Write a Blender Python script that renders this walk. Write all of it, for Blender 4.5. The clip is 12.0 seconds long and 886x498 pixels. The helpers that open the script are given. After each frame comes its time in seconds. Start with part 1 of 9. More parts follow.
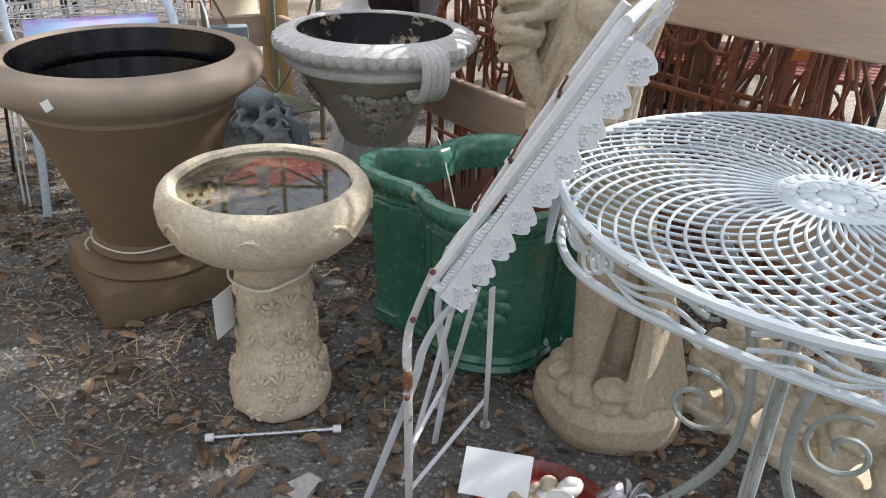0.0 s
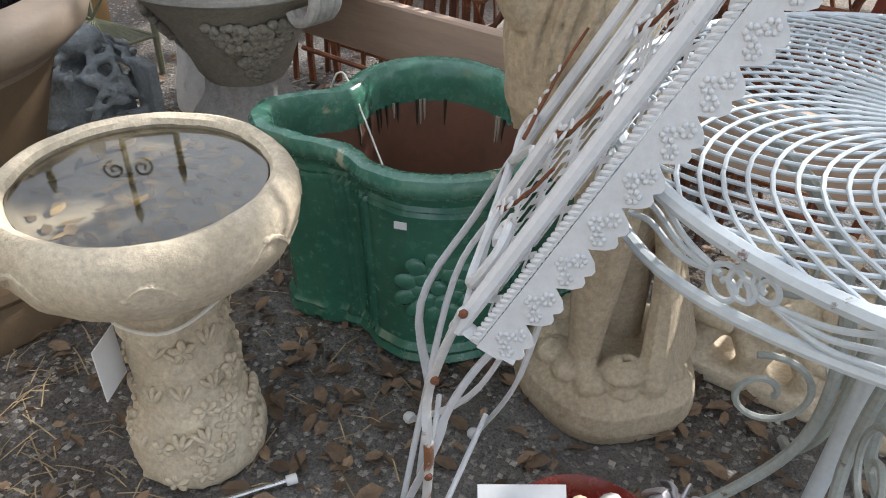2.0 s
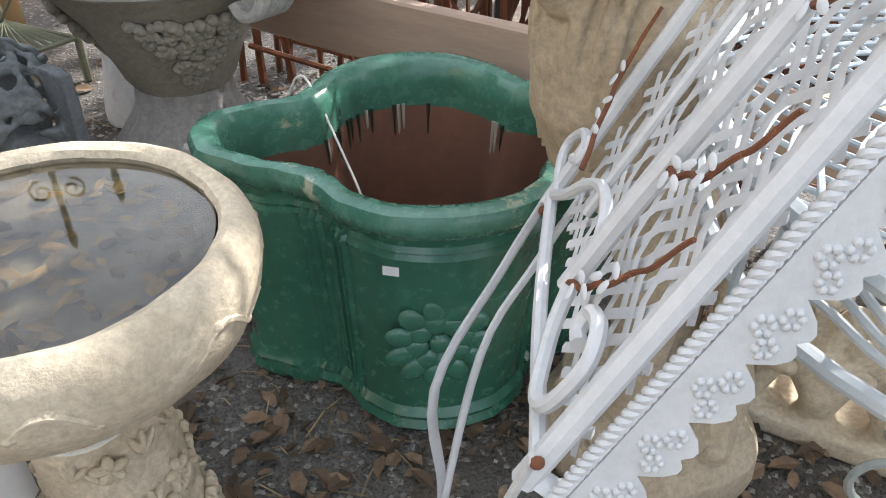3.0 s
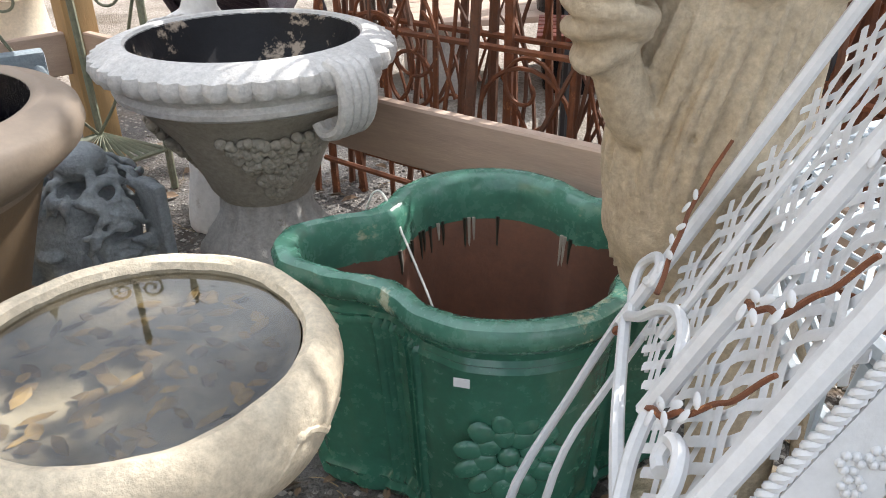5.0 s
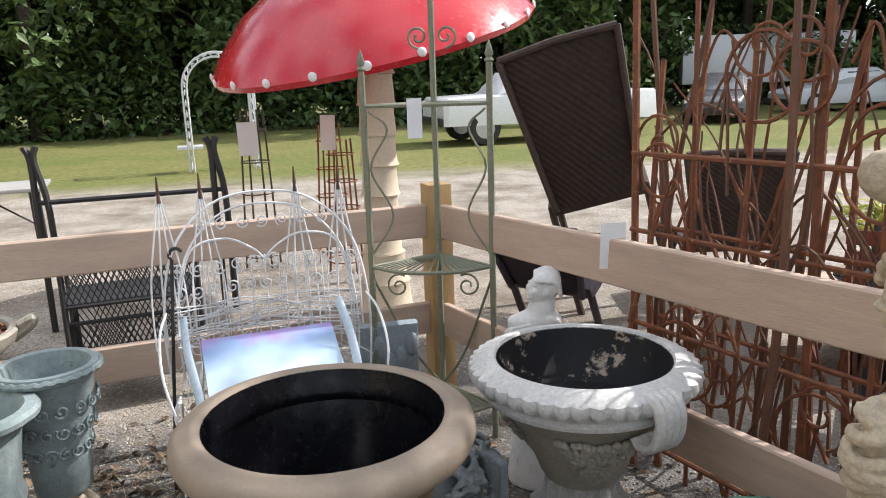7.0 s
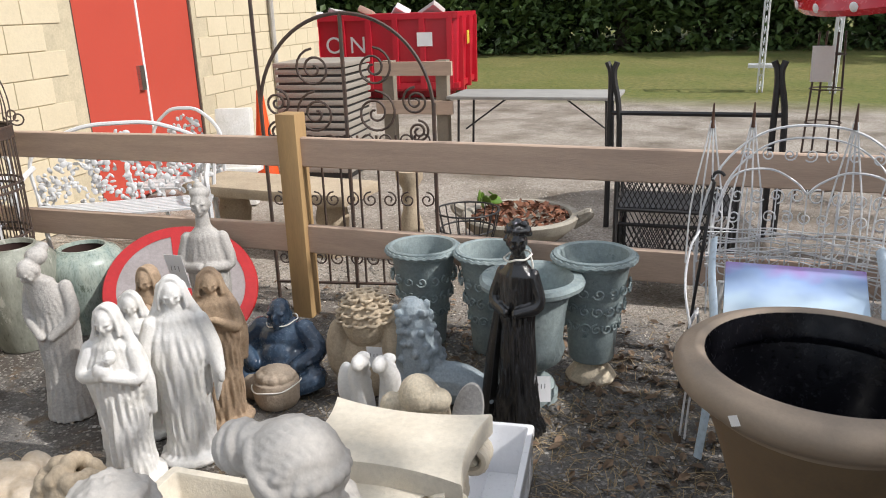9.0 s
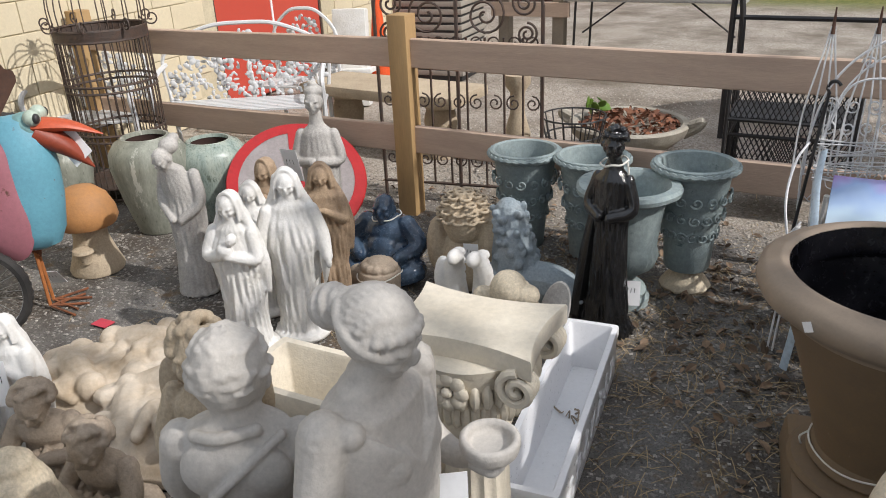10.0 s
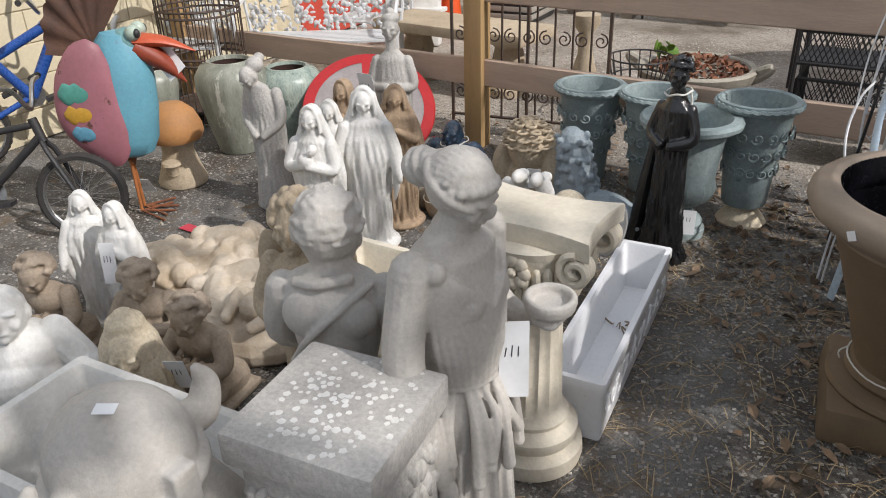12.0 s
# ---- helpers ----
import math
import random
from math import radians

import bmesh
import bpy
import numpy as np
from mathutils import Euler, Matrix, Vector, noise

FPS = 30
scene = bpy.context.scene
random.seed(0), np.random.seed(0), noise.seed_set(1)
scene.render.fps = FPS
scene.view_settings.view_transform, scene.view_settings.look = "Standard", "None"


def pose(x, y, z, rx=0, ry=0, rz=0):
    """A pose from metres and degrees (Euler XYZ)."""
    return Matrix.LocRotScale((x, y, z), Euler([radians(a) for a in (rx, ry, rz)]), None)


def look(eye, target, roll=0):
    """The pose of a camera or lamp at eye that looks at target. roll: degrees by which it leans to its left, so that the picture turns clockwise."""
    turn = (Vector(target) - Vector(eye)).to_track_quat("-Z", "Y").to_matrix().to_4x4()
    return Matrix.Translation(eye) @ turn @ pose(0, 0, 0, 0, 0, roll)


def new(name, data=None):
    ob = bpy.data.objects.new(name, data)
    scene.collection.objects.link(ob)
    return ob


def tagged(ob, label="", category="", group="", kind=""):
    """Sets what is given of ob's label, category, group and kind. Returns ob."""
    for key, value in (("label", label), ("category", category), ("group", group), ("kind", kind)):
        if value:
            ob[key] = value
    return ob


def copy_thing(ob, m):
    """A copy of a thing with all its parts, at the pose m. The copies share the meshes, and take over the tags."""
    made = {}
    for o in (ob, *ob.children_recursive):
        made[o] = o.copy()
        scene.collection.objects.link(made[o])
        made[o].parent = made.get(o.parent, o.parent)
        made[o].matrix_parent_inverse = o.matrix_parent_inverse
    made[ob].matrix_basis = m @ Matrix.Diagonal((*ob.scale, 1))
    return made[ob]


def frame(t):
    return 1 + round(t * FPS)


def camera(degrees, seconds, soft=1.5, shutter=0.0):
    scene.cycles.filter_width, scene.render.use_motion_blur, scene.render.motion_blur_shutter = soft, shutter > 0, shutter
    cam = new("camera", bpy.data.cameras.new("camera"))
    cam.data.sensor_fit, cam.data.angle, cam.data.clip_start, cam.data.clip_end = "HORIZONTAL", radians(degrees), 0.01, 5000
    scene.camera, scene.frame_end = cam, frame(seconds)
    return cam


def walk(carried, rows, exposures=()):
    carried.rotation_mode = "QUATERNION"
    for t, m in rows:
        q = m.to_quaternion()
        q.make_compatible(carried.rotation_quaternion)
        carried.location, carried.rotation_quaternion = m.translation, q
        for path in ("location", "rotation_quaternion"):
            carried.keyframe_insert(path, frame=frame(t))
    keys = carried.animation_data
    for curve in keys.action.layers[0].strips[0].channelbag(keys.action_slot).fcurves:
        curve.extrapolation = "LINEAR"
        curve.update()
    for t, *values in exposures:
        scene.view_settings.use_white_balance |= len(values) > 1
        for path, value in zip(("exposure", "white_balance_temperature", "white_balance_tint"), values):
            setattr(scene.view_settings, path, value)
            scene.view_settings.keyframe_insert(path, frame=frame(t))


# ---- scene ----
cam = camera(60.3, 12.0, soft=1.0)
METRES, EYE, TILT, LEAN, TURN = 2.52, 1.294, -28.0, -2.0, 0.0
ROWS = [
    (0.0, 0.0, 0.0, 0.0, 0.0, 0.0, -0.0),
    (0.5, -0.0164, 0.017, 0.014, -2.53, -1.12, 0.74),
    (1.0, -0.0252, 0.0555, 0.023, -5.06, -3.24, 2.19),
    (1.5, -0.0599, 0.1205, 0.0409, -8.26, -5.86, 4.48),
    (2.0, -0.0769, 0.186, 0.0648, -12.26, -8.57, 7.19),
    (2.5, -0.0716, 0.2736, 0.0858, -15.95, -10.18, 9.45),
    (4.5, -0.0793, 0.3606, 0.0691, -14.87, -4.77, 10.0),
    (5.0, -0.0824, 0.3091, 0.0945, -11.4, -1.45, 8.81),
    (5.5, -0.0988, 0.2288, 0.1216, -7.35, 3.07, 7.1),
    (6.0, -0.1238, 0.1654, 0.1559, -3.4, 8.38, 5.25),
    (6.5, -0.1311, 0.123, 0.1842, 1.03, 13.63, 3.33),
    (8.5, -0.1288, 0.0363, 0.164, 36.5, 10.48, -14.34),
    (9.0, -0.0814, 0.023, 0.1723, 45.22, 3.08, -17.36),
    (9.5, -0.0431, 0.0181, 0.1722, 50.82, -2.9, -18.83),
    (10.0, -0.0286, 0.0116, 0.1694, 54.12, -6.68, -19.66),
    (10.5, -0.0264, -0.0024, 0.1567, 56.07, -8.78, -20.18),
    (11.0, -0.0106, -0.0168, 0.1463, 57.25, -9.99, -20.71),
    (11.5, 0.0118, -0.0201, 0.1322, 57.99, -10.75, -21.3),
    (12.0, 0.0435, -0.0333, 0.1161, 58.93, -11.67, -21.92),
]
walk(cam, [(t, pose(0, 0, EYE, TILT, LEAN, TURN) @ pose(METRES * x, METRES * y, METRES * z, 90 + pitch, roll, yaw)) for t, x, y, z, yaw, pitch, roll in ROWS],
     [(0.0, 0.75), (1.0, 0.75), (2.0, 0.82), (2.5, 1.12), (5.0, 1.18), (6.5, 0.85), (8.5, 0.36), (9.5, 0.10), (12.0, 0.0)])

# ---- light ----
SUN_TO = Vector((0.80, 0.42, 0.80)).normalized()      # towards the sun
world = bpy.data.worlds.new("sky")
scene.world = world
world.use_nodes = True
wt = world.node_tree
sky = wt.nodes.new("ShaderNodeTexSky")
sky.sky_type, sky.sun_disc = "NISHITA", False
sky.sun_elevation = math.asin(SUN_TO.z)
sky.sun_rotation = math.atan2(SUN_TO.x, SUN_TO.y)
sky.air_density, sky.dust_density = 1.0, 4.0
# broken bright cloud over the clear sky
cloud_at = wt.nodes.new("ShaderNodeTexCoord")
cloud = wt.nodes.new("ShaderNodeTexNoise")
cloud.inputs["Scale"].default_value, cloud.inputs["Detail"].default_value = 3.5, 7.0
wt.links.new(cloud_at.outputs["Generated"], cloud.inputs["Vector"])
cover = wt.nodes.new("ShaderNodeMapRange")
cover.inputs[1].default_value, cover.inputs[2].default_value = 0.36, 0.58
wt.links.new(cloud.outputs["Fac"], cover.inputs[0])
clouded = wt.nodes.new("ShaderNodeMix")
clouded.data_type = "RGBA"
wt.links.new(cover.outputs[0], clouded.inputs[0])
wt.links.new(sky.outputs[0], clouded.inputs[6])
clouded.inputs[7].default_value = (10.0, 10.7, 11.9, 1)
wt.links.new(clouded.outputs[2], wt.nodes["Background"].inputs[0])
wt.nodes["Background"].inputs[1].default_value = 0.084
sun = new("sun", bpy.data.lights.new("sun", "SUN"))
sun.data.energy, sun.data.angle, sun.data.color = 3.6, radians(0.6), (1.0, 0.965, 0.94)
sun.matrix_world = look(SUN_TO * 60, (0, 0, 0))
scene.view_settings.exposure = 0.0


# ---- materials ----
def mat(name, base, rough=0.7, second=None, scale=6.0, mix=0.5, grain=60.0, grain_amount=0.12, bump=0.15, bump_scale=80.0,
        metal=0.0, wear=None, wear_scale=9.0, wear_cut=0.62, stretch=None, island=0.0, spec=0.5, coat=0.0, coord="Object"):
    """A surface with broad patches, fine grain, worn spots and relief, in real-world size."""
    m = bpy.data.materials.new(name)
    m.use_nodes = True
    nt = m.node_tree
    n, l = nt.nodes, nt.links
    b = n["Principled BSDF"]
    tc = n.new("ShaderNodeTexCoord")
    co = tc.outputs[coord]
    if stretch:
        mp = n.new("ShaderNodeMapping")
        mp.inputs["Scale"].default_value = stretch
        l.new(co, mp.inputs[0])
        co = mp.outputs[0]
    info = n.new("ShaderNodeObjectInfo")
    shift = n.new("ShaderNodeVectorMath")
    shift.operation = "MULTIPLY_ADD"
    l.new(info.outputs["Random"], shift.inputs[0])
    shift.inputs[1].default_value = (7.3, 4.1, 9.7)
    l.new(co, shift.inputs[2])
    co = shift.outputs[0]

    def noise_tex(s, detail=4.0, r=0.6):
        t = n.new("ShaderNodeTexNoise")
        t.inputs["Scale"].default_value, t.inputs["Detail"].default_value, t.inputs["Roughness"].default_value = s, detail, r
        l.new(co, t.inputs["Vector"])
        return t.outputs["Fac"]

    def ramp(fac, a, c):
        r = n.new("ShaderNodeMapRange")
        r.inputs[1].default_value, r.inputs[2].default_value = a, c
        l.new(fac, r.inputs[0])
        return r.outputs[0]

    def blend(fac, a, c, kind="MIX"):
        x = n.new("ShaderNodeMix")
        x.data_type, x.blend_type = "RGBA", kind
        for sock, val in ((x.inputs[0], fac), (x.inputs[6], a), (x.inputs[7], c)):
            if isinstance(val, (int, float)):
                sock.default_value = val
            elif isinstance(val, tuple):
                sock.default_value = (*val, 1)
            else:
                l.new(val, sock)
        return x.outputs[2]

    second = second or tuple(c * 0.72 for c in base)
    col = blend(ramp(noise_tex(scale), 0.35, 0.35 + 0.3 / max(mix, 0.05)), base, second)
    g = ramp(noise_tex(grain, 3.0, 0.7), 0.3, 0.7)
    shade = n.new("ShaderNodeMapRange")
    shade.inputs[3].default_value, shade.inputs[4].default_value = 1 - grain_amount, 1 + grain_amount
    l.new(g, shade.inputs[0])
    grey = n.new("ShaderNodeCombineColor")
    for i in range(3):
        l.new(shade.outputs[0], grey.inputs[i])
    col = blend(1.0, col, grey.outputs[0], "MULTIPLY")
    if wear:
        col = blend(ramp(noise_tex(wear_scale, 6.0, 0.7), wear_cut, wear_cut + 0.05), col, wear)
    if island:
        geo = n.new("ShaderNodeNewGeometry")
        k = n.new("ShaderNodeMapRange")
        k.inputs[3].default_value, k.inputs[4].default_value = 1 - island, 1 + island
        l.new(geo.outputs["Random Per Island"], k.inputs[0])
        gc = n.new("ShaderNodeCombineColor")
        for i in range(3):
            l.new(k.outputs[0], gc.inputs[i])
        col = blend(1.0, col, gc.outputs[0], "MULTIPLY")
    l.new(col, b.inputs["Base Color"])
    rr = n.new("ShaderNodeMapRange")
    rr.inputs[3].default_value, rr.inputs[4].default_value = max(rough - 0.1, 0.02), min(rough + 0.1, 1)
    l.new(g, rr.inputs[0])
    l.new(rr.outputs[0], b.inputs["Roughness"])
    b.inputs["Metallic"].default_value = metal
    b.inputs["Specular IOR Level"].default_value = spec
    if coat:
        b.inputs["Coat Weight"].default_value, b.inputs["Coat Roughness"].default_value = coat, 0.08
    if bump:
        bp = n.new("ShaderNodeBump")
        bp.inputs["Strength"].default_value, bp.inputs["Distance"].default_value = bump, 0.01
        l.new(noise_tex(bump_scale, 5.0, 0.65), bp.inputs["Height"])
        l.new(bp.outputs[0], b.inputs["Normal"])
    return m


CONCRETE = mat("weathered_concrete", (0.40, 0.37, 0.31), 0.85, (0.27, 0.24, 0.19), 5, 0.7, 95, 0.18, 0.5, 50, wear=(0.18, 0.16, 0.12), wear_cut=0.66)
CREAM_STONE = mat("cream_cast_stone", (0.62, 0.54, 0.41), 0.8, (0.42, 0.34, 0.23), 6, 0.6, 95, 0.2, 0.5, 45, wear=(0.30, 0.24, 0.16), wear_cut=0.64)
GREY_STONE = mat("grey_cast_stone", (0.47, 0.45, 0.42), 0.85, (0.33, 0.31, 0.29), 5, 0.6, 95, 0.18, 0.5, 50, wear=(0.26, 0.24, 0.20), wear_cut=0.67)
BLUE_STONE = mat("blue_grey_cast_stone", (0.24, 0.29, 0.32), 0.8, (0.34, 0.37, 0.385), 8, 0.6, 95, 0.18, 0.5, 50)
TEAL_POT = mat("blue_green_pot_concrete", (0.23, 0.285, 0.29), 0.8, (0.32, 0.37, 0.36), 9, 0.6, 60, 0.16, 0.3, 60, wear=(0.12, 0.17, 0.18), wear_cut=0.63)
TAN_STONE = mat("tan_cast_stone", (0.47, 0.385, 0.275), 0.85, (0.34, 0.27, 0.19), 5, 0.6, 95, 0.18, 0.5, 50, wear=(0.24, 0.19, 0.13), wear_cut=0.65)
BROWN_STONE = mat("brown_cast_stone", (0.32, 0.255, 0.19), 0.85, (0.40, 0.33, 0.26), 7, 0.6, 95, 0.18, 0.5, 50)
LIGHT_BROWN = mat("light_brown_cast_stone", (0.40, 0.29, 0.19), 0.85, (0.27, 0.19, 0.13), 7, 0.6, 95, 0.18, 0.5, 50)
WHITE_STONE = mat("white_painted_stone", (0.70, 0.69, 0.67), 0.7, (0.58, 0.56, 0.51), 9, 0.6, 60, 0.08, 0.35, 60, wear=(0.52, 0.49, 0.44), wear_scale=7, wear_cut=0.67)
IVORY = mat("ivory_plaster", (0.68, 0.62, 0.51), 0.7, (0.55, 0.48, 0.37), 5, 0.5, 60, 0.08, 0.3, 60)
BROWN_POT = mat("brown_clay_pot", (0.20, 0.135, 0.075), 0.7, (0.15, 0.105, 0.065), 4, 0.7, 90, 0.10, 0.12, 90, wear=(0.27, 0.20, 0.13), wear_cut=0.68)
BROWN_RIM = mat("greyed_brown_pot_rim", (0.30, 0.235, 0.175), 0.6, (0.22, 0.172, 0.13), 6, 0.6, 90, 0.08, 0.1, 90)
BLACK_IN = mat("black_tarred_inside", (0.005, 0.005, 0.007), 0.22, (0.009, 0.009, 0.011), 6, 0.5, 40, 0.2, 0.10, 30, spec=0.25)
BLACK_PEEL = mat("peeling_black_inside", (0.010, 0.010, 0.012), 0.5, (0.018, 0.018, 0.02), 6, 0.5, 40, 0.2, 0.2, 30, wear=(0.38, 0.31, 0.24), wear_scale=7, wear_cut=0.60, spec=0.2)
GREEN_GLAZE = mat("green_glazed_ceramic", (0.050, 0.180, 0.120), 0.22, (0.028, 0.120, 0.080), 5, 0.6, 40, 0.16, 0.10, 40, wear=(0.085, 0.25, 0.175), wear_scale=14, wear_cut=0.64, coat=0.4)
GREEN_RIM = mat("worn_green_glazed_rim", (0.075, 0.215, 0.150), 0.25, (0.035, 0.125, 0.085), 9, 0.6, 40, 0.16, 0.12, 40, wear=(0.42, 0.44, 0.30), wear_scale=5.5, wear_cut=0.60, coat=0.4)
DRIP_DARK = mat("dark_glaze_drip", (0.020, 0.030, 0.022), 0.4, (0.04, 0.03, 0.02), 20)
DRIP_PALE = mat("pale_lime_drip", (0.40, 0.36, 0.30), 0.7, (0.28, 0.22, 0.17), 20)
TERRACOTTA_IN = mat("raw_terracotta_inside", (0.17, 0.075, 0.045), 0.8, (0.10, 0.05, 0.035), 6, 0.6, 50, 0.15, 0.2, 60)
WOOD = mat("weathered_pine_board", (0.52, 0.385, 0.295), 0.75, (0.41, 0.30, 0.23), 3, 0.7, 24, 0.10, 0.2, 40, wear=(0.16, 0.10, 0.06), wear_scale=3.3, wear_cut=0.75, stretch=(0.7, 6, 6))
POST_WOOD = mat("treated_pine_post", (0.42, 0.27, 0.12), 0.75, (0.33, 0.21, 0.10), 3, 0.7, 24, 0.12, 0.2, 40, stretch=(6, 6, 0.7))
WHITE_IRON = mat("chipped_white_painted_iron", (0.66, 0.67, 0.68), 0.4, (0.55, 0.57, 0.58), 9, 0.5, 90, 0.06, 0.12, 60, wear=(0.16, 0.07, 0.035), wear_scale=16, wear_cut=0.68)
TABLE_IRON = mat("pale_blue_painted_iron", (0.56, 0.61, 0.64), 0.4, (0.47, 0.52, 0.55), 9, 0.5, 90, 0.06, 0.12, 60, wear=(0.17, 0.12, 0.11), wear_scale=18, wear_cut=0.655)
RUST = mat("rusted_iron", (0.22, 0.075, 0.03), 0.8, (0.11, 0.05, 0.03), 20, 0.7, 80, 0.25, 0.4, 80, wear=(0.38, 0.16, 0.06), wear_scale=30, wear_cut=0.6)
RUST_DARK = mat("dark_rust_sheet", (0.075, 0.040, 0.028), 0.75, (0.13, 0.06, 0.035), 9, 0.6, 80, 0.2, 0.3, 60)
DARK_IRON = mat("dark_rusty_iron", (0.055, 0.042, 0.036), 0.6, (0.10, 0.055, 0.035), 15, 0.6, 80, 0.2, 0.3, 80)
BLACK_IRON = mat("black_iron", (0.022, 0.022, 0.024), 0.5, (0.035, 0.032, 0.03), 12, 0.5, 80, 0.2, 0.2, 80)
GREEN_IRON = mat("grey_green_iron", (0.17, 0.19, 0.13), 0.6, (0.24, 0.22, 0.15), 15, 0.6, 80, 0.2, 0.25, 80, wear=(0.20, 0.09, 0.05), wear_cut=0.68)
PAPER = mat("white_paper_tag", (0.80, 0.80, 0.80), 0.8, (0.74, 0.75, 0.76), 8, 0.4, 60, 0.03, 0.0)
STRING = mat("white_cotton_string", (0.74, 0.72, 0.66), 0.9, (0.62, 0.60, 0.54), 40, 0.5, 200, 0.1, 0.0)
INK = mat("dark_ink", (0.03, 0.03, 0.035), 0.7)


# ---- building helpers ----
def thing(name, label, category, at=(0, 0, 0), group="", kind=""):
    ob = new(name)
    ob.location = at
    return tagged(ob, label, category, group, kind)


def finish(name, bm, material, smooth=True):
    me = bpy.data.meshes.new(name)
    bmesh.ops.recalc_face_normals(bm, faces=bm.faces)
    if smooth:
        for f in bm.faces:
            f.smooth = True
    bm.to_mesh(me)
    bm.free()
    if smooth:
        me.set_sharp_from_angle(angle=radians(40))
    for m in (material if isinstance(material, (list, tuple)) else [material]):
        me.materials.append(m)
    return me


def part(name, bm, material, parent=None, label="", smooth=True):
    ob = new(name, finish(name, bm, material, smooth))
    if parent:
        ob.parent = parent
    if label:
        ob["label"] = label
    return ob


def solo(name, bm, material, label, category, at=None, group="", kind="", smooth=True):
    ob = new(name, finish(name, bm, material, smooth))
    if at is not None:
        ob.matrix_world = at if isinstance(at, Matrix) else Matrix.Translation(at)
    return tagged(ob, label, category, group, kind)


def lathe(profile, seg=48, wob=None, bm=None, mtx=None, mats=None):
    """A turned body from (radius, z) pairs; wob(angle, i, r, z) may change the radius; mats gives a material index per ring."""
    bm = bm or bmesh.new()
    rings = []
    for i, (r, z) in enumerate(profile):
        if r < 1e-5:
            rings.append([bm.verts.new((0, 0, z))])
            continue
        ring = []
        for k in range(seg):
            a = 2 * math.pi * k / seg
            q, zz = r, z
            if wob:
                w = wob(a, i, r, z)
                q, zz = w if isinstance(w, tuple) else (w, z)
            ring.append(bm.verts.new((q * math.cos(a), q * math.sin(a), zz)))
        rings.append(ring)
    for i in range(len(rings) - 1):
        a, b = rings[i], rings[i + 1]
        for k in range(seg):
            k2 = (k + 1) % seg
            vs = [a[k % len(a)], a[k2 % len(a)], b[k2 % len(b)], b[k % len(b)]]
            vs = list(dict.fromkeys(vs))
            if len(vs) > 2:
                f = bm.faces.new(vs)
                if mats:
                    f.material_index = mats[i]
    if mtx is not None:
        done = [v for ring in rings for v in ring]
        bmesh.ops.transform(bm, matrix=mtx, verts=done)
    return bm


def tube(points, r, bm=None, seg=8, closed=False, flat=1.0, caps=True, up=None):
    """A rod along points; r is a radius or one per point; flat squeezes it across."""
    bm = bm or bmesh.new()
    pts = [Vector(p) for p in points]
    n = len(pts)
    rad = r if isinstance(r, (list, tuple)) else [r] * n
    side = None
    rings = []
    for i, p in enumerate(pts):
        a = pts[i - 1] if (i > 0 or closed) else p
        c = pts[(i + 1) % n] if (i < n - 1 or closed) else p
        d = (c - a)
        d = d.normalized() if d.length > 1e-9 else Vector((0, 0, 1))
        if up is not None:
            side = Vector(up).cross(d)
            side = side.normalized() if side.length > 1e-6 else d.orthogonal().normalized()
        elif side is None:
            side = d.orthogonal().normalized()
        else:
            side = side - d * side.dot(d)
            side = side.normalized() if side.length > 1e-6 else d.orthogonal().normalized()
        o = d.cross(side)
        rings.append([bm.verts.new(p + side * (math.cos(2 * math.pi * k / seg) * rad[i]) + o * (math.sin(2 * math.pi * k / seg) * rad[i] * flat)) for k in range(seg)])
    for i in range(n if closed else n - 1):
        a, b = rings[i], rings[(i + 1) % n]
        for k in range(seg):
            bm.faces.new((a[k], a[(k + 1) % seg], b[(k + 1) % seg], b[k]))
    if caps and not closed:
        bm.faces.new(rings[0][::-1])
        bm.faces.new(rings[-1])
    return bm


def box(sx, sy, sz, bm=None, mtx=None, bevel=0.0, taper=1.0):
    """A box standing on z = 0, its edges broken; taper shrinks the top."""
    bm = bm or bmesh.new()
    got = bmesh.ops.create_cube(bm, size=1)["verts"]
    for v in got:
        k = taper if v.co.z > 0 else 1.0
        v.co = Vector((v.co.x * sx * k, v.co.y * sy * k, (v.co.z + 0.5) * sz))
    if bevel:
        es = list({e for v in got for e in v.link_edges})
        res = bmesh.ops.bevel(bm, geom=es, offset=bevel, segments=2, affect="EDGES", profile=0.6)
        got = list({v for f in res["faces"] for v in f.verts} | {v for v in got if v.is_valid})
    if mtx is not None:
        bmesh.ops.transform(bm, matrix=mtx, verts=got)
    return bm


BALLS = {}


def ball_template(u, v):
    if (u, v) not in BALLS:
        co = [Vector((0, 0, -1))]
        for i in range(1, v):
            p = -math.pi / 2 + math.pi * i / v
            co += [Vector((math.cos(p) * math.cos(2 * math.pi * k / u), math.cos(p) * math.sin(2 * math.pi * k / u), math.sin(p))) for k in range(u)]
        co.append(Vector((0, 0, 1)))
        fs = [(0, 1 + (k + 1) % u, 1 + k) for k in range(u)]
        for i in range(v - 2):
            a, b = 1 + i * u, 1 + (i + 1) * u
            fs += [(a + k, a + (k + 1) % u, b + (k + 1) % u, b + k) for k in range(u)]
        last, top = 1 + (v - 2) * u, len(co) - 1
        fs += [(last + k, last + (k + 1) % u, top) for k in range(u)]
        BALLS[(u, v)] = co, fs
    return BALLS[(u, v)]


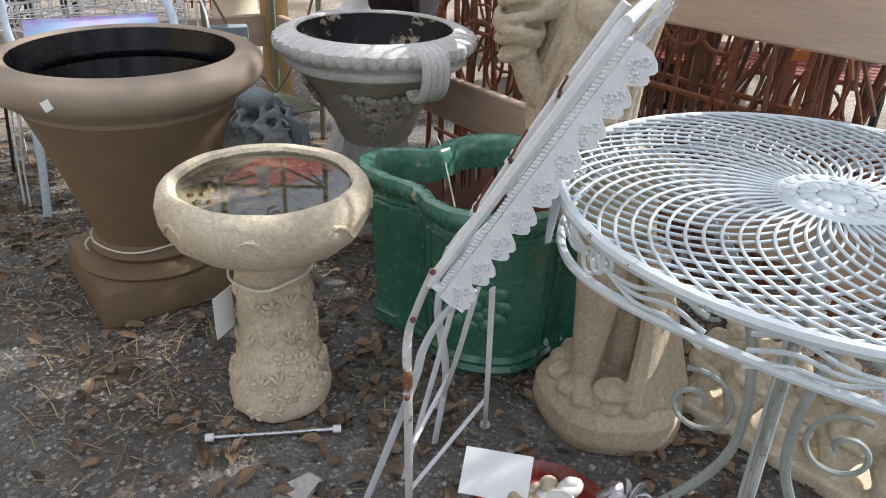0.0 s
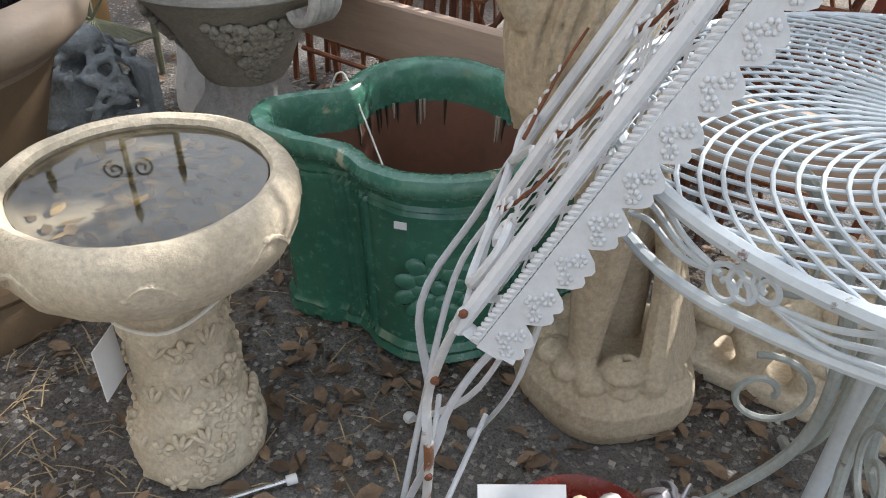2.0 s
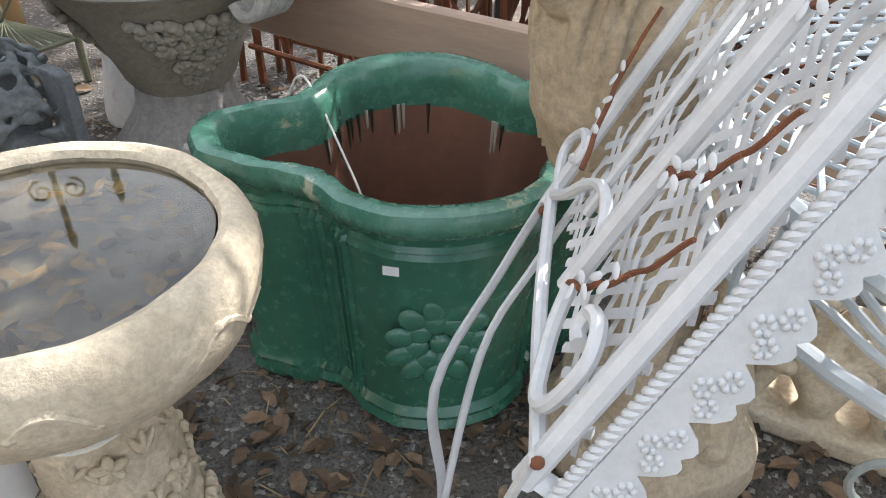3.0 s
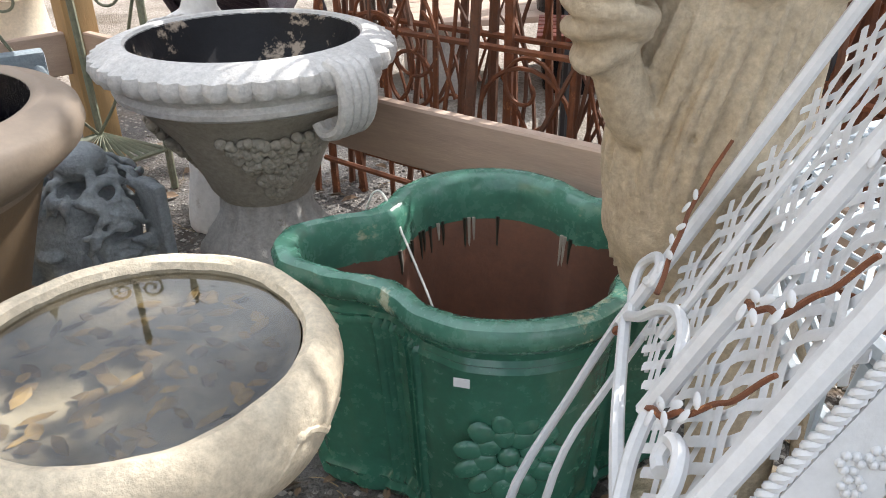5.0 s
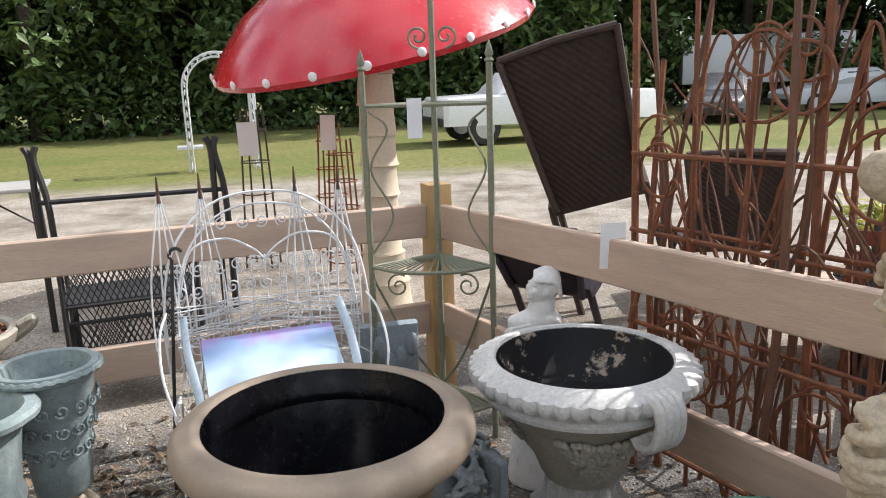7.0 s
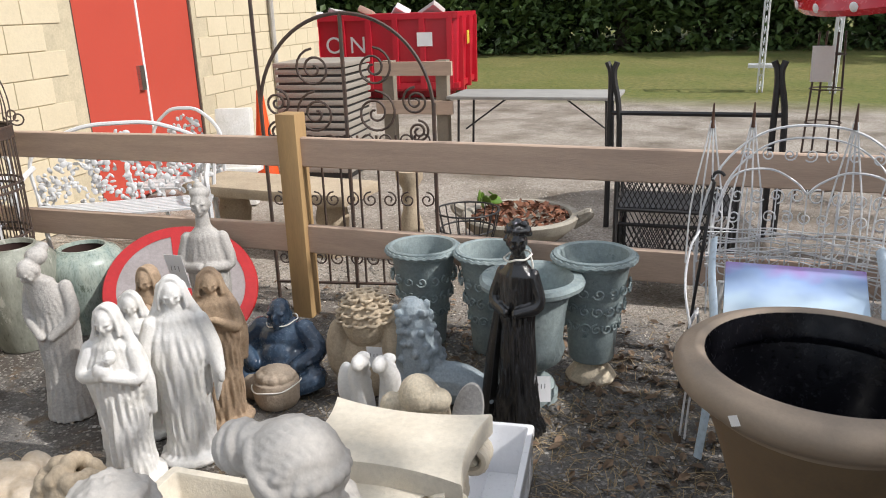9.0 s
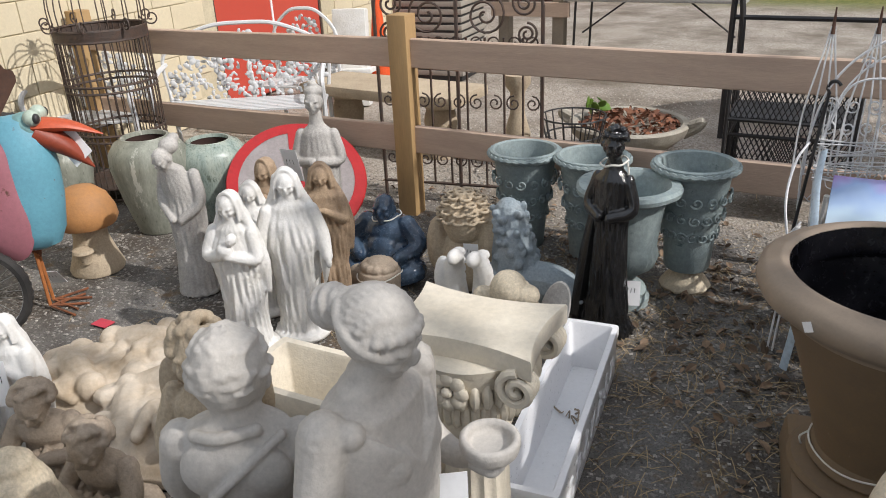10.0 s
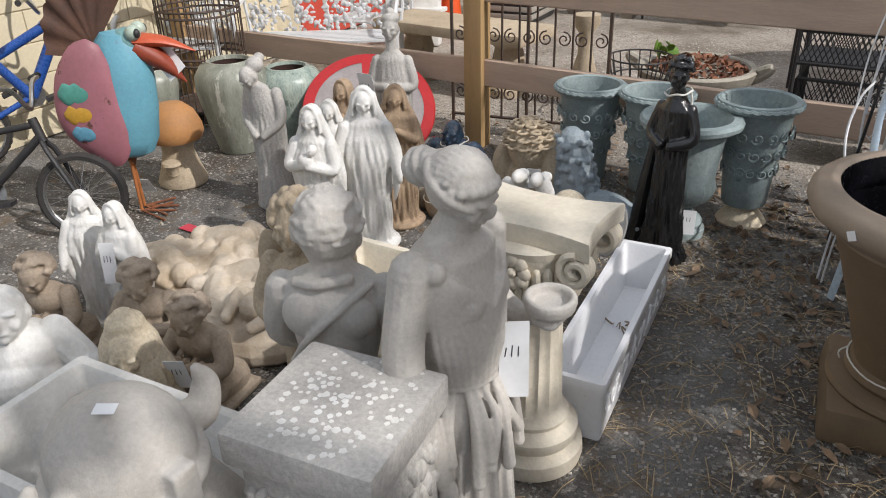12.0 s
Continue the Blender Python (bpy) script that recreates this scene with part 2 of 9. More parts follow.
def blob(bm, c, r, mtx=None, u=16, v=10):
    """An ellipsoid with radii r about c."""
    r = r if isinstance(r, (tuple, list)) else (r, r, r)
    m = Matrix.Translation(c) @ (mtx or Matrix()) @ Matrix.Diagonal((*r, 1))
    co, fs = ball_template(u, v)
    vs = [bm.verts.new(m @ p) for p in co]
    for f in fs:
        bm.faces.new([vs[i] for i in f])
    return bm


def spiral(c, r0, r1, turns, start=0.0, x=Vector((1, 0, 0)), y=Vector((0, 0, 1)), n=24):
    """Points of a flat scroll about c in the plane of x and y."""
    return [Vector(c) + (x * math.cos(start + 2 * math.pi * turns * i / n) + y * math.sin(start + 2 * math.pi * turns * i / n)) * (r0 + (r1 - r0) * i / n) for i in range(n + 1)]


def curve_pts(ctrl, n=6):
    """A smooth run of points through the given ones."""
    P = [Vector(p) for p in ctrl]
    P = [P[0] * 2 - P[1]] + P + [P[-1] * 2 - P[-2]]
    out = []
    for i in range(1, len(P) - 2):
        a, b, c, d = P[i - 1:i + 3]
        for k in range(n):
            t = k / n
            out.append(0.5 * ((2 * b) + (c - a) * t + (2 * a - 5 * b + 4 * c - d) * t * t + (3 * b - a - 3 * c + d) * t ** 3))
    return out + [P[-2]]


def at(x, y, z=0.0, turn=0.0, tip=0.0, lean=0.0):
    return pose(x, y, z, tip, lean, turn)


def tie(name, parent_at, radius, z, tilt=0.0, thick=0.0025, tail=None):
    """A loop of string round a body, with loose ends."""
    pts = [(radius * math.cos(a), radius * math.sin(a), z + tilt * math.sin(a + 0.6) + 0.003 * math.sin(5 * a)) for a in [2 * math.pi * k / 40 for k in range(40)]]
    bm = tube(pts, thick, seg=6, closed=True)
    if tail:
        tube(curve_pts([(radius * math.cos(tail), radius * math.sin(tail), z + tilt * math.sin(tail + 0.6)), (radius * 1.12 * math.cos(tail + 0.1), radius * 1.12 * math.sin(tail + 0.1), z - 0.03), (radius * 1.05 * math.cos(tail + 0.05), radius * 1.05 * math.sin(tail + 0.05), z - 0.075)]), thick, bm, 6)
    return solo(name, bm, STRING, "thin white string tied round the piece", "string", parent_at)

# ---- ground ----
def ground_height(x, y):
    near = max(0.0, 1.0 - math.hypot(x + 1, y - 1.5) / 9.0)
    return 0.010 * near * noise.noise(Vector((x * 1.7, y * 1.7, 0))) + 0.004 * near * noise.noise(Vector((x * 7, y * 7, 3))) - 0.004


def ground_material():
    """Dark grit and soil in the yard, pale gravel beyond the fence, then grass."""
    m = bpy.data.materials.new("yard_ground")
    m.use_nodes = True
    nt = m.node_tree
    n, l = nt.nodes, nt.links
    b = n["Principled BSDF"]
    co = n.new("ShaderNodeTexCoord").outputs["Object"]

    def nz(s, d=5.0, r=0.65):
        t = n.new("ShaderNodeTexNoise")
        t.inputs["Scale"].default_value, t.inputs["Detail"].default_value, t.inputs["Roughness"].default_value = s, d, r
        l.new(co, t.inputs["Vector"])
        return t.outputs["Fac"]

    def rng(f, a, c, lo=0.0, hi=1.0):
        t = n.new("ShaderNodeMapRange")
        t.inputs[1].default_value, t.inputs[2].default_value, t.inputs[3].default_value, t.inputs[4].default_value = a, c, lo, hi
        l.new(f, t.inputs[0])
        return t.outputs[0]

    def mixc(f, a, c, kind="MIX"):
        t = n.new("ShaderNodeMix")
        t.data_type, t.blend_type = "RGBA", kind
        for s, v in ((t.inputs[0], f), (t.inputs[6], a), (t.inputs[7], c)):
            if isinstance(v, tuple):
                s.default_value = (*v, 1)
            elif isinstance(v, float):
                s.default_value = v
            else:
                l.new(v, s)
        return t.outputs[2]

    vor = n.new("ShaderNodeTexVoronoi")
    vor.inputs["Scale"].default_value = 95
    l.new(co, vor.inputs["Vector"])
    hue = n.new("ShaderNodeSeparateColor")
    l.new(vor.outputs["Color"], hue.inputs[0])
    grit = mixc(rng(nz(1.6), 0.40, 0.62), (0.195, 0.185, 0.172), (0.082, 0.067, 0.054))
    grit = mixc(rng(hue.outputs[0], 0.80, 0.97), grit, (0.32, 0.30, 0.27))
    grit = mixc(rng(nz(220, 2.0), 0.35, 0.68, 0.55, 1.45), (0.0, 0.0, 0.0), grit, "MIX")
    grit = mixc(rng(nz(5.0), 0.56, 0.70), grit, (0.16, 0.11, 0.065))
    gravel = mixc(rng(hue.outputs[1], 0.2, 0.9), (0.30, 0.26, 0.215), (0.50, 0.45, 0.39))
    gravel = mixc(rng(nz(1.2), 0.42, 0.66), gravel, (0.17, 0.14, 0.105))
    gravel = mixc(rng(nz(34.0), 0.55, 0.72), gravel, (0.11, 0.09, 0.07))
    grass = mixc(rng(nz(0.35), 0.36, 0.62), (0.165, 0.180, 0.035), (0.28, 0.23, 0.08))
    grass = mixc(rng(nz(9.0), 0.35, 0.7), grass, (0.075, 0.11, 0.02))
    sep = n.new("ShaderNodeSeparateXYZ")
    l.new(co, sep.inputs[0])

    def plane(ax, ay, c):
        u = n.new("ShaderNodeMath")
        u.operation = "MULTIPLY_ADD"
        l.new(sep.outputs[0], u.inputs[0])
        u.inputs[1].default_value, u.inputs[2].default_value = ax, c
        w = n.new("ShaderNodeMath")
        w.operation = "MULTIPLY_ADD"
        l.new(sep.outputs[1], w.inputs[0])
        w.inputs[1].default_value = ay
        l.new(u.outputs[0], w.inputs[2])
        j = n.new("ShaderNodeMath")
        j.operation = "MULTIPLY_ADD"
        l.new(nz(0.8), j.inputs[0])
        j.inputs[1].default_value = 1.2
        l.new(w.outputs[0], j.inputs[2])
        return j.outputs[0]

    past = rng(plane(-0.531, 0.847, -3.811 - 0.9), -0.15, 0.25)          # past the fence that runs to the building
    past_right = rng(plane(0.805, 0.593, -1.69 - 1.6), -0.3, 0.5)          # past the other fence
    both = n.new("ShaderNodeMath")
    both.operation = "MAXIMUM"
    l.new(past, both.inputs[0])
    l.new(past_right, both.inputs[1])
    col = mixc(both.outputs[0], grit, gravel)
    col = mixc(rng(plane(-0.3, 0.954, -13.6), -0.6, 0.9), col, grass)
    l.new(col, b.inputs["Base Color"])
    b.inputs["Roughness"].default_value = 0.9
    bp = n.new("ShaderNodeBump")
    bp.inputs["Strength"].default_value, bp.inputs["Distance"].default_value = 0.9, 0.012
    add = n.new("ShaderNodeMath")
    add.operation = "MULTIPLY_ADD"
    l.new(vor.outputs["Distance"], add.inputs[0])
    add.inputs[1].default_value = -0.6
    l.new(nz(60), add.inputs[2])
    l.new(add.outputs[0], bp.inputs["Height"])
    l.new(bp.outputs[0], b.inputs["Normal"])
    return m


bm = bmesh.new()
xs = [-900, -300, -120, -60, -30, -18, -12, -9] + [-7 + 0.1 * i for i in range(100)] + [4, 6, 9, 14, 30, 60, 120, 300, 900]
ys = [-900, -300, -100, -40, -15, -6] + [-2 + 0.1 * i for i in range(80)] + [7, 9, 12, 16, 22, 30, 45, 80, 150, 400, 900]
grid = [[bm.verts.new((x, y, ground_height(x, y))) for y in ys] for x in xs]
for i in range(len(xs) - 1):
    for j in range(len(ys) - 1):
        bm.faces.new((grid[i][j], grid[i + 1][j], grid[i + 1][j + 1], grid[i][j + 1]))
solo("ground", bm, ground_material(), "dark gritty yard turning to pale gravel and grass", "ground", kind="structure")


# ---- fences ----
CORNER, POST_B = Vector((-0.83, 3.98, 0)), Vector((-3.74, 2.36, 0))
DIR_B = (POST_B - CORNER).normalized()
DIR_A = Vector((0.593, -0.805, 0)).normalized()


def board(name, a, b, h, t, material, parent):
    """A plank from a to b (upper edge), with eased, slightly uneven edges."""
    a, b = Vector(a), Vector(b)
    d = b - a
    length = d.length
    bm = bmesh.new()
    n = max(2, int(length / 0.25))
    rings = []
    e = 0.006
    for i in range(n + 1):
        x = length * i / n
        w = 0.003 * noise.noise(Vector((x * 2, a.x, a.y)))
        rings.append([bm.verts.new((x, yy, zz + w)) for yy, zz in ((-t / 2, -e), (-t / 2 + e, 0), (t / 2 - e, 0), (t / 2, -e), (t / 2, -h + e), (t / 2 - e, -h), (-t / 2 + e, -h), (-t / 2, -h + e))])
    for i in range(n):
        for k in range(8):
            bm.faces.new((rings[i][k], rings[i][(k + 1) % 8], rings[i + 1][(k + 1) % 8], rings[i + 1][k]))
    bm.faces.new(rings[0])
    bm.faces.new(rings[-1][::-1])
    ob = part(name, bm, material, parent)
    q = d.to_track_quat("X", "Z")
    ob.matrix_local = Matrix.Translation(a) @ q.to_matrix().to_4x4()
    return ob


def post(pos, h, parent, s=0.115, turn=0.0):
    bm = box(s, s, h, bevel=0.006)
    ob = part("post", bm, POST_WOOD, parent)
    ob.matrix_local = at(pos[0], pos[1], -0.02, turn)
    return ob


NB = Vector((DIR_B.y, -DIR_B.x, 0))
NB = NB if NB.y < 0 else -NB
TB = math.degrees(math.atan2(DIR_B.y, DIR_B.x))
fence_b = thing("fence", "two-rail pine fence with yellowish square posts", "fence", kind="structure")
post(CORNER, 1.10, fence_b, turn=TB)
post(POST_B, 1.15, fence_b, turn=TB)
POST_C = POST_B + DIR_B * 2.55
post(POST_C, 1.12, fence_b, turn=TB)
for zhi, name in ((1.005, "top_rail"), (0.525, "low_rail")):
    for p, q, c, z2 in ((CORNER, POST_B, 0.059, zhi), (POST_B, POST_C, 0.059, zhi - 0.01)):
        a, b = p + DIR_B * c, q - DIR_B * c
        board("rail", (a.x, a.y, zhi - (0.02 if p is CORNER else 0)), (b.x, b.y, z2), 0.157, 0.038, WOOD, fence_b)
fence_a = thing("fence", "two-rail pale pine fence behind the urns", "fence", kind="structure")
END_A = CORNER + DIR_A * 3.6
post(END_A, 1.15, fence_a, turn=math.degrees(math.atan2(DIR_A.y, DIR_A.x)))
for z1, z2 in ((0.985, 1.10), (0.505, 0.58)):
    a, b = CORNER + DIR_A * 0.065, END_A - DIR_A * 0.06
    board("rail", (a.x, a.y, z1), (b.x, b.y, z2), 0.16, 0.038, WOOD, fence_a)

# ---- large planters ----
def big_pot():
    t = thing("flower_pot", "tall brown clay pot with rolled rim and black inside", "pot", (-0.885, 2.175, 0))
    prof = [(0.0, 0.15), (0.175, 0.15), (0.185, 0.165), (0.175, 0.185), (0.165, 0.20), (0.175, 0.235), (0.20, 0.32), (0.235, 0.43), (0.268, 0.53), (0.298, 0.61), (0.305, 0.625), (0.322, 0.632),
            (0.330, 0.645), (0.352, 0.655), (0.375, 0.675), (0.385, 0.70), (0.380, 0.725), (0.360, 0.742), (0.335, 0.748), (0.330, 0.752), (0.318, 0.752), (0.305, 0.745)]
    part("body", lathe(prof[:10], 72), BROWN_POT, t)
    part("rim", lathe(prof[9:], 72), BROWN_RIM, t, "rounded greyish rim")
    inner = [(0.306, 0.746), (0.296, 0.70), (0.288, 0.68), (0.286, 0.665), (0.292, 0.655), (0.268, 0.58), (0.225, 0.44), (0.20, 0.38), (0.0, 0.37)]
    part("inside", lathe(inner, 64), BLACK_IN, t, "glossy black lined inside")
    pl = box(0.47, 0.47, 0.115, bevel=0.02, taper=0.95)
    lathe([(0.225, 0.11), (0.232, 0.125), (0.222, 0.142), (0.19, 0.15), (0.0, 0.152)], 56, bm=pl)
    p = part("plinth", pl, BROWN_POT, t, "square brown plinth")
    p.matrix_local = at(0, 0, 0, 36)
    sticker = part("sticker", box(0.026, 0.026, 0.001), PAPER, t, "small white price sticker")
    a = math.radians(-98)
    sticker.matrix_local = Matrix.Translation((0.3865 * math.cos(a), 0.3865 * math.sin(a), 0.700)) @ Matrix.Rotation(a, 4, "Z") @ Matrix.Rotation(math.pi / 2, 4, "Y") @ Matrix.Rotation(0.5, 4, "Z")
    tie("string", at(-0.885, 2.175, 0), 0.180, 0.205, 0.018, 0.003, tail=3.6)


def bird_bath():
    t = thing("bird_bath", "weathered cream concrete bird bath full of water", "bird bath", (-0.38, 1.60, 0))

    def rough_wob(a, i, r, z):
        return r + 0.004 * noise.noise(Vector((math.cos(a) * 4, math.sin(a) * 4, z * 14)))
    bowl = [(0.0, 0.455), (0.10, 0.455), (0.15, 0.462), (0.195, 0.478), (0.225, 0.505), (0.240, 0.54), (0.243, 0.57), (0.236, 0.595), (0.222, 0.612), (0.210, 0.617), (0.198, 0.612), (0.193, 0.602)]
    part("basin", lathe([(0.1935, 0.603), (0.188, 0.585), (0.170, 0.562), (0.12, 0.545), (0.0, 0.54)], 64), ALGAE, t, "basin bottom dark with algae and leaves")
    bm = lathe(bowl, 80, rough_wob)
    rnd = random.Random(4)
    for k in range(7):
        a0 = 2 * math.pi * k / 7
        pts = []
        for i in range(13):
            a = a0 + 0.62 * i / 12
            z = 0.545 + 0.026 * math.sin(i / 12 * math.pi * 2 + k)
            r = 0.241 - 0.5 * max(0, 0.545 - z)
            pts.append((r * math.cos(a), r * math.sin(a), z))
        tube(pts, [0.0055 * (1 - abs(i - 6) / 9) for i in range(13)], bm, 6)
        for j in (3, 6, 9):
            blob(bm, Vector(pts[j]) * 1.0 - Vector((pts[j][0], pts[j][1], 0)) * 0.02, (0.010, 0.010, 0.008), None, 8, 6)
    part("bowl", bm, CREAM_STONE, t, "stained round bowl with vine relief")

    def leafy(a, i, r, z):
        v = Vector((math.cos(a) * 1.6, math.sin(a) * 1.6, z * 11))
        return r + 0.010 * max(0.0, noise.noise(v * 2.6)) + 0.006 * max(0, noise.noise(v * 6))
    prof = [(0.0, 0.0), (0.118, 0.0), (0.126, 0.012), (0.128, 0.04), (0.122, 0.075), (0.112, 0.11), (0.100, 0.15)] + [(0.095 - 0.010 * k / 10, 0.16 + 0.022 * k) for k in range(11)] + [(0.086, 0.40), (0.092, 0.43), (0.10, 0.456)]
    dense = []
    for (r1, z1), (r2, z2) in zip(prof, prof[1:]):
        dense += [(r1 + (r2 - r1) * k / 3, z1 + (z2 - z1) * k / 3) for k in range(3)]
    bm = lathe(dense + [prof[-1]], 72, leafy)
    for k in range(46):
        a = rnd.uniform(0, 2 * math.pi)
        z = abs(rnd.gauss(0, 0.12)) + 0.02
        if z > 0.42:
            continue
        r = 0.124 if z < 0.06 else (0.124 - 0.33 * (z - 0.06) if z < 0.15 else 0.093)
        for e in range(5):
            m = Matrix.Rotation(a, 4, "Z") @ Matrix.Translation((r + .004, 0, z)) @ Matrix.Rotation(e * 1.257, 4, "X")
            blob(bm, m @ Vector((0, 0, .012)), (.008, .0075, .0125), m.to_3x3().to_4x4(), 8, 6)
    for k in range(34):
        a = 2 * math.pi * k / 34 + rnd.uniform(-.1, .1)
        z = (.10, .20, .31)[k % 3] + rnd.uniform(-.02, .02)
        r = (.114, .094, .088)[k % 3]
        for e in (-.5, 0, .5):
            m = Matrix.Rotation(a, 4, "Z") @ Matrix.Translation((r, 0, z)) @ Matrix.Rotation(e + .3 * math.sin(k), 4, "X")
            blob(bm, m @ Vector((0, 0, .016)), (.010, .0065, .021), m.to_3x3().to_4x4(), 8, 6)
    part("pedestal", bm, CREAM_STONE, t, "pedestal carved with leaves and a fairy")
    water = part("water", lathe([(0.193, 0.598), (0.0, 0.598)], 64), WATER, t, "clear still water over brown leaves")
    water.visible_shadow = False
    bm = bmesh.new()
    for k in range(110):
        a, r = rnd.uniform(0, 2 * math.pi), 0.165 * math.sqrt(rnd.random())
        m = Matrix.Translation((r * math.cos(a), r * math.sin(a), 0.549 + 0.5 * r * r + rnd.uniform(0, .006))) @ Matrix.Rotation(rnd.uniform(0, 6.3), 4, "Z") @ Matrix.Rotation(rnd.uniform(-.25, .25), 4, "X")
        l, w = rnd.uniform(.010, .024), rnd.uniform(.005, .011)
        vs = [bm.verts.new(m @ Vector(q)) for q in ((-l, 0, 0), (-.4 * l, w, .003), (.4 * l, .8 * w, .002), (l, 0, .004), (.4 * l, -w, .002), (-.4 * l, -.8 * w, .003))]
        bm.faces.new(vs)
    tagged(part("sunken_leaves", bm, SUNKEN, t, "brown and golden leaves under the water", smooth=False), kind="stuff")
    tie("string", at(-0.38, 1.60, 0), 0.103, 0.395, 0.022, 0.0034, tail=None)
    bm = box(0.075, 0.002, 0.115)
    solo("price_tag", bm, PAPER, "white paper tag hung on the bird bath", "tag", at(-0.495, 1.56, 0.215, 70))


def water_material():
    m = bpy.data.materials.new("still_water")
    m.use_nodes = True
    n, l = m.node_tree.nodes, m.node_tree.links
    b = n["Principled BSDF"]
    b.inputs["Base Color"].default_value = (0.86, 0.83, 0.72, 1)
    b.inputs["Roughness"].default_value = 0.02
    b.inputs["IOR"].default_value = 1.72
    b.inputs["Transmission Weight"].default_value = 1.0
    return m


WATER = water_material()
SUNKEN = mat("soaked_leaf", (0.22, 0.15, 0.055), 0.6, (0.08, 0.05, 0.022), 25, 0.6, 80, 0.2, 0.0, island=0.6)
ALGAE = mat("algae_and_leaf_litter", (0.24, 0.21, 0.15), 0.8, (0.10, 0.08, 0.05), 9, 0.6, 50, 0.2, 0.3, 50, wear=(0.06, 0.05, 0.025), wear_scale=16, wear_cut=0.62)
big_pot()
bird_bath()


URN_STONE = mat("pale_grey_urn_stone", (0.60, 0.585, 0.56), 0.85, (0.47, 0.455, 0.43), 7, 0.6, 95, 0.16, 0.6, 60, wear=(0.33, 0.31, 0.28), wear_cut=0.66)


def urn():
    t = thing("garden_urn", "grey concrete urn with fluted rim and scroll handles", "urn", (-0.212, 2.655, 0))
    t.scale = (1.15, 1.15, 1.02)

    def flute(a, i, r, z):
        return r + (0.013 * abs(math.sin(a * 22)) if 0.655 < z < 0.712 and r > 0.27 else 0)
    rim = [(0.245, 0.600), (0.268, 0.612), (0.272, 0.625), (0.262, 0.635), (0.27, 0.648), (0.286, 0.66), (0.294, 0.678), (0.290, 0.698), (0.272, 0.714), (0.250, 0.722), (0.236, 0.722), (0.230, 0.714)]
    part("rim", lathe(rim, 264, flute), URN_STONE, t, "fluted grey rim")
    bowl = [(0.0, 0.33), (0.10, 0.335), (0.115, 0.36), (0.135, 0.42), (0.165, 0.49), (0.205, 0.55), (0.235, 0.588), (0.246, 0.601)]
    bm = lathe(bowl, 64)
    rnd = random.Random(8)
    for s in range(3):
        a0 = -1.35 + s * 2 * math.pi / 3
        for k in range(300):
            u, v = rnd.uniform(-1, 1), rnd.random()
            if abs(u) > 1 - v * 0.9:
                continue
            z = 0.545 - 0.19 * v
            r = 0.135 + (z - 0.42) * 0.58 + 0.008
            a = a0 + u * 0.62
            blob(bm, (r * math.cos(a), r * math.sin(a), z), rnd.uniform(0.010, 0.014), None, 8, 6)
    part("bowl", bm, CONCRETE, t, "bowl with grape cluster relief")
    part("inside", lathe([(0.231, 0.716), (0.222, 0.68), (0.20, 0.62), (0.16, 0.56), (0.0, 0.55)], 56), BLACK_PEEL, t, "black peeling inside")

    def acanth(a, i, r, z):
        return r + 0.007 * math.cos(a * 14) * (1 if z < 0.30 else 0)
    foot = [(0.0, 0.0), (0.14, 0.0), (0.142, 0.05), (0.10, 0.065), (0.125, 0.075), (0.145, 0.09), (0.140, 0.11), (0.152, 0.13), (0.160, 0.165), (0.150, 0.205), (0.118, 0.25), (0.098, 0.29), (0.10, 0.335)]
    part("foot", lathe(foot, 84, acanth), GREY_STONE, t, "leaf-carved foot")
    for s in (-0.95, -0.95 + math.pi):
        d, up = Vector((math.cos(s), math.sin(s), 0)), Vector((0, 0, 1))
        bm = bmesh.new()
        for w in (-0.03, -0.01, 0.01, 0.03):
            sv = Vector((-d.y, d.x, 0)) * w
            pts = curve_pts([d * 0.275 + up * 0.705 + sv, d * 0.305 + up * 0.695 + sv, d * 0.320 + up * 0.655 + sv, d * 0.314 + up * 0.60 + sv, d * 0.292 + up * 0.565 + sv, d * 0.255 + up * 0.552 + sv, d * 0.235 + up * 0.572 + sv], 5)
            tube(pts, [0.016 - 0.004 * i / len(pts) for i in range(len(pts))], bm, 8)
        part("handle", bm, URN_STONE, t, "ribbed scroll handle")


urn()


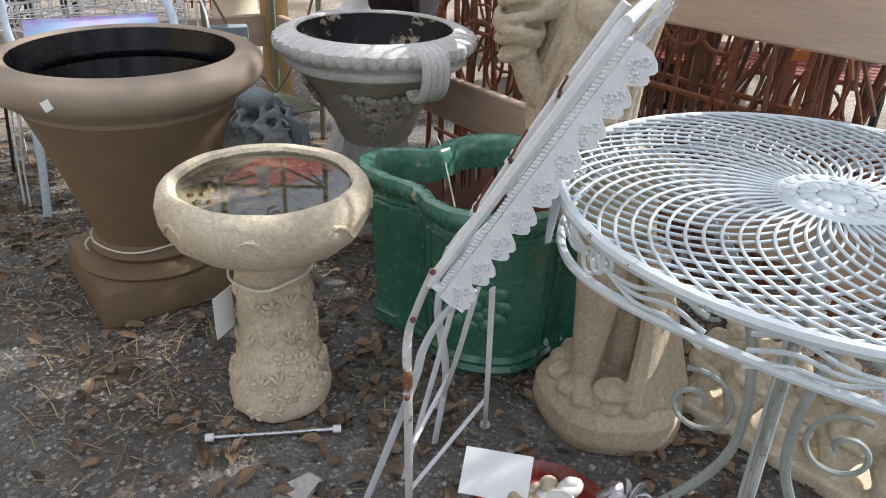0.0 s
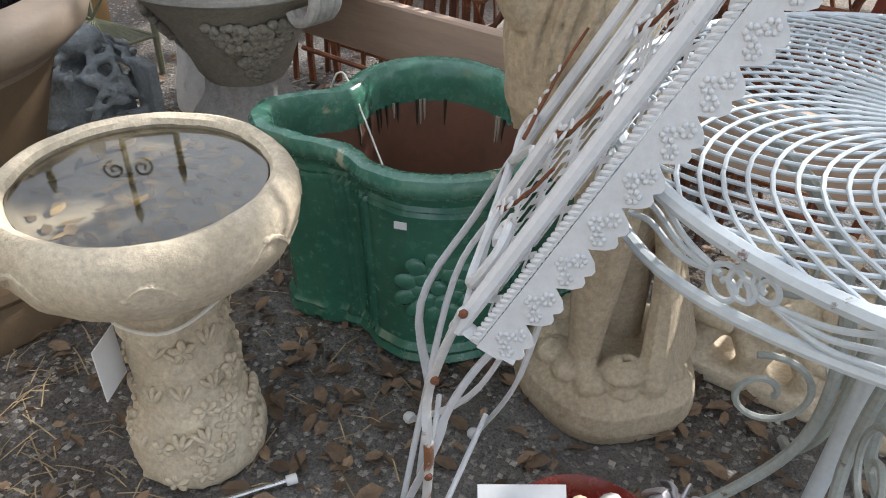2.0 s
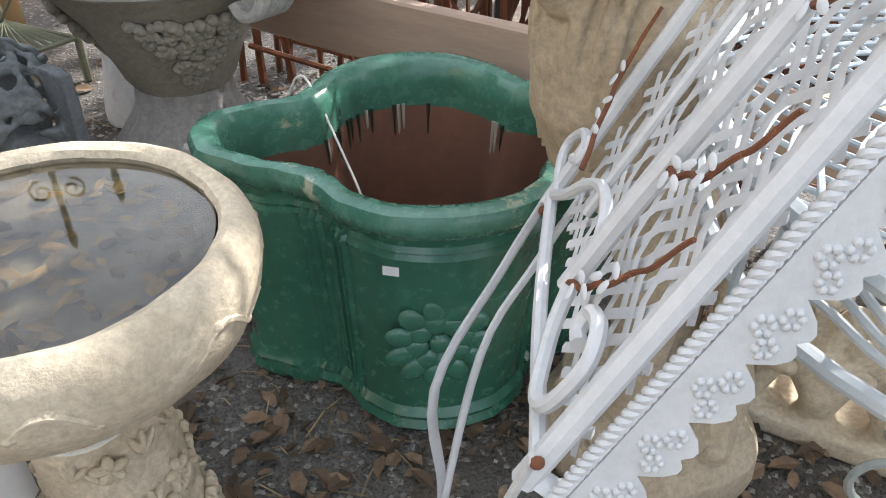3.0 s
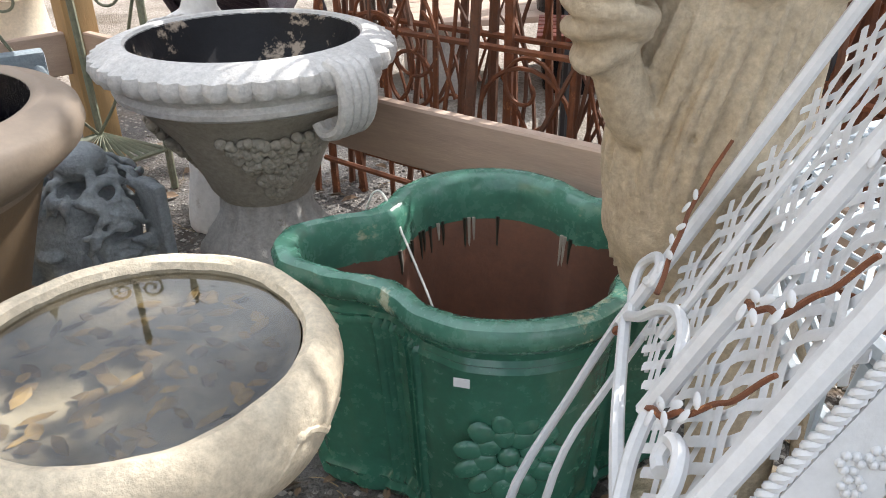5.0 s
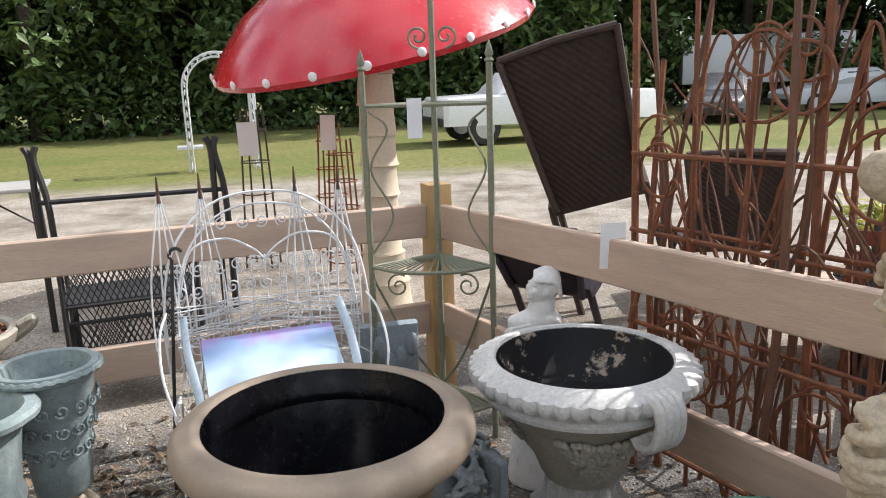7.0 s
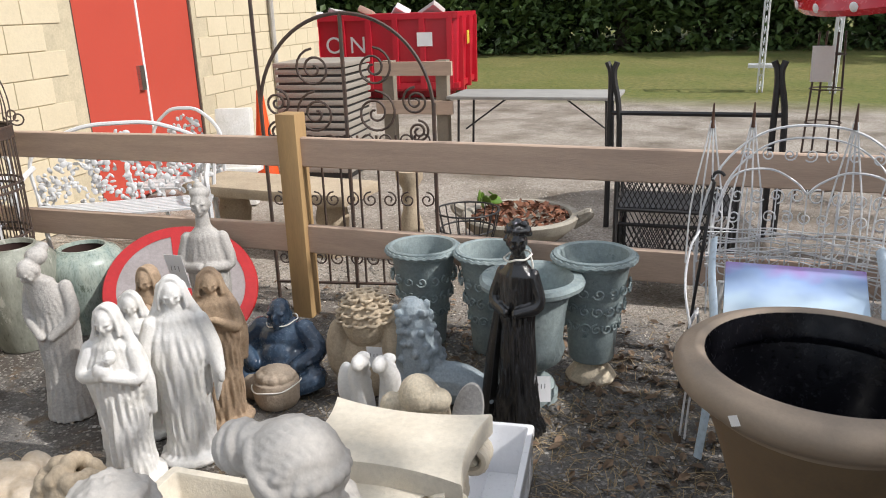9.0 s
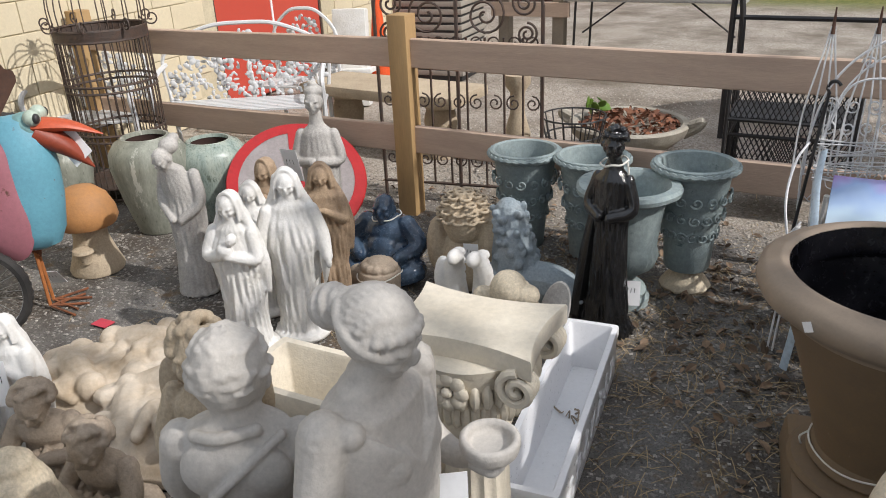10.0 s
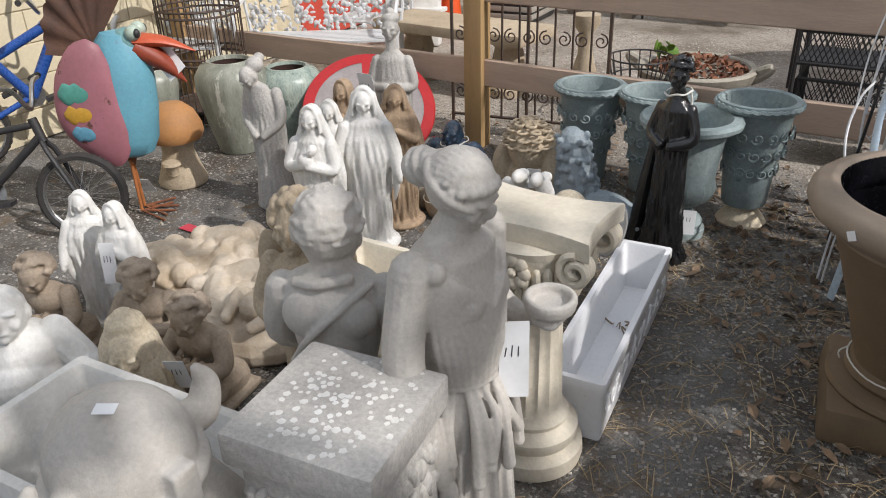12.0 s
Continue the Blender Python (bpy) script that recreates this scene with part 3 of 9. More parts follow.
def green_planter():
    """A glazed planter of four lobes, two of them long, ribbed beside the waists, a flower on each long face."""
    c, spin = (0.187, 1.958), -9.0
    t = thing("glazed_planter", "green glazed four-lobed planter with ribbed corners", "planter", (*c, 0))
    knots = [(0, .400), (9, .390), (18, .340), (27, .288), (35, .268), (44, .272), (56, .294), (72, .310), (90, .313)]

    def out(a):
        d = abs(math.degrees(a) % 180)
        d = 180 - d if d > 90 else d
        for (a1, r1), (a2, r2) in zip(knots, knots[1:]):
            if d <= a2:
                u = (d - a1) / (a2 - a1)
                u = u * u * (3 - 2 * u) * 0.5 + u * 0.5
                return r1 + (r2 - r1) * u
        return knots[-1][1]

    def ring_of(k, off=0.0):
        return lambda a, i, r, z: max(out(a) * k + r - 1, 0.02)

    def body_wob(a, i, r, z):
        q = out(a) + r - 1
        d = abs(math.degrees(a) % 180)
        d = 180 - d if d > 90 else d
        if 0.055 < z < 0.42:
            for e in (29.5, 32.5, 35.5, 44, 47.5, 51):
                q += 0.010 * math.exp(-((d - e) / 0.8) ** 2)
        if 0.40 < z < 0.44:
            q += 0.004 * math.sin((z - 0.40) / 0.04 * 4 * math.pi)
        return q
    prof = [(-0.07, 0.0), (-0.045, 0.004), (-0.036, 0.02), (-0.044, 0.035), (-0.038, 0.048), (-0.05, 0.062)]
    prof += [(-0.05 + 0.022 * k / 12, 0.062 + 0.34 * k / 12) for k in range(1, 13)]
    prof += [(-0.026, 0.408), (-0.026, 0.416), (-0.026, 0.424), (-0.026, 0.432), (-0.024, 0.444), (-0.016, 0.455)]
    body = lathe([(r + 1, z) for r, z in prof], 480, body_wob)
    part("body", body, GREEN_GLAZE, t)
    rim = [(-0.018, 0.453), (-0.006, 0.46), (0.004, 0.474), (0.006, 0.488), (-0.002, 0.502), (-0.018, 0.507), (-0.036, 0.502), (-0.046, 0.488), (-0.05, 0.45), (-0.052, 0.405)]

    def rim_wob(a, i, r, z):
        d = abs(math.degrees(a) % 180)
        d = 180 - d if d > 90 else d
        return out(a) + r - 1, z + (0.006 * math.cos(math.pi * d / 34) if d < 34 else -0.006 * math.cos(math.pi * (d - 34) / 56) * 0.6 - 0.0024)
    part("rim", lathe([(r + 1, z) for r, z in rim], 240, rim_wob), GREEN_RIM, t, "rolled green rim with worn pale glaze")
    part("inside", lathe([(0.95, 0.41), (0.944, 0.39), (0.925, 0.2), (0.90, 0.04), (0.71, 0.035)], 160, ring_of(1.0)), TERRACOTTA_IN, t, "unglazed reddish brown inside with drips")
    for q in (-1, 1):
        bm = bmesh.new()
        for rr, cnt, ln, sh in ((0.046, 11, 0.018, 0.0), (0.027, 8, 0.015, 0.2)):
            for k in range(cnt):
                b = 2 * math.pi * k / cnt + sh
                blob(bm, (rr * math.cos(b), 0, rr * math.sin(b)), (ln, 0.008, 0.0135), Matrix.Rotation(-b, 4, "Y"), 10, 6)
        blob(bm, (0, 0, 0), (0.014, 0.013, 0.014), None, 10, 6)
        ob = part("flower_relief", bm, GREEN_GLAZE, t)
        ob.matrix_local = Matrix.Translation((-0.02, q * 0.278, 0.235)) @ Matrix.Rotation(q * 0.07, 4, "X") @ Matrix.Diagonal((1.5, 0.9, 1.45, 1))
    a = radians(250)
    st = part("sticker", box(0.026, 0.001, 0.017), PAPER, t, "small white price sticker")
    st.matrix_local = Matrix.Translation(((out(a) - 0.0255) * math.cos(a), (out(a) - 0.0255) * math.sin(a), 0.375)) @ Matrix.Rotation(a + math.pi / 2, 4, "Z")
    rnd = random.Random(17)
    for k in range(16):
        a = radians(rnd.uniform(35, 150))
        long = rnd.uniform(0.03, 0.11)
        r1, r2 = out(a) - 0.054, out(a) - 0.058
        pale = k % 3 == 0
        part("drip", tube([(r1 * math.cos(a), r1 * math.sin(a), 0.412), (r2 * math.cos(a), r2 * math.sin(a), 0.412 - long * 0.6), (r2 * math.cos(a), r2 * math.sin(a), 0.412 - long)], [0.004, 0.003, 0.0015], None, 6), DRIP_PALE if pale else DRIP_DARK, t, "pale lime drip" if pale else "dark glaze drip")
    t.rotation_euler = (0, 0, radians(spin))
    bm = tube(curve_pts([(-0.205, 0.235, 0.47), (-0.188, 0.222, 0.512), (-0.165, 0.20, 0.495), (-0.12, 0.07, 0.36), (-0.105, 0.03, 0.30)]), 0.0024, seg=6)
    solo("string", bm, STRING, "white string hanging over the planter rim", "string", at(*c, 0))


green_planter()

# ---- cast-stone figures ----
def sculpt(name, bm, material, label, category, m, voxel=0.0048, group="", smooth=1):
    """One fused stone piece out of overlapping rough forms."""
    me = finish(name, bm, material)
    ob = new(name, me)
    ob.matrix_world = m
    r = ob.modifiers.new("fuse", "REMESH")
    r.mode, r.voxel_size, r.use_smooth_shade = "VOXEL", voxel, True
    s = ob.modifiers.new("ease", "SMOOTH")
    s.factor, s.iterations = 0.5, smooth
    return tagged(ob, label, category, group)


def limb(bm, pts, radii, seg=10):
    P = curve_pts(pts, 5)
    n = len(P)
    rr = []
    for i in range(n):
        u = i / (n - 1) * (len(radii) - 1)
        k = min(int(u), len(radii) - 2)
        rr.append(radii[k] + (radii[k + 1] - radii[k]) * (u - k))
    tube(P, rr, bm, seg)
    blob(bm, P[0], rr[0], None, 10, 6)
    blob(bm, P[-1], rr[-1], None, 10, 6)


def robe(bm, H, secs, folds=11, depth=0.05, twist=2.0, seg=72, mtx=None):
    """A draped body: secs are (height share, half width, half depth, x shift, y shift), all in shares of H."""
    dense = []
    for a, b in zip(secs, secs[1:]):
        for k in range(6):
            u = k / 6
            u = u * u * (3 - 2 * u)
            dense.append([p + (q - p) * (k / 6 if i == 0 else u) for i, (p, q) in enumerate(zip(a, b))])
    dense.append(list(secs[-1]))
    rings = []
    for z, rx, ry, sx, sy in dense:
        ring = []
        for k in range(seg):
            a = 2 * math.pi * k / seg
            amp = depth * (1.0 if z < 0.55 else max(0.25, 1 - (z - 0.55) * 4))
            w = math.sin(folds * a + twist * z * 6 + 1.3 * math.sin(3 * a + z * 5))
            f = 1 + amp * 1.5 * (1 - 2 * (1 - abs(w)) ** 1.3 if w < 0.3 else w) * 0.7 + amp * 0.6 * math.sin(round(2.3 * folds) * a - z * 9)
            ring.append(bm.verts.new(((sx + rx * f * math.cos(a)) * H, (sy + ry * f * math.sin(a)) * H, z * H)))
        rings.append(ring)
    for i in range(len(rings) - 1):
        for k in range(seg):
            bm.faces.new((rings[i][k], rings[i][(k + 1) % seg], rings[i + 1][(k + 1) % seg], rings[i + 1][k]))
    bm.faces.new(rings[0][::-1])
    bm.faces.new(rings[-1])
    return bm


def face(bm, c, r, fwd=Vector((0, -1, 0)), tip=0.0):
    """A head with brow, nose, lips and chin; fwd is the way it looks."""
    fwd = fwd.normalized()
    side = fwd.cross(Vector((0, 0, 1))).normalized()
    up = side.cross(fwd)
    q = Matrix((side, -fwd, up)).transposed().to_4x4() @ Matrix.Rotation(tip, 4, "X")
    c = Vector(c)

    def put(x, y, z, rr):
        blob(bm, c + (q.to_3x3() @ Vector((x, -y, z))) * r, tuple(v * r for v in rr), q, 12, 8)
    put(0, 0, 0, (0.80, 0.95, 1.05))
    put(0, 0.45, -0.45, (0.55, 0.48, 0.55))
    put(0, 0.70, -0.80, (0.24, 0.22, 0.20))
    put(0, 1.00, -0.12, (0.13, 0.16, 0.30))
    put(0, 0.88, -0.52, (0.26, 0.12, 0.09))
    for s in (-1, 1):
        put(s * 0.36, 0.74, 0.18, (0.30, 0.20, 0.10))
        put(s * 0.42, 0.66, -0.30, (0.24, 0.22, 0.26))
        put(s * 0.80, -0.05, -0.10, (0.10, 0.18, 0.28))
    return q


def curls(bm, c, r, n, seed, size=0.28, low=-0.2, back=True):
    rnd = random.Random(seed)
    for k in range(n):
        a, z = rnd.uniform(0, 2 * math.pi), rnd.uniform(low, 1.0)
        d = Vector((math.cos(a) * math.sqrt(max(0, 1 - z * z)), math.sin(a) * math.sqrt(max(0, 1 - z * z)), z))
        if d.y < -0.55 and z < 0.45:
            continue
        blob(bm, Vector(c) + d * r * 0.98, (r * size, r * size, r * size * 0.8), Matrix.Rotation(a, 4, "Z"), 8, 6)


def wavy_hair(bm, c, r, rows=9, tilt=0.5):
    """Ridged strands laid round the skull."""
    c = Vector(c)
    for k in range(rows):
        u = -0.25 + 1.2 * k / (rows - 1)
        rr = math.sqrt(max(0.02, 1 - u * u)) * r * 1.06
        pts = [c + Matrix.Rotation(tilt, 3, "X") @ Vector((rr * math.cos(a), rr * math.sin(a), u * r * 1.06 + 0.05 * r * math.sin(7 * a + k))) for a in [2 * math.pi * i / 28 for i in range(28)]]
        tube(pts, r * 0.105, bm, 6, closed=True)


MARY = [(0, .165, .15, 0, 0), (.04, .165, .15, 0, 0), (.06, .13, .12, 0, 0), (.25, .125, .11, 0, 0), (.45, .135, .105, 0, .01), (.58, .165, .11, 0, .01), (.68, .155, .105, 0, .01), (.77, .125, .085, 0, .015), (.83, .06, .055, 0, .01), (.87, .035, .035, 0, 0)]


def veiled(H, arms="open", seed=0, slim=1.0, veil=True, wide=1.0):
    bm = bmesh.new()
    secs = [(z, rx * slim * wide, ry * slim, sx, sy) for z, rx, ry, sx, sy in MARY]
    robe(bm, H, secs, 9, 0.11, 1.6, 96)
    lathe([(0, 0), (.16 * H, 0), (.17 * H, .02 * H), (.16 * H, .045 * H), (0, .05 * H)], 24, bm=bm)
    head = Vector((0, -.01 * H, .915 * H))
    face(bm, head, .062 * H, Vector((0, -1, -0.35)))
    if veil:
        blob(bm, head + Vector((0, .022 * H, .012 * H)), (.064 * H, .062 * H, .076 * H))
        limb(bm, [head + Vector((s * .058 * H, -.018 * H, z * H)) for s, z in ((-1.1, -.075), (-1, .0), (-.6, .058), (0, .080), (.6, .058), (1, .0), (1.1, -.075))], [.010 * H, .011 * H, .010 * H], 6)
        for s in (-1, 1):
            limb(bm, [(s * .05 * H, .0, .95 * H), (s * .07 * H, .012 * H, .86 * H), (s * .115 * H, .02 * H, .74 * H), (s * .15 * H, .02 * H, .58 * H), (s * .15 * H, .03 * H, .40 * H)], [.022 * H, .026 * H, .035 * H, .038 * H, .02 * H])
        robe(bm, H, [(.42, .13, .05, 0, .06), (.70, .13, .05, 0, .06), (.82, .09, .045, 0, .05), (.93, .06, .04, 0, .03)], 7, .07)
    if arms == "open":
        for s in (-1, 1):
            limb(bm, [(s * .12 * H, -.01 * H, .76 * H), (s * .165 * H, -.03 * H, .62 * H), (s * .185 * H, -.08 * H, .50 * H)], [.04 * H, .042 * H, .03 * H])
            blob(bm, (s * .19 * H, -.095 * H, .47 * H), (.018 * H, .022 * H, .035 * H))
            limb(bm, [(s * .17 * H, -.06 * H, .53 * H), (s * .165 * H, -.04 * H, .40 * H), (s * .15 * H, -.02 * H, .30 * H)], [.03 * H, .022 * H, .006 * H])
    elif arms == "fold":
        for s in (-1, 1):
            limb(bm, [(s * .12 * H, -.01 * H, .76 * H), (s * .15 * H, -.05 * H, .63 * H), (s * .02 * H, -.125 * H, .66 * H)], [.04 * H, .04 * H, .026 * H])
        blob(bm, (.0, -.12 * H, .69 * H), (.05 * H, .035 * H, .045 * H))
        face(bm, Vector((.05 * H, -.11 * H, .76 * H)), .035 * H, Vector((-.5, -1, 0)))
    elif arms == "pray":
        for s in (-1, 1):
            limb(bm, [(s * .11 * H, -.01 * H, .76 * H), (s * .13 * H, -.06 * H, .64 * H), (s * .015 * H, -.13 * H, .72 * H)], [.04 * H, .036 * H, .022 * H])
    return bm


sculpt("statue", veiled(0.74, "open", slim=.9), WHITE_STONE, "white robed veiled statue with open arms", "statue", at(-2.83, 1.255, 0, 62), group="robed statues")
sculpt("statue", veiled(0.70, "fold", slim=.9), WHITE_STONE, "white veiled statue holding a child", "statue", at(-2.83, 1.02, 0, 40), group="robed statues")
sculpt("statue", veiled(0.62, "pray", slim=.9), WHITE_STONE, "white veiled statue standing behind another", "statue", at(-3.12, 1.20, 0, 55), group="robed statues")
sculpt("statue", veiled(0.68, "pray", slim=.92, veil=True), LIGHT_BROWN, "light brown stone robed statue with carved folds", "statue", at(-2.98, 1.47, 0, 60), group="robed statues")
sculpt("statue", veiled(0.68, "fold", wide=0.9), LIGHT_BROWN, "brown stone figure with bowed veiled head", "statue", at(-3.20, 1.31, 0, 30), group="robed statues")
sculpt("statue", veiled(0.54, "open"), WHITE_STONE, "small white robed statue", "statue", at(-2.80, 0.10, 0, 70), group="small robed statues")
sculpt("statue", veiled(0.55, "pray"), WHITE_STONE, "small white robed statue with a paper tag", "statue", at(-2.60, 0.19, 0, 40), group="small robed statues")

# tall slender grey figure with folded arms
bm = bmesh.new()
H = 0.92
robe(bm, H, [(0, .12, .11, 0, 0), (.05, .11, .10, 0, 0), (.3, .085, .075, 0, 0), (.5, .095, .075, 0, 0), (.62, .105, .07, 0, 0), (.73, .085, .06, 0, 0), (.80, .035, .035, 0, 0), (.85, .032, .032, 0, 0)], 9, .06)
face(bm, Vector((0, -.005, .905 * H)), .058 * H, Vector((0, -1, -.1)))
blob(bm, (0, .005, .955 * H), (.05 * H, .05 * H, .035 * H))
blob(bm, (0, 0, .99 * H), (.024 * H, .024 * H, .022 * H))
for s in (-1, 1):
    limb(bm, [(s * .085 * H, 0, .73 * H), (s * .115 * H, -.02 * H, .60 * H), (s * .02 * H, -.085 * H, .60 * H)], [.032 * H, .03 * H, .022 * H])
sculpt("statue", bm, GREY_STONE, "tall grey stone figure with folded arms", "statue", at(-3.42, 1.67, 0, 50), group="robed statues")

# bent woman
bm = bmesh.new()
H = 0.78
robe(bm, H, [(0, .13, .12, 0, 0), (.05, .12, .11, 0, 0), (.3, .10, .09, 0, 0), (.5, .115, .09, 0, 0), (.60, .11, .08, .0, 0), (.72, .10, .07, -.01, -.02), (.80, .08, .05, -.02, -.04), (.84, .035, .035, -.03, -.06)], 9, .05)
face(bm, Vector((-.03 * H, -.09 * H, .875 * H)), .062 * H, Vector((-.3, -1, -.8)))
blob(bm, (-.01 * H, -.04 * H, .935 * H), (.055 * H, .058 * H, .05 * H))
blob(bm, (.0, -.0 * H, .97 * H), (.035 * H, .035 * H, .03 * H))
for s in (-1, 1):
    limb(bm, [(s * .10 * H, -.01 * H, .76 * H), (s * .125 * H, -.03 * H, .60 * H), (s * .03 * H, -.10 * H, .50 * H)], [.036 * H, .034 * H, .024 * H])
sculpt("statue", bm, GREY_STONE, "weathered grey stone woman bowing her head", "statue", at(-3.52, 1.02, 0, 40), group="robed statues")

# black standing figure
bm = bmesh.new()
H = 0.90
robe(bm, H, [(0, .15, .12, 0, 0), (.04, .14, .11, 0, 0), (.08, .12, .10, 0, 0), (.3, .095, .085, 0, 0), (.5, .085, .075, 0, 0), (.64, .10, .08, 0, 0), (.75, .105, .07, 0, 0), (.81, .05, .045, 0, 0), (.85, .035, .035, 0, 0)], 8, .09)
face(bm, Vector((0, -.012 * H, .905 * H)), .064 * H, Vector((.6, -1, 0)))
curls(bm, (0, .005 * H, .92 * H), .068 * H, 60, 3, .25)
for s in (-1, 1):
    limb(bm, [(s * .09 * H, 0, .75 * H), (s * .13 * H, -.02 * H, .63 * H), (s * .03 * H, -.10 * H, .60 * H)], [.035 * H, .033 * H, .024 * H])
limb(bm, [(-.12 * H, .04 * H, .60 * H), (-.16 * H, .03 * H, .35 * H), (-.19 * H, 0, .05 * H)], [.03 * H, .045 * H, .05 * H])
BLACK_GLOSS = mat("black_enamel", (0.010, 0.010, 0.011), 0.16, (0.02, 0.02, 0.02), 8, 0.5, 60, 0.2, 0.25, 50, wear=(0.45, 0.45, 0.46), wear_scale=34, wear_cut=0.72, coat=0.4)
sculpt("statue", bm, BLACK_GLOSS, "glossy black statue of a standing figure", "statue", at(-2.06, 2.28, 0, 20) @ Matrix.Diagonal((.78, .85, .98, 1)), 0.005)
tie("string", at(-2.06, 2.28, 0), 0.052, 0.735, 0.008, 0.004, tail=0.3)

# seated dark blue round figure
bm = bmesh.new()
blob(bm, (0, 0, .10), (.15, .12, .11))
blob(bm, (0, .01, .19), (.115, .09, .10))
for s in (-1, 1):
    limb(bm, [(s * .09, 0, .24), (s * .15, -.03, .17), (s * .09, -.10, .13)], [.045, .042, .03])
    limb(bm, [(s * .08, 0, .06), (s * .15, -.08, .07), (s * .06, -.14, .04)], [.06, .05, .035])
    for k in range(4):
        limb(bm, [(s * .12, -.04, .20 - .03 * k), (s * .155, -.05, .16 - .03 * k), (s * .14, -.10, .14 - .03 * k)], [.012, .013, .008])
blob(bm, (0, -.05, .14), (.085, .06, .075))
face(bm, Vector((0, -.015, .315)), .058, Vector((0, -1, 0)))
NAVY = mat("dark_blue_glaze", (0.020, 0.040, 0.075), 0.22, (0.07, 0.11, 0.16), 22, 0.6, 60, 0.2, 0.2, 60, coat=0.4)
sculpt("seated_statue", bm, NAVY, "glossy dark blue seated round-bellied figure", "statue", at(-3.08, 1.83, 0, 35) @ Matrix.Scale(1.14, 4), 0.005)
tie("string", at(-3.08, 1.83, 0), 0.070, 0.313, 0.01, 0.003)

# brown basket-like animal
bm = bmesh.new()
lathe([(0, 0), (.085, 0), (.10, .03), (.105, .08), (.098, .12), (0, .125)], 24, bm=bm)
for k in range(12):
    a = 2 * math.pi * k / 12
    blob(bm, (.06 * math.cos(a), .06 * math.sin(a), .135), (.035, .03, .025), None, 8, 6)
blob(bm, (0, 0, .15), (.06, .06, .03))
blob(bm, (-.12, -.02, .06), (.05, .05, .06))
sculpt("basket_ornament", bm, BROWN_STONE, "brown stone basket ornament tied with string", "ornament", at(-2.95, 1.70, 0, 20))
tie("string", at(-2.95, 1.70, 0), 0.107, 0.10, 0.012, 0.003)

# bust with plaited hair, seen with a blue scaly creature beside it
bm = bmesh.new()
blob(bm, (0, 0, .16), (.13, .10, .17))
blob(bm, (-.13, 0, .22), (.06, .07, .14))
blob(bm, (.12, -.02, .26), (.06, .06, .16))
blob(bm, (0, -.02, .36), (.10, .10, .12))
for r in range(5):
    for k in range(12 - r * 2):
        a = 2 * math.pi * k / (12 - r * 2) + r * .3
        rr = .105 * math.cos(r * .33)
        pts = [(rr * math.cos(a) + .022 * math.cos(b), -.02 + rr * math.sin(a) + .022 * math.sin(b), .38 + .115 * math.sin(r * .33)) for b in [2 * math.pi * j / 8 for j in range(8)]]
        tube(pts, .009, bm, 5, closed=True)
sculpt("bust", bm, TAN_STONE, "tan stone bust with a netted head covering", "bust", at(-2.72, 2.04, 0, 40))
bm = bmesh.new()
limb(bm, [(0, 0, .06), (-.02, 0, .25), (-.05, 0, .42)], [.12, .10, .06])
limb(bm, [(0, 0, .08), (.18, .02, .12), (.36, .05, .06)], [.11, .09, .05])
rnd = random.Random(2)
for k in range(90):
    u, a = rnd.random(), rnd.uniform(0, 2 * math.pi)
    blob(bm, (-.05 * u + (.125 - .055 * u) * math.cos(a), (.125 - .055 * u) * math.sin(a), .08 + .36 * u), .018, None, 6, 5)
    blob(bm, (.36 * u, .03 + (.10 - .05 * u) * math.cos(a), .09 + (.10 - .05 * u) * abs(math.sin(a))), .018, None, 6, 5)
sculpt("creature_statue", bm, BLUE_STONE, "blue-grey stone creature covered in curled scales", "statue", at(-2.50, 2.16, 0, 15))
bm = bmesh.new()
for x in (-.05, .05):
    limb(bm, [(x, 0, .0), (x, 0, .16), (x * 1.2, -.01, .30), (x * .6, -.04, .36)], [.05, .045, .04, .025])
    blob(bm, (x * .8, -.06, .37), (.026, .045, .03))
    for k in range(4):
        blob(bm, (x, .02, .25 + .035 * k), (.03, .03, .02), None, 8, 6)
blob(bm, (-.11, .0, .24), (.04, .035, .10))
sculpt("horse_head_statue", bm, WHITE_STONE, "pair of white stone horse heads", "statue", at(-2.30, 1.76, .05, 35), 0.006)
bm = bmesh.new()
blob(bm, (0, 0, .16), (.12, .09, .16))
blob(bm, (-.02, -.06, .30), (.07, .08, .07))
blob(bm, (.03, -.11, .29), (.05, .05, .04))
limb(bm, [(-.1, 0, .25), (-.13, -.05, .12), (-.06, -.12, .06)], [.045, .04, .03])
sculpt("animal_statue", bm, CREAM_STONE, "pale stone crouching animal tied with string", "statue", at(-2.10, 1.80, .06, 70))
bm = lathe([(0, 0), (.055, 0), (.058, .004), (.055, .008), (0, .01)], 32)
bmesh.ops.transform(bm, matrix=Matrix.Diagonal((1, 2.0, 1.6, 1)), verts=bm.verts)
solo("stepping_stone", bm, GREY_STONE, "oval grey stone plaque standing on edge", "plaque", at(-1.95, 1.90, .27, 20, 78, 10))

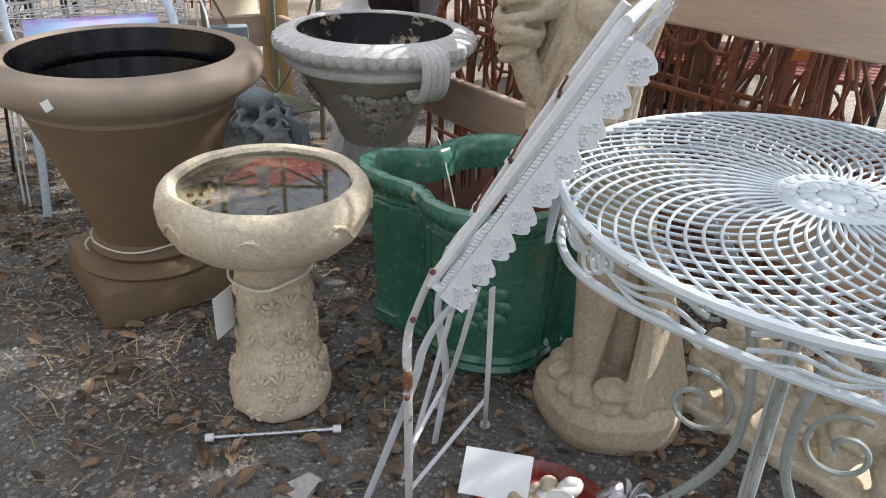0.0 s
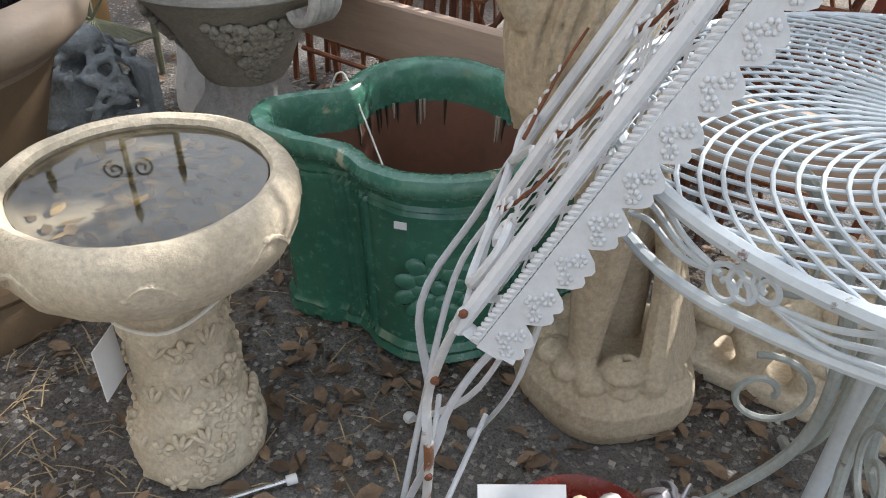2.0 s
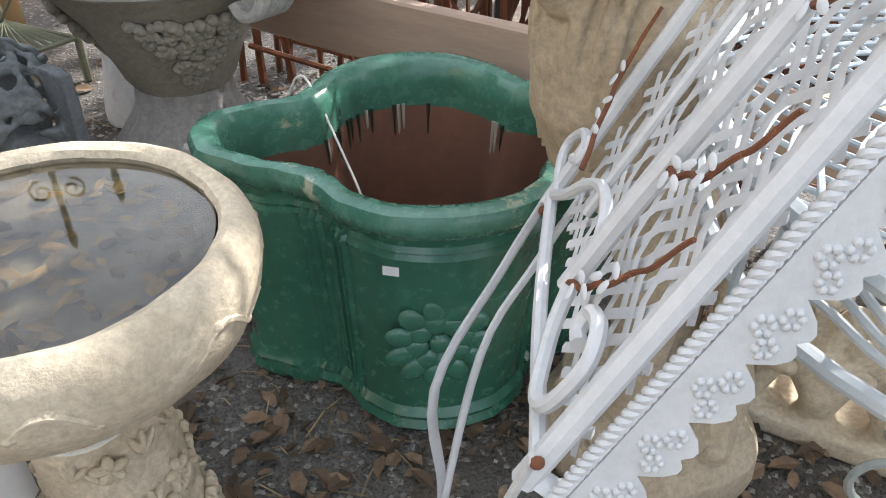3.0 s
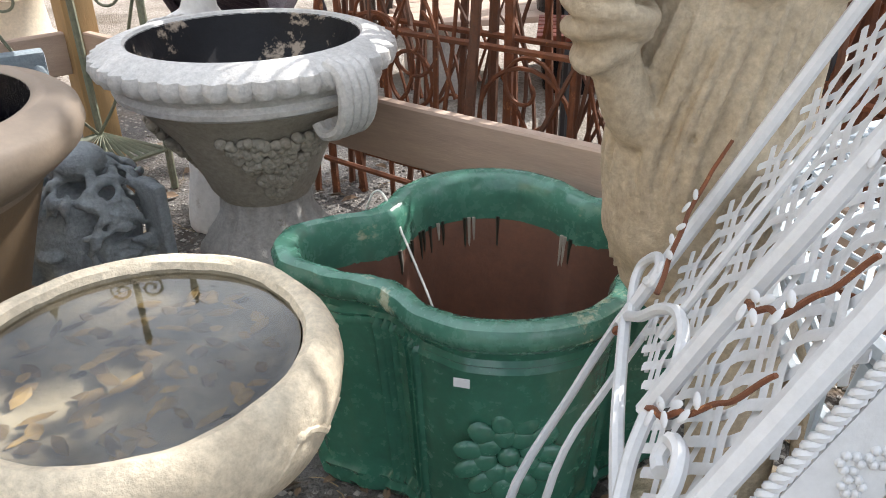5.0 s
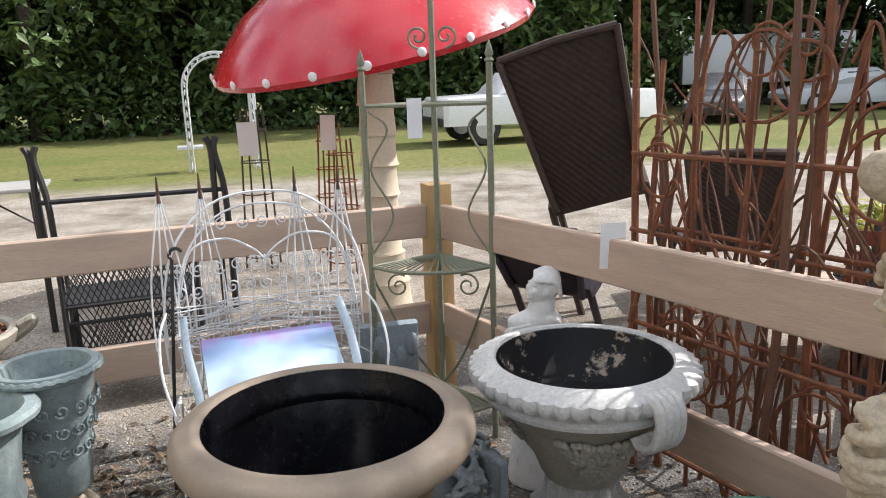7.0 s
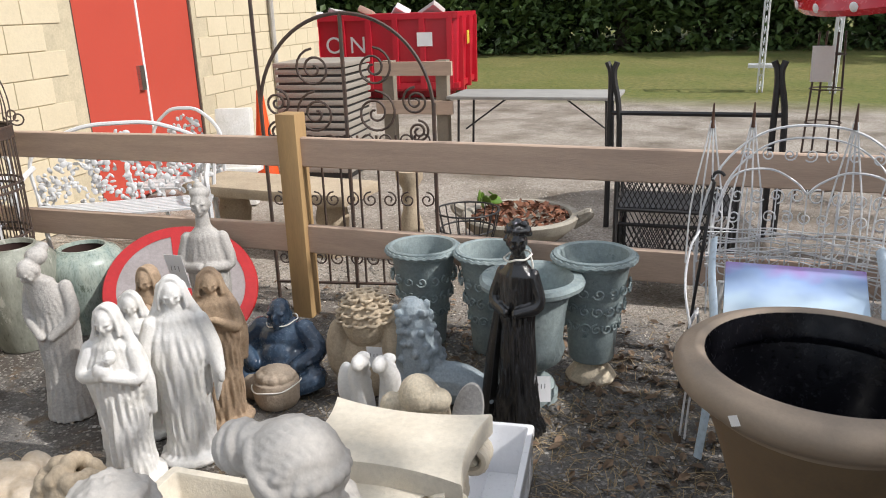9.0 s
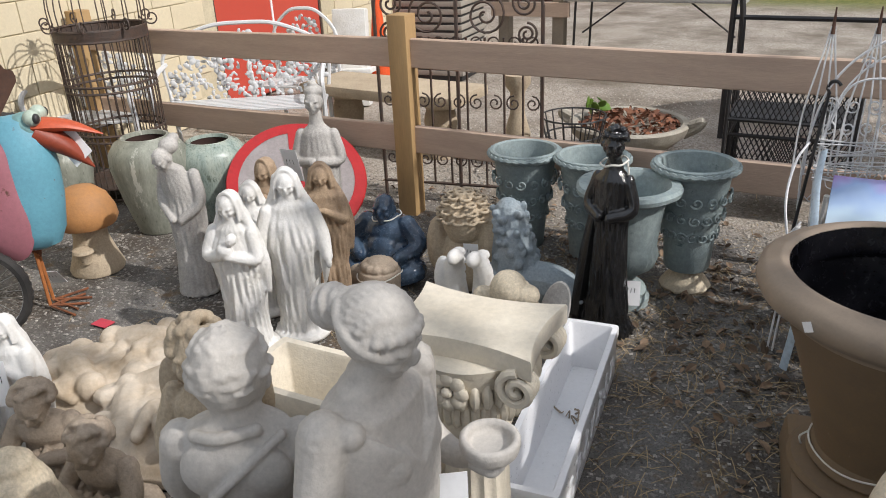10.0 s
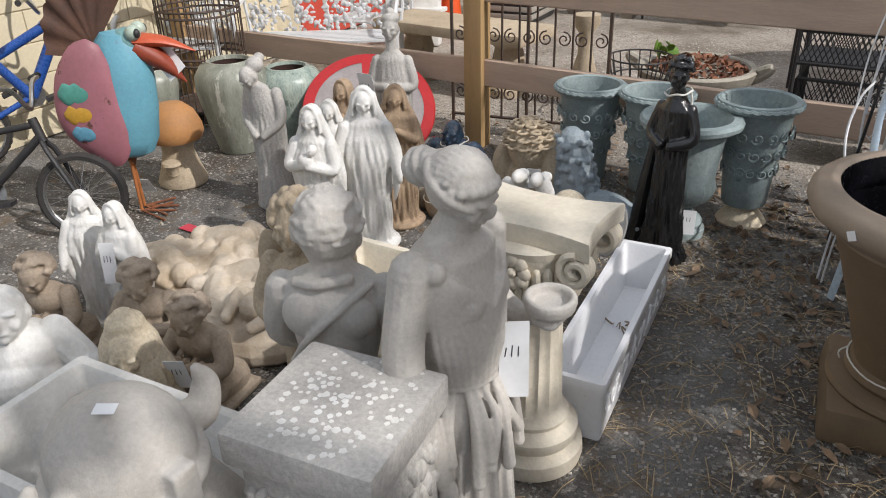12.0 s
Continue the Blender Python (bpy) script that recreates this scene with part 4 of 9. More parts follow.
# kneeling curly boys on slabs
def kneeling_boy(m, material, lab):
    bm = bmesh.new()
    box(.26, .22, .025, bm)
    limb(bm, [(-.06, .05, .06), (-.07, -.07, .08), (-.06, .08, .04)], [.06, .055, .04])
    limb(bm, [(.06, .05, .06), (.07, -.07, .08), (.06, .08, .04)], [.06, .055, .04])
    blob(bm, (0, .02, .15), (.085, .065, .10))
    blob(bm, (0, .0, .22), (.085, .06, .06))
    for s in (-1, 1):
        limb(bm, [(s * .08, 0, .24), (s * .11, -.05, .16), (s * .02, -.10, .17)], [.034, .03, .022])
    for k in range(6):
        limb(bm, [(-.08 + .03 * k, -.06, .17), (-.07 + .028 * k, -.09, .10), (-.09 + .035 * k, -.08, .03)], [.012, .012, .01])
    face(bm, Vector((0, -.04, .33)), .058, Vector((0, -1, -.6)))
    curls(bm, (0, -.025, .345), .060, 90, 7, .24, -.1)
    return sculpt("kneeling_boy_statue", bm, material, lab, "statue", m, 0.0055, "kneeling boys")


kneeling_boy(at(-2.10, 0.33, 0, 40), BROWN_STONE, "brown stone boy kneeling on a slab")
kneeling_boy(at(-2.42, 0.22, 0, 60), BROWN_STONE, "brown stone boy kneeling with a tag")
kneeling_boy(at(-2.66, -0.08, 0, 50), BROWN_STONE, "brown stone boy kneeling behind others")

# hooded figure seen from behind
bm = bmesh.new()
robe(bm, .46, [(0, .24, .20, 0, 0), (.1, .25, .21, 0, 0), (.5, .23, .19, 0, 0), (.72, .19, .16, 0, 0), (.9, .12, .12, 0, 0), (.98, .05, .05, 0, 0)], 9, .07, 1.0)
face(bm, Vector((0, -.05, .34)), .06, Vector((0, -1, -.3)))
sculpt("hooded_statue", bm, CREAM_STONE, "pale stone hooded figure with draped cloak", "statue", at(-2.00, 0.12, 0, 70))

# laughing seated figure
bm = bmesh.new()
blob(bm, (0, 0, .12), (.17, .14, .13))
blob(bm, (0, -.01, .24), (.14, .11, .11))
blob(bm, (0, -.06, .17), (.12, .09, .10))
for s in (-1, 1):
    limb(bm, [(s * .11, 0, .29), (s * .19, -.05, .20), (s * .21, -.12, .20)], [.055, .05, .035])
    for k in range(4):
        limb(bm, [(s * .21 - .02 + .012 * k, -.13, .21), (s * .21 - .02 + .012 * k, -.17, .19)], [.011, .009], 6)
    limb(bm, [(s * .08, 0, .07), (s * .18, -.10, .08), (s * .06, -.16, .05)], [.07, .06, .04])
face(bm, Vector((0, -.03, .40)), .082, Vector((0, -1, .1)))
sculpt("laughing_statue", bm, WHITE_STONE, "pale stone laughing seated round figure", "statue", at(-2.30, -0.18, 0, 75))

# sleeping children in a heap
def heap(m, seed, lab):
    rnd = random.Random(seed)
    bm = bmesh.new()
    blob(bm, (0, 0, .06), (.30, .24, .14))
    for k in range(5):
        a = rnd.uniform(0, 6.28)
        c = Vector((.14 * math.cos(a), .10 * math.sin(a), .17 + rnd.uniform(-.02, .03)))
        d = Vector((math.cos(a + 1.6), math.sin(a + 1.6), -.1)) * .13
        blob(bm, c + d * .9, .055, None, 12, 8)
        limb(bm, [c + d * .5, c, c - d * .7], [.05, .062, .055])
        for s in (-1, 1):
            o = Vector((-d.y, d.x, 0)) * .45 * s
            limb(bm, [c - d * .6 + o * .5, c - d * .5 + o * 1.7 + Vector((0, 0, .01)), c - d * 1.3 + o * 1.1 - Vector((0, 0, .03))], [.038, .032, .022])
            limb(bm, [c + d * .4 + o * .5, c + d * .3 + o * 1.6, c + d * .9 + o * 1.2 - Vector((0, 0, .02))], [.026, .024, .017])
    return sculpt("sleeping_children_statue", bm, TAN_MIX, lab, "statue", m, 0.006, "sleeping children")


TAN_MIX = mat("tan_and_cream_stone", (0.58, 0.51, 0.42), 0.85, (0.40, 0.31, 0.21), 6, 0.8, 60, 0.1, 0.3, 70)
heap(at(-2.40, 0.57, 0, 20), 3, "tan and cream stone heap of sleeping children")
heap(at(-2.78, 0.50, 0, 80), 9, "cream stone heap of sleeping children")

# woman with a dish on a column
bm = bmesh.new()
H = 1.135
GOWN = [(0, .10, .09, 0, 0), (.03, .10, .09, 0, 0), (.06, .085, .08, 0, 0), (.25, .082, .075, 0, 0), (.42, .085, .075, 0, 0), (.52, .085, .072, 0, 0), (.60, .066, .058, 0, 0), (.735, .082, .064, 0, 0), (.825, .088, .052, 0, .005), (.853, .055, .042, 0, .005), (.872, .036, .036, 0, 0), (.897, .031, .033, 0, -.01)]
GOWN = [(z, rx * 1.08, ry * (1.17 if z < .84 else 1.0), sx, sy) for z, rx, ry, sx, sy in GOWN]
robe(bm, H, GOWN, 9, .02, 1.0)


def on_gown(a, z, lift=0.0):
    """A point on the gown at angle a (degrees) and height share z."""
    for p, q in zip(GOWN, GOWN[1:]):
        if p[0] <= z <= q[0]:
            u = (z - p[0]) / (q[0] - p[0])
            rx, ry, sy = p[1] + (q[1] - p[1]) * u, p[2] + (q[2] - p[2]) * u, p[4] + (q[4] - p[4]) * u
            return Vector(((rx + lift) * math.cos(radians(a)), sy + (ry + lift) * math.sin(radians(a)), z)) * H
    return Vector((0, 0, z * H))


for side in (0, 1):
    def fa(a):
        return a if side == 0 else 540 - a
    pin = on_gown(fa(205), .828, .008)
    blob(bm, pin, .020 * H, None, 12, 8)
    for k in range(12):
        a = 190 + 9 * k
        limb(bm, [pin, on_gown(fa(196 + 4.5 * k), .775, .009), on_gown(fa(a + 4), .69, .008), on_gown(fa(a + 8), .598, .004)], [.008 * H, .007 * H, .0065 * H, .006 * H], 6)
    for k in range(3):
        limb(bm, [pin, on_gown(fa(190 - 14 * k), .832, .01), on_gown(fa(160 - 14 * k), .80, .006)], [.010 * H, .009 * H, .006 * H], 6)
    blob(bm, Vector(((-1 if side == 0 else 1) * .038, -.052, .752)) * H, (.033 * H, .028 * H, .034 * H))
for z, r in ((.607, .007), (.593, .006)):
    tube([on_gown(10 * k, z, .004) for k in range(36)], r * H, bm, 6, closed=True)
rnd = random.Random(77)
for k in range(24):
    a = 15 * k + rnd.uniform(-4, 4)
    hem = .44 + .03 * math.sin(k * 2.4)
    limb(bm, [on_gown(a, .59, .002), on_gown(a + rnd.uniform(-6, 6), .53, .017), on_gown(a + rnd.uniform(-9, 9), hem, .024)], [.006 * H, .011 * H, .014 * H], 6)
    b = a + 7
    limb(bm, [on_gown(b, .46, .002), on_gown(b + rnd.uniform(-5, 5), .26, .014), on_gown(b + rnd.uniform(-5, 5), .05, .017)], [.008 * H, .010 * H, .013 * H], 6)
limb(bm, [(-.104 * H, .012 * H, .825 * H), (-.126 * H, .020 * H, .67 * H), (-.128 * H, -.01 * H, .57 * H), (-.112 * H, -.04 * H, .43 * H)], [.036 * H, .036 * H, .031 * H, .022 * H], 14)
blob(bm, (-.110 * H, -.05 * H, .40 * H), (.017 * H, .022 * H, .034 * H))
for k in range(4):
    limb(bm, [(-.113 * H, (-.066 + .010 * k) * H, .39 * H), (-.112 * H, (-.070 + .011 * k) * H, .358 * H)], [.0062 * H, .005 * H], 6)
for k in range(6):
    limb(bm, [(-.105 * H, (-.055 + .006 * k) * H, .375 * H), ((-.108 - .004 * (k % 2)) * H, (-.075 + .016 * k) * H, .28 * H), (-.10 * H, (-.08 + .02 * k) * H, (.20 + .015 * (k % 3)) * H)], [.008 * H, .012 * H, .010 * H], 6)
limb(bm, [(.105 * H, 0, .825 * H), (.128 * H, .005 * H, .69 * H), (.134 * H, -.048 * H, .645 * H), (.122 * H, -.104 * H, .665 * H)], [.034 * H, .030 * H, .022 * H, .016 * H])
for k in range(4):
    limb(bm, [(.116 + .012 * k, -.112, .752), (.114 + .014 * k, -.150, .748), (.121 + .012 * k, -.168, .765)], [.009, .008, .006], 6)
lathe([(0, 0), (.036, 0), (.051, .014), (.055, .030), (.054, .042), (.046, .046), (.039, .040), (.035, .026), (0, .022)], 36, bm=bm, mtx=Matrix.Translation((.142, -.134, .762)))
head = Vector((0, -.022 * H, .932 * H))
face(bm, head, .053 * H, Vector((.15, -1, -.45)))
blob(bm, head + Vector((0, .012 * H, .012 * H)), .053 * H, None, 20, 14)
crown = head + Vector((0, .010 * H, .014 * H))
# waved hair combed back to the knot, held by a band
for k in range(15):
    b = -1.35 + 2.7 * k / 14
    pts = []
    for i in range(11):
        e = -.25 + 2.5 * i / 10
        d = Vector((math.sin(b) * math.sin(e + .3) * 1.0, -math.cos(e) * (.55 + .45 * math.cos(b)), math.sin(e) * math.cos(b) * .95 + .12))
        d = d.normalized() * (.0555 * H) + Vector((.0035 * H * math.sin(i * 1.9 + k), 0, 0))
        pts.append(crown + d)
    tube(pts, .0048 * H, bm, 6)
tube([crown + Matrix.Rotation(.65, 3, "X") @ Vector((.0585 * H * math.cos(a), .0585 * H * math.sin(a), .004 * H)) for a in [2 * math.pi * k / 32 for k in range(32)]], .0075 * H, bm, 6, closed=True)
for k in range(10):
    a = math.pi + math.pi * (k + .5) / 10
    blob(bm, head + Vector((.050 * H * math.cos(a), .050 * H * math.sin(a), .016 * H)), .010 * H, None, 8, 6)
bun = crown + Vector((-.005 * H, .066 * H, .016 * H))
blob(bm, bun, .027 * H)
for k in range(6):
    b = k * .5 - 1.25
    tube([bun + Matrix.Rotation(1.2, 3, "X") @ Vector((.030 * H * math.cos(a) * math.cos(b), .030 * H * math.sin(a) * math.cos(b), .030 * H * math.sin(b))) for a in [2 * math.pi * i / 18 for i in range(18)]], .0055 * H, bm, 6, closed=True)
limb(bm, [crown + Vector((0, .05 * H, .0)), bun], [.022 * H, .018 * H])
STATUE_GREY = mat("pale_grey_cast_stone", (0.50, 0.47, 0.43), 0.8, (0.40, 0.37, 0.33), 4, 0.5, 95, 0.10, 0.28, 45, wear=(0.35, 0.31, 0.26), wear_cut=0.70)
sculpt("woman_statue", bm, STATUE_GREY, "pale grey stone woman in a draped gown", "statue", at(-1.012, 0.675, 0, 117), 0.0034, smooth=1)

# cream capital pedestal with scrolls
t = thing("pedestal", "cream plaster pedestal shaped as a scrolled capital", "pedestal", (-1.345, 1.105, 0))
bm = bmesh.new()
n = 14
L, D = 0.185, 0.135
edge = []
for i in range(n + 1):
    u = -1 + 2 * i / n
    edge.append((u * L, -D + .03 * (1 - u * u)))
for i in range(1, n):
    u = -1 + 2 * i / n
    edge.append((L - .02 * (1 - u * u), u * D))
for i in range(n + 1):
    u = 1 - 2 * i / n
    edge.append((u * L, D - .03 * (1 - u * u)))
for i in range(1, n):
    u = 1 - 2 * i / n
    edge.append((-L + .02 * (1 - u * u), u * D))
lo = [bm.verts.new((x, y, .735)) for x, y in edge]
mid = [bm.verts.new((x, y, .778)) for x, y in edge]
hi = [bm.verts.new((x * .985, y * .985, .784)) for x, y in edge]
for a, b in ((lo, mid), (mid, hi)):
    for i in range(len(edge)):
        j = (i + 1) % len(edge)
        bm.faces.new((a[i], a[j], b[j], b[i]))
bm.faces.new(hi)
bm.faces.new(lo[::-1])
part("top", bm, IVORY, t, "cream curved top slab")
for sx in (-1, 1):
    for sy in (-1, 1):
        bm = bmesh.new()
        for w in (-.022, -.007, .008, .022):
            pts = spiral((sx * (L - .035), sy * (D - .03) + w, .70), .045, .008, 1.6, math.pi / 2 if sx > 0 else math.pi / 2, Vector((sx, 0, 0)), Vector((0, 0, 1)), 26)
            tube(pts, .011, bm, 7)
        part("scroll", bm, IVORY, t, "rolled cream scroll")
BODY = [(0, 0), (.150, 0), (.154, .02), (.152, .05), (.135, .065), (.128, .075), (.138, .095), (.136, .115), (.112, .13), (.104, .14), (.108, .155), (.098, .17)]
BODY += [(.088 - .010 * k / 12, .18 + .31 * k / 12) for k in range(13)] + [(.090, .505), (.094, .518), (.090, .53), (.086, .54), (.105, .60), (.14, .68), (.155, .735), (0, .735)]
body = lathe(BODY, 128, lambda a, i, r, z: r * (1 + .05 * abs(math.cos(a * 2)) * (z > .56)) - (.007 * abs(math.cos(a * 8)) if .19 < z < .49 else 0))
rnd = random.Random(6)
for k in range(64):
    a = 2 * math.pi * k / 32
    z = .585 + .075 * (k // 32)
    blob(body, ((.108 + .032 * (k // 32)) * math.cos(a), (.108 + .032 * (k // 32)) * math.sin(a), z), (.02, .014, .035), Matrix.Rotation(a, 4, "Z"), 8, 6)
part("body", body, IVORY, t, "body carved with leaves")
for side in (0, math.pi):
    bm = bmesh.new()
    for k in range(8):
        b = 2 * math.pi * k / 8
        blob(bm, (.032 * math.cos(b), 0, .032 * math.sin(b)), (.019, .01, .019), None, 8, 6)
    blob(bm, (0, -.004, 0), (.014, .012, .014), None, 8, 6)
    ob = part("rosette", bm, IVORY, t)
    ob.matrix_local = Matrix.Rotation(side, 4, "Z") @ Matrix.Translation((0, -.155, .68))
t.rotation_euler = (0, 0, radians(32))


def trough(name, c, l, w, h, turn, material, label, wall=.022, z=0.0, band=True):
    """An open box planter with a thick rim and carved sides."""
    t = thing(name, label, "planter", (c[0], c[1], z))
    bm = bmesh.new()
    prof = [(1 - .05, 0), (1 - .03, h * .08), (1 - .03, h * .8), (1, h * .84), (1, h - .006), (1 - .01, h)]

    def ring(k, zz, inset=0.0):
        x, y = l / 2 * k - inset, (w / 2 - l / 2 * (1 - k)) - inset
        r = .012
        pts = []
        for cx, cy, a0 in ((x - r, y - r, 0), (-x + r, y - r, 90), (-x + r, -y + r, 180), (x - r, -y + r, 270)):
            for a in (0, 30, 60, 90):
                q = radians(a0 + a)
                pts.append(bm.verts.new((cx + r * math.cos(q), cy + r * math.sin(q), zz)))
        return pts
    rings = [ring(1 - (1 - k) * .35, zz) for k, zz in prof] + [ring(1, h, wall), ring(1, h - .01, wall + .004), ring(1, .03, wall + .018)]
    for a, b in zip(rings, rings[1:]):
        for i in range(16):
            bm.faces.new((a[i], a[(i + 1) % 16], b[(i + 1) % 16], b[i]))
    bm.faces.new(rings[0][::-1])
    bm.faces.new(rings[-1])
    part("box", bm, material, t)
    if band:
        for sy in (-1, 1):
            bm = bmesh.new()
            y = sy * (w / 2 - .008)
            pts = [(-l / 2 * .9 + l * .9 * i / 60, y, h * .45 + h * .16 * math.sin(i * .8)) for i in range(61)]
            tube(pts, .007, bm, 6)
            for i in range(0, 60, 3):
                blob(bm, (pts[i][0], y, h * .45 + h * .2 * math.sin(i * .8 + 1.6)), (.02, .008, .016), Matrix.Rotation(i, 4, "Y"), 8, 6)
            part("garland_relief", bm, material, t, "leafy garland relief")
    t.rotation_euler = (0, 0, radians(turn))
    return t


WHITE_GLAZE = mat("white_glazed_planter", (0.78, 0.78, 0.79), 0.35, (0.70, 0.71, 0.73), 5, 0.4, 60, 0.03, 0.08, 60)
trough("trough_planter", (-1.60, 1.625), 0.95, 0.20, 0.215, 125, WHITE_GLAZE, "white glazed trough planter with garland relief and a few dead leaves", .02)
trough("trough_planter", (-1.80, 1.00), 0.72, 0.27, 0.40, 30, IVORY, "cream stone trough planter behind the statues", .025)
trough("trough_planter", (-1.32, 0.05), 0.75, 0.38, 0.50, 34, WHITE_STONE, "pale grey smooth trough planter", .025, band=False)
bm = bmesh.new()
rnd = random.Random(12)
for k in range(7):
    x, y = rnd.gauss(0, .03), rnd.gauss(0, .015)
    tube(curve_pts([(x, y, .0), (x + rnd.uniform(-.03, .03), y + rnd.uniform(-.03, .03), .012), (x + rnd.uniform(-.05, .05), y + rnd.uniform(-.04, .04), .006)], 3), .004, bm, 5, flat=.4)
solo("dead_leaves", bm, BROWN_STONE, "few curled dead leaves in the trough", "leaves", at(-1.66, 1.72, .034), kind="stuff")

# pedestal with white chips in its top
t = thing("pedestal", "grey concrete pedestal with a pebbled chip top", "pedestal", (-0.928, 0.39, 0))
part("top", box(.295, .295, .07, bevel=.008, mtx=Matrix.Translation((0, 0, .68))), GREY_STONE, t)
part("body", box(.255, .255, .68, bevel=.01), GREY_STONE, t, "body carved with leaf bands")
bm = bmesh.new()
rnd = random.Random(21)
spots = []
while len(spots) < 105:
    x, y = rnd.gauss(0, .06), rnd.gauss(0, .06)
    if max(abs(x), abs(y)) > .135 or any(math.hypot(x - a, y - b) < .011 for a, b in spots):
        continue
    spots.append((x, y))
    k = rnd.randint(5, 7)
    r = rnd.uniform(.004, .0095)
    a0 = rnd.random() * 6
    vs = [bm.verts.new((x + r * rnd.uniform(.7, 1.1) * math.cos(a0 + 2 * math.pi * i / k), y + r * rnd.uniform(.7, 1.1) * math.sin(a0 + 2 * math.pi * i / k), .7505)) for i in range(k)]
    ws = [bm.verts.new((v.co.x, v.co.y, .7475)) for v in vs]
    bm.faces.new(vs)
    for i in range(k):
        bm.faces.new((ws[i], ws[(i + 1) % k], vs[(i + 1) % k], vs[i]))
tagged(part("stone_chips", bm, WHITE_STONE, t, "white stone chips set in the top", smooth=False), kind="stuff")
for q in range(4):
    bm = bmesh.new()
    rnd = random.Random(q)
    for i in range(26):
        x = -.11 + .22 * (i % 13) / 12
        z = .60 if i < 13 else .53
        blob(bm, (x, -.128, z + .012 * math.sin(i * 2)), (.013, .010, .026), Matrix.Rotation(.5 * math.sin(i * 1.7), 4, "Y"), 8, 6)
    ob = part("leaf_relief", bm, GREY_STONE, t)
    ob.matrix_local = Matrix.Rotation(q * math.pi / 2, 4, "Z")
t.rotation_euler = (0, 0, radians(37))

# horned helmet figure
bm = bmesh.new()
robe(bm, .62, [(0, .2, .18, 0, 0), (.5, .19, .16, 0, 0), (.85, .22, .15, 0, 0), (.97, .12, .10, 0, 0), (1.02, .08, .08, 0, 0)], 9, .05)
face(bm, Vector((0, -.02, .70)), .095, Vector((0, -1, 0)))
blob(bm, (0, .01, .735), (.118, .125, .115), None, 28, 18)
tube([(.122 * math.cos(a), .01 + .13 * math.sin(a), .70) for a in [2 * math.pi * k / 32 for k in range(32)]], .014, bm, 8, closed=True)
box(.05, .03, .10, bm, Matrix.Translation((0, -.125, .66)), .006)
for s in (-1, 1):
    limb(bm, [(s * .10, 0, .72), (s * .155, -.01, .715), (s * .178, -.01, .76), (s * .165, -.01, .80)], [.036, .034, .026, .012], 12)
limb(bm, [(-.12, 0, .56), (-.20, -.03, .42)], [.06, .05])
limb(bm, [(.12, 0, .56), (.20, -.03, .42)], [.06, .05])
sculpt("helmet_figure", bm, STATUE_GREY, "pale stone figure in a horned helmet", "statue", at(-1.00, 0.045, 0, 123), 0.006)
solo("sticker", box(.035, .022, .001), PAPER, "small white price sticker on the helmet", "sticker", at(-0.965, 0.035, .856, 60, 8, 0))

# warrior seen from behind
bm = bmesh.new()
H = 0.99
robe(bm, H, [(0, .13, .12, 0, 0), (.05, .12, .11, 0, 0), (.35, .085, .08, 0, 0), (.50, .10, .085, 0, 0), (.58, .095, .075, 0, 0), (.68, .115, .08, 0, 0), (.77, .135, .08, 0, 0), (.81, .12, .065, 0, 0), (.845, .055, .05, 0, 0), (.875, .042, .045, 0, 0)], 5, .02)
limb(bm, [(-.135 * H, 0, .775 * H), (-.175 * H, .0, .66 * H), (-.165 * H, -.05 * H, .56 * H)], [.048 * H, .044 * H, .034 * H])
limb(bm, [(.135 * H, 0, .775 * H), (.165 * H, -.03 * H, .66 * H), (.10 * H, -.10 * H, .60 * H)], [.048 * H, .042 * H, .03 * H])
blob(bm, (-.05 * H, .055 * H, .745 * H), (.075 * H, .03 * H, .06 * H))
blob(bm, (.06 * H, .055 * H, .745 * H), (.065 * H, .03 * H, .06 * H))
limb(bm, [(-.11 * H, .05 * H, .82 * H), (-.02 * H, .088 * H, .76 * H), (.06 * H, .088 * H, .69 * H), (.11 * H, .05 * H, .62 * H)], [.011 * H] * 2, 6)
limb(bm, [(-.06 * H, .055 * H, .835 * H), (.02 * H, .07 * H, .825 * H), (.08 * H, .05 * H, .82 * H)], [.014 * H] * 2, 6)
head = Vector((0, -.015 * H, .915 * H))
face(bm, head, .086 * H, Vector((-.5, -1, -.1)))
rnd = random.Random(31)
for k in range(70):
    a, z = rnd.uniform(0, 6.28), rnd.uniform(-.1, 1)
    d = Vector((math.cos(a) * math.sqrt(1 - z * z), math.sin(a) * math.sqrt(1 - z * z), z))
    if d.y < -.5 and z < .3:
        continue
    o = head + Vector((0, .008 * H, .012 * H)) + d * .088 * H
    e = d.cross(Vector((0, 0, 1)))
    limb(bm, [o - e * .02, o + d * .003, o + e * .02], [.004, .007, .004], 5)
blob(bm, head + Vector((0, .01 * H, .02 * H)), (.085 * H, .090 * H, .083 * H))
sculpt("warrior_statue", bm, STATUE_GREY, "pale grey stone youth with a strap across his back", "statue", at(-1.26, 0.515, 0, 235) @ Matrix.Diagonal((.84, .86, 1, 1)), 0.0045)

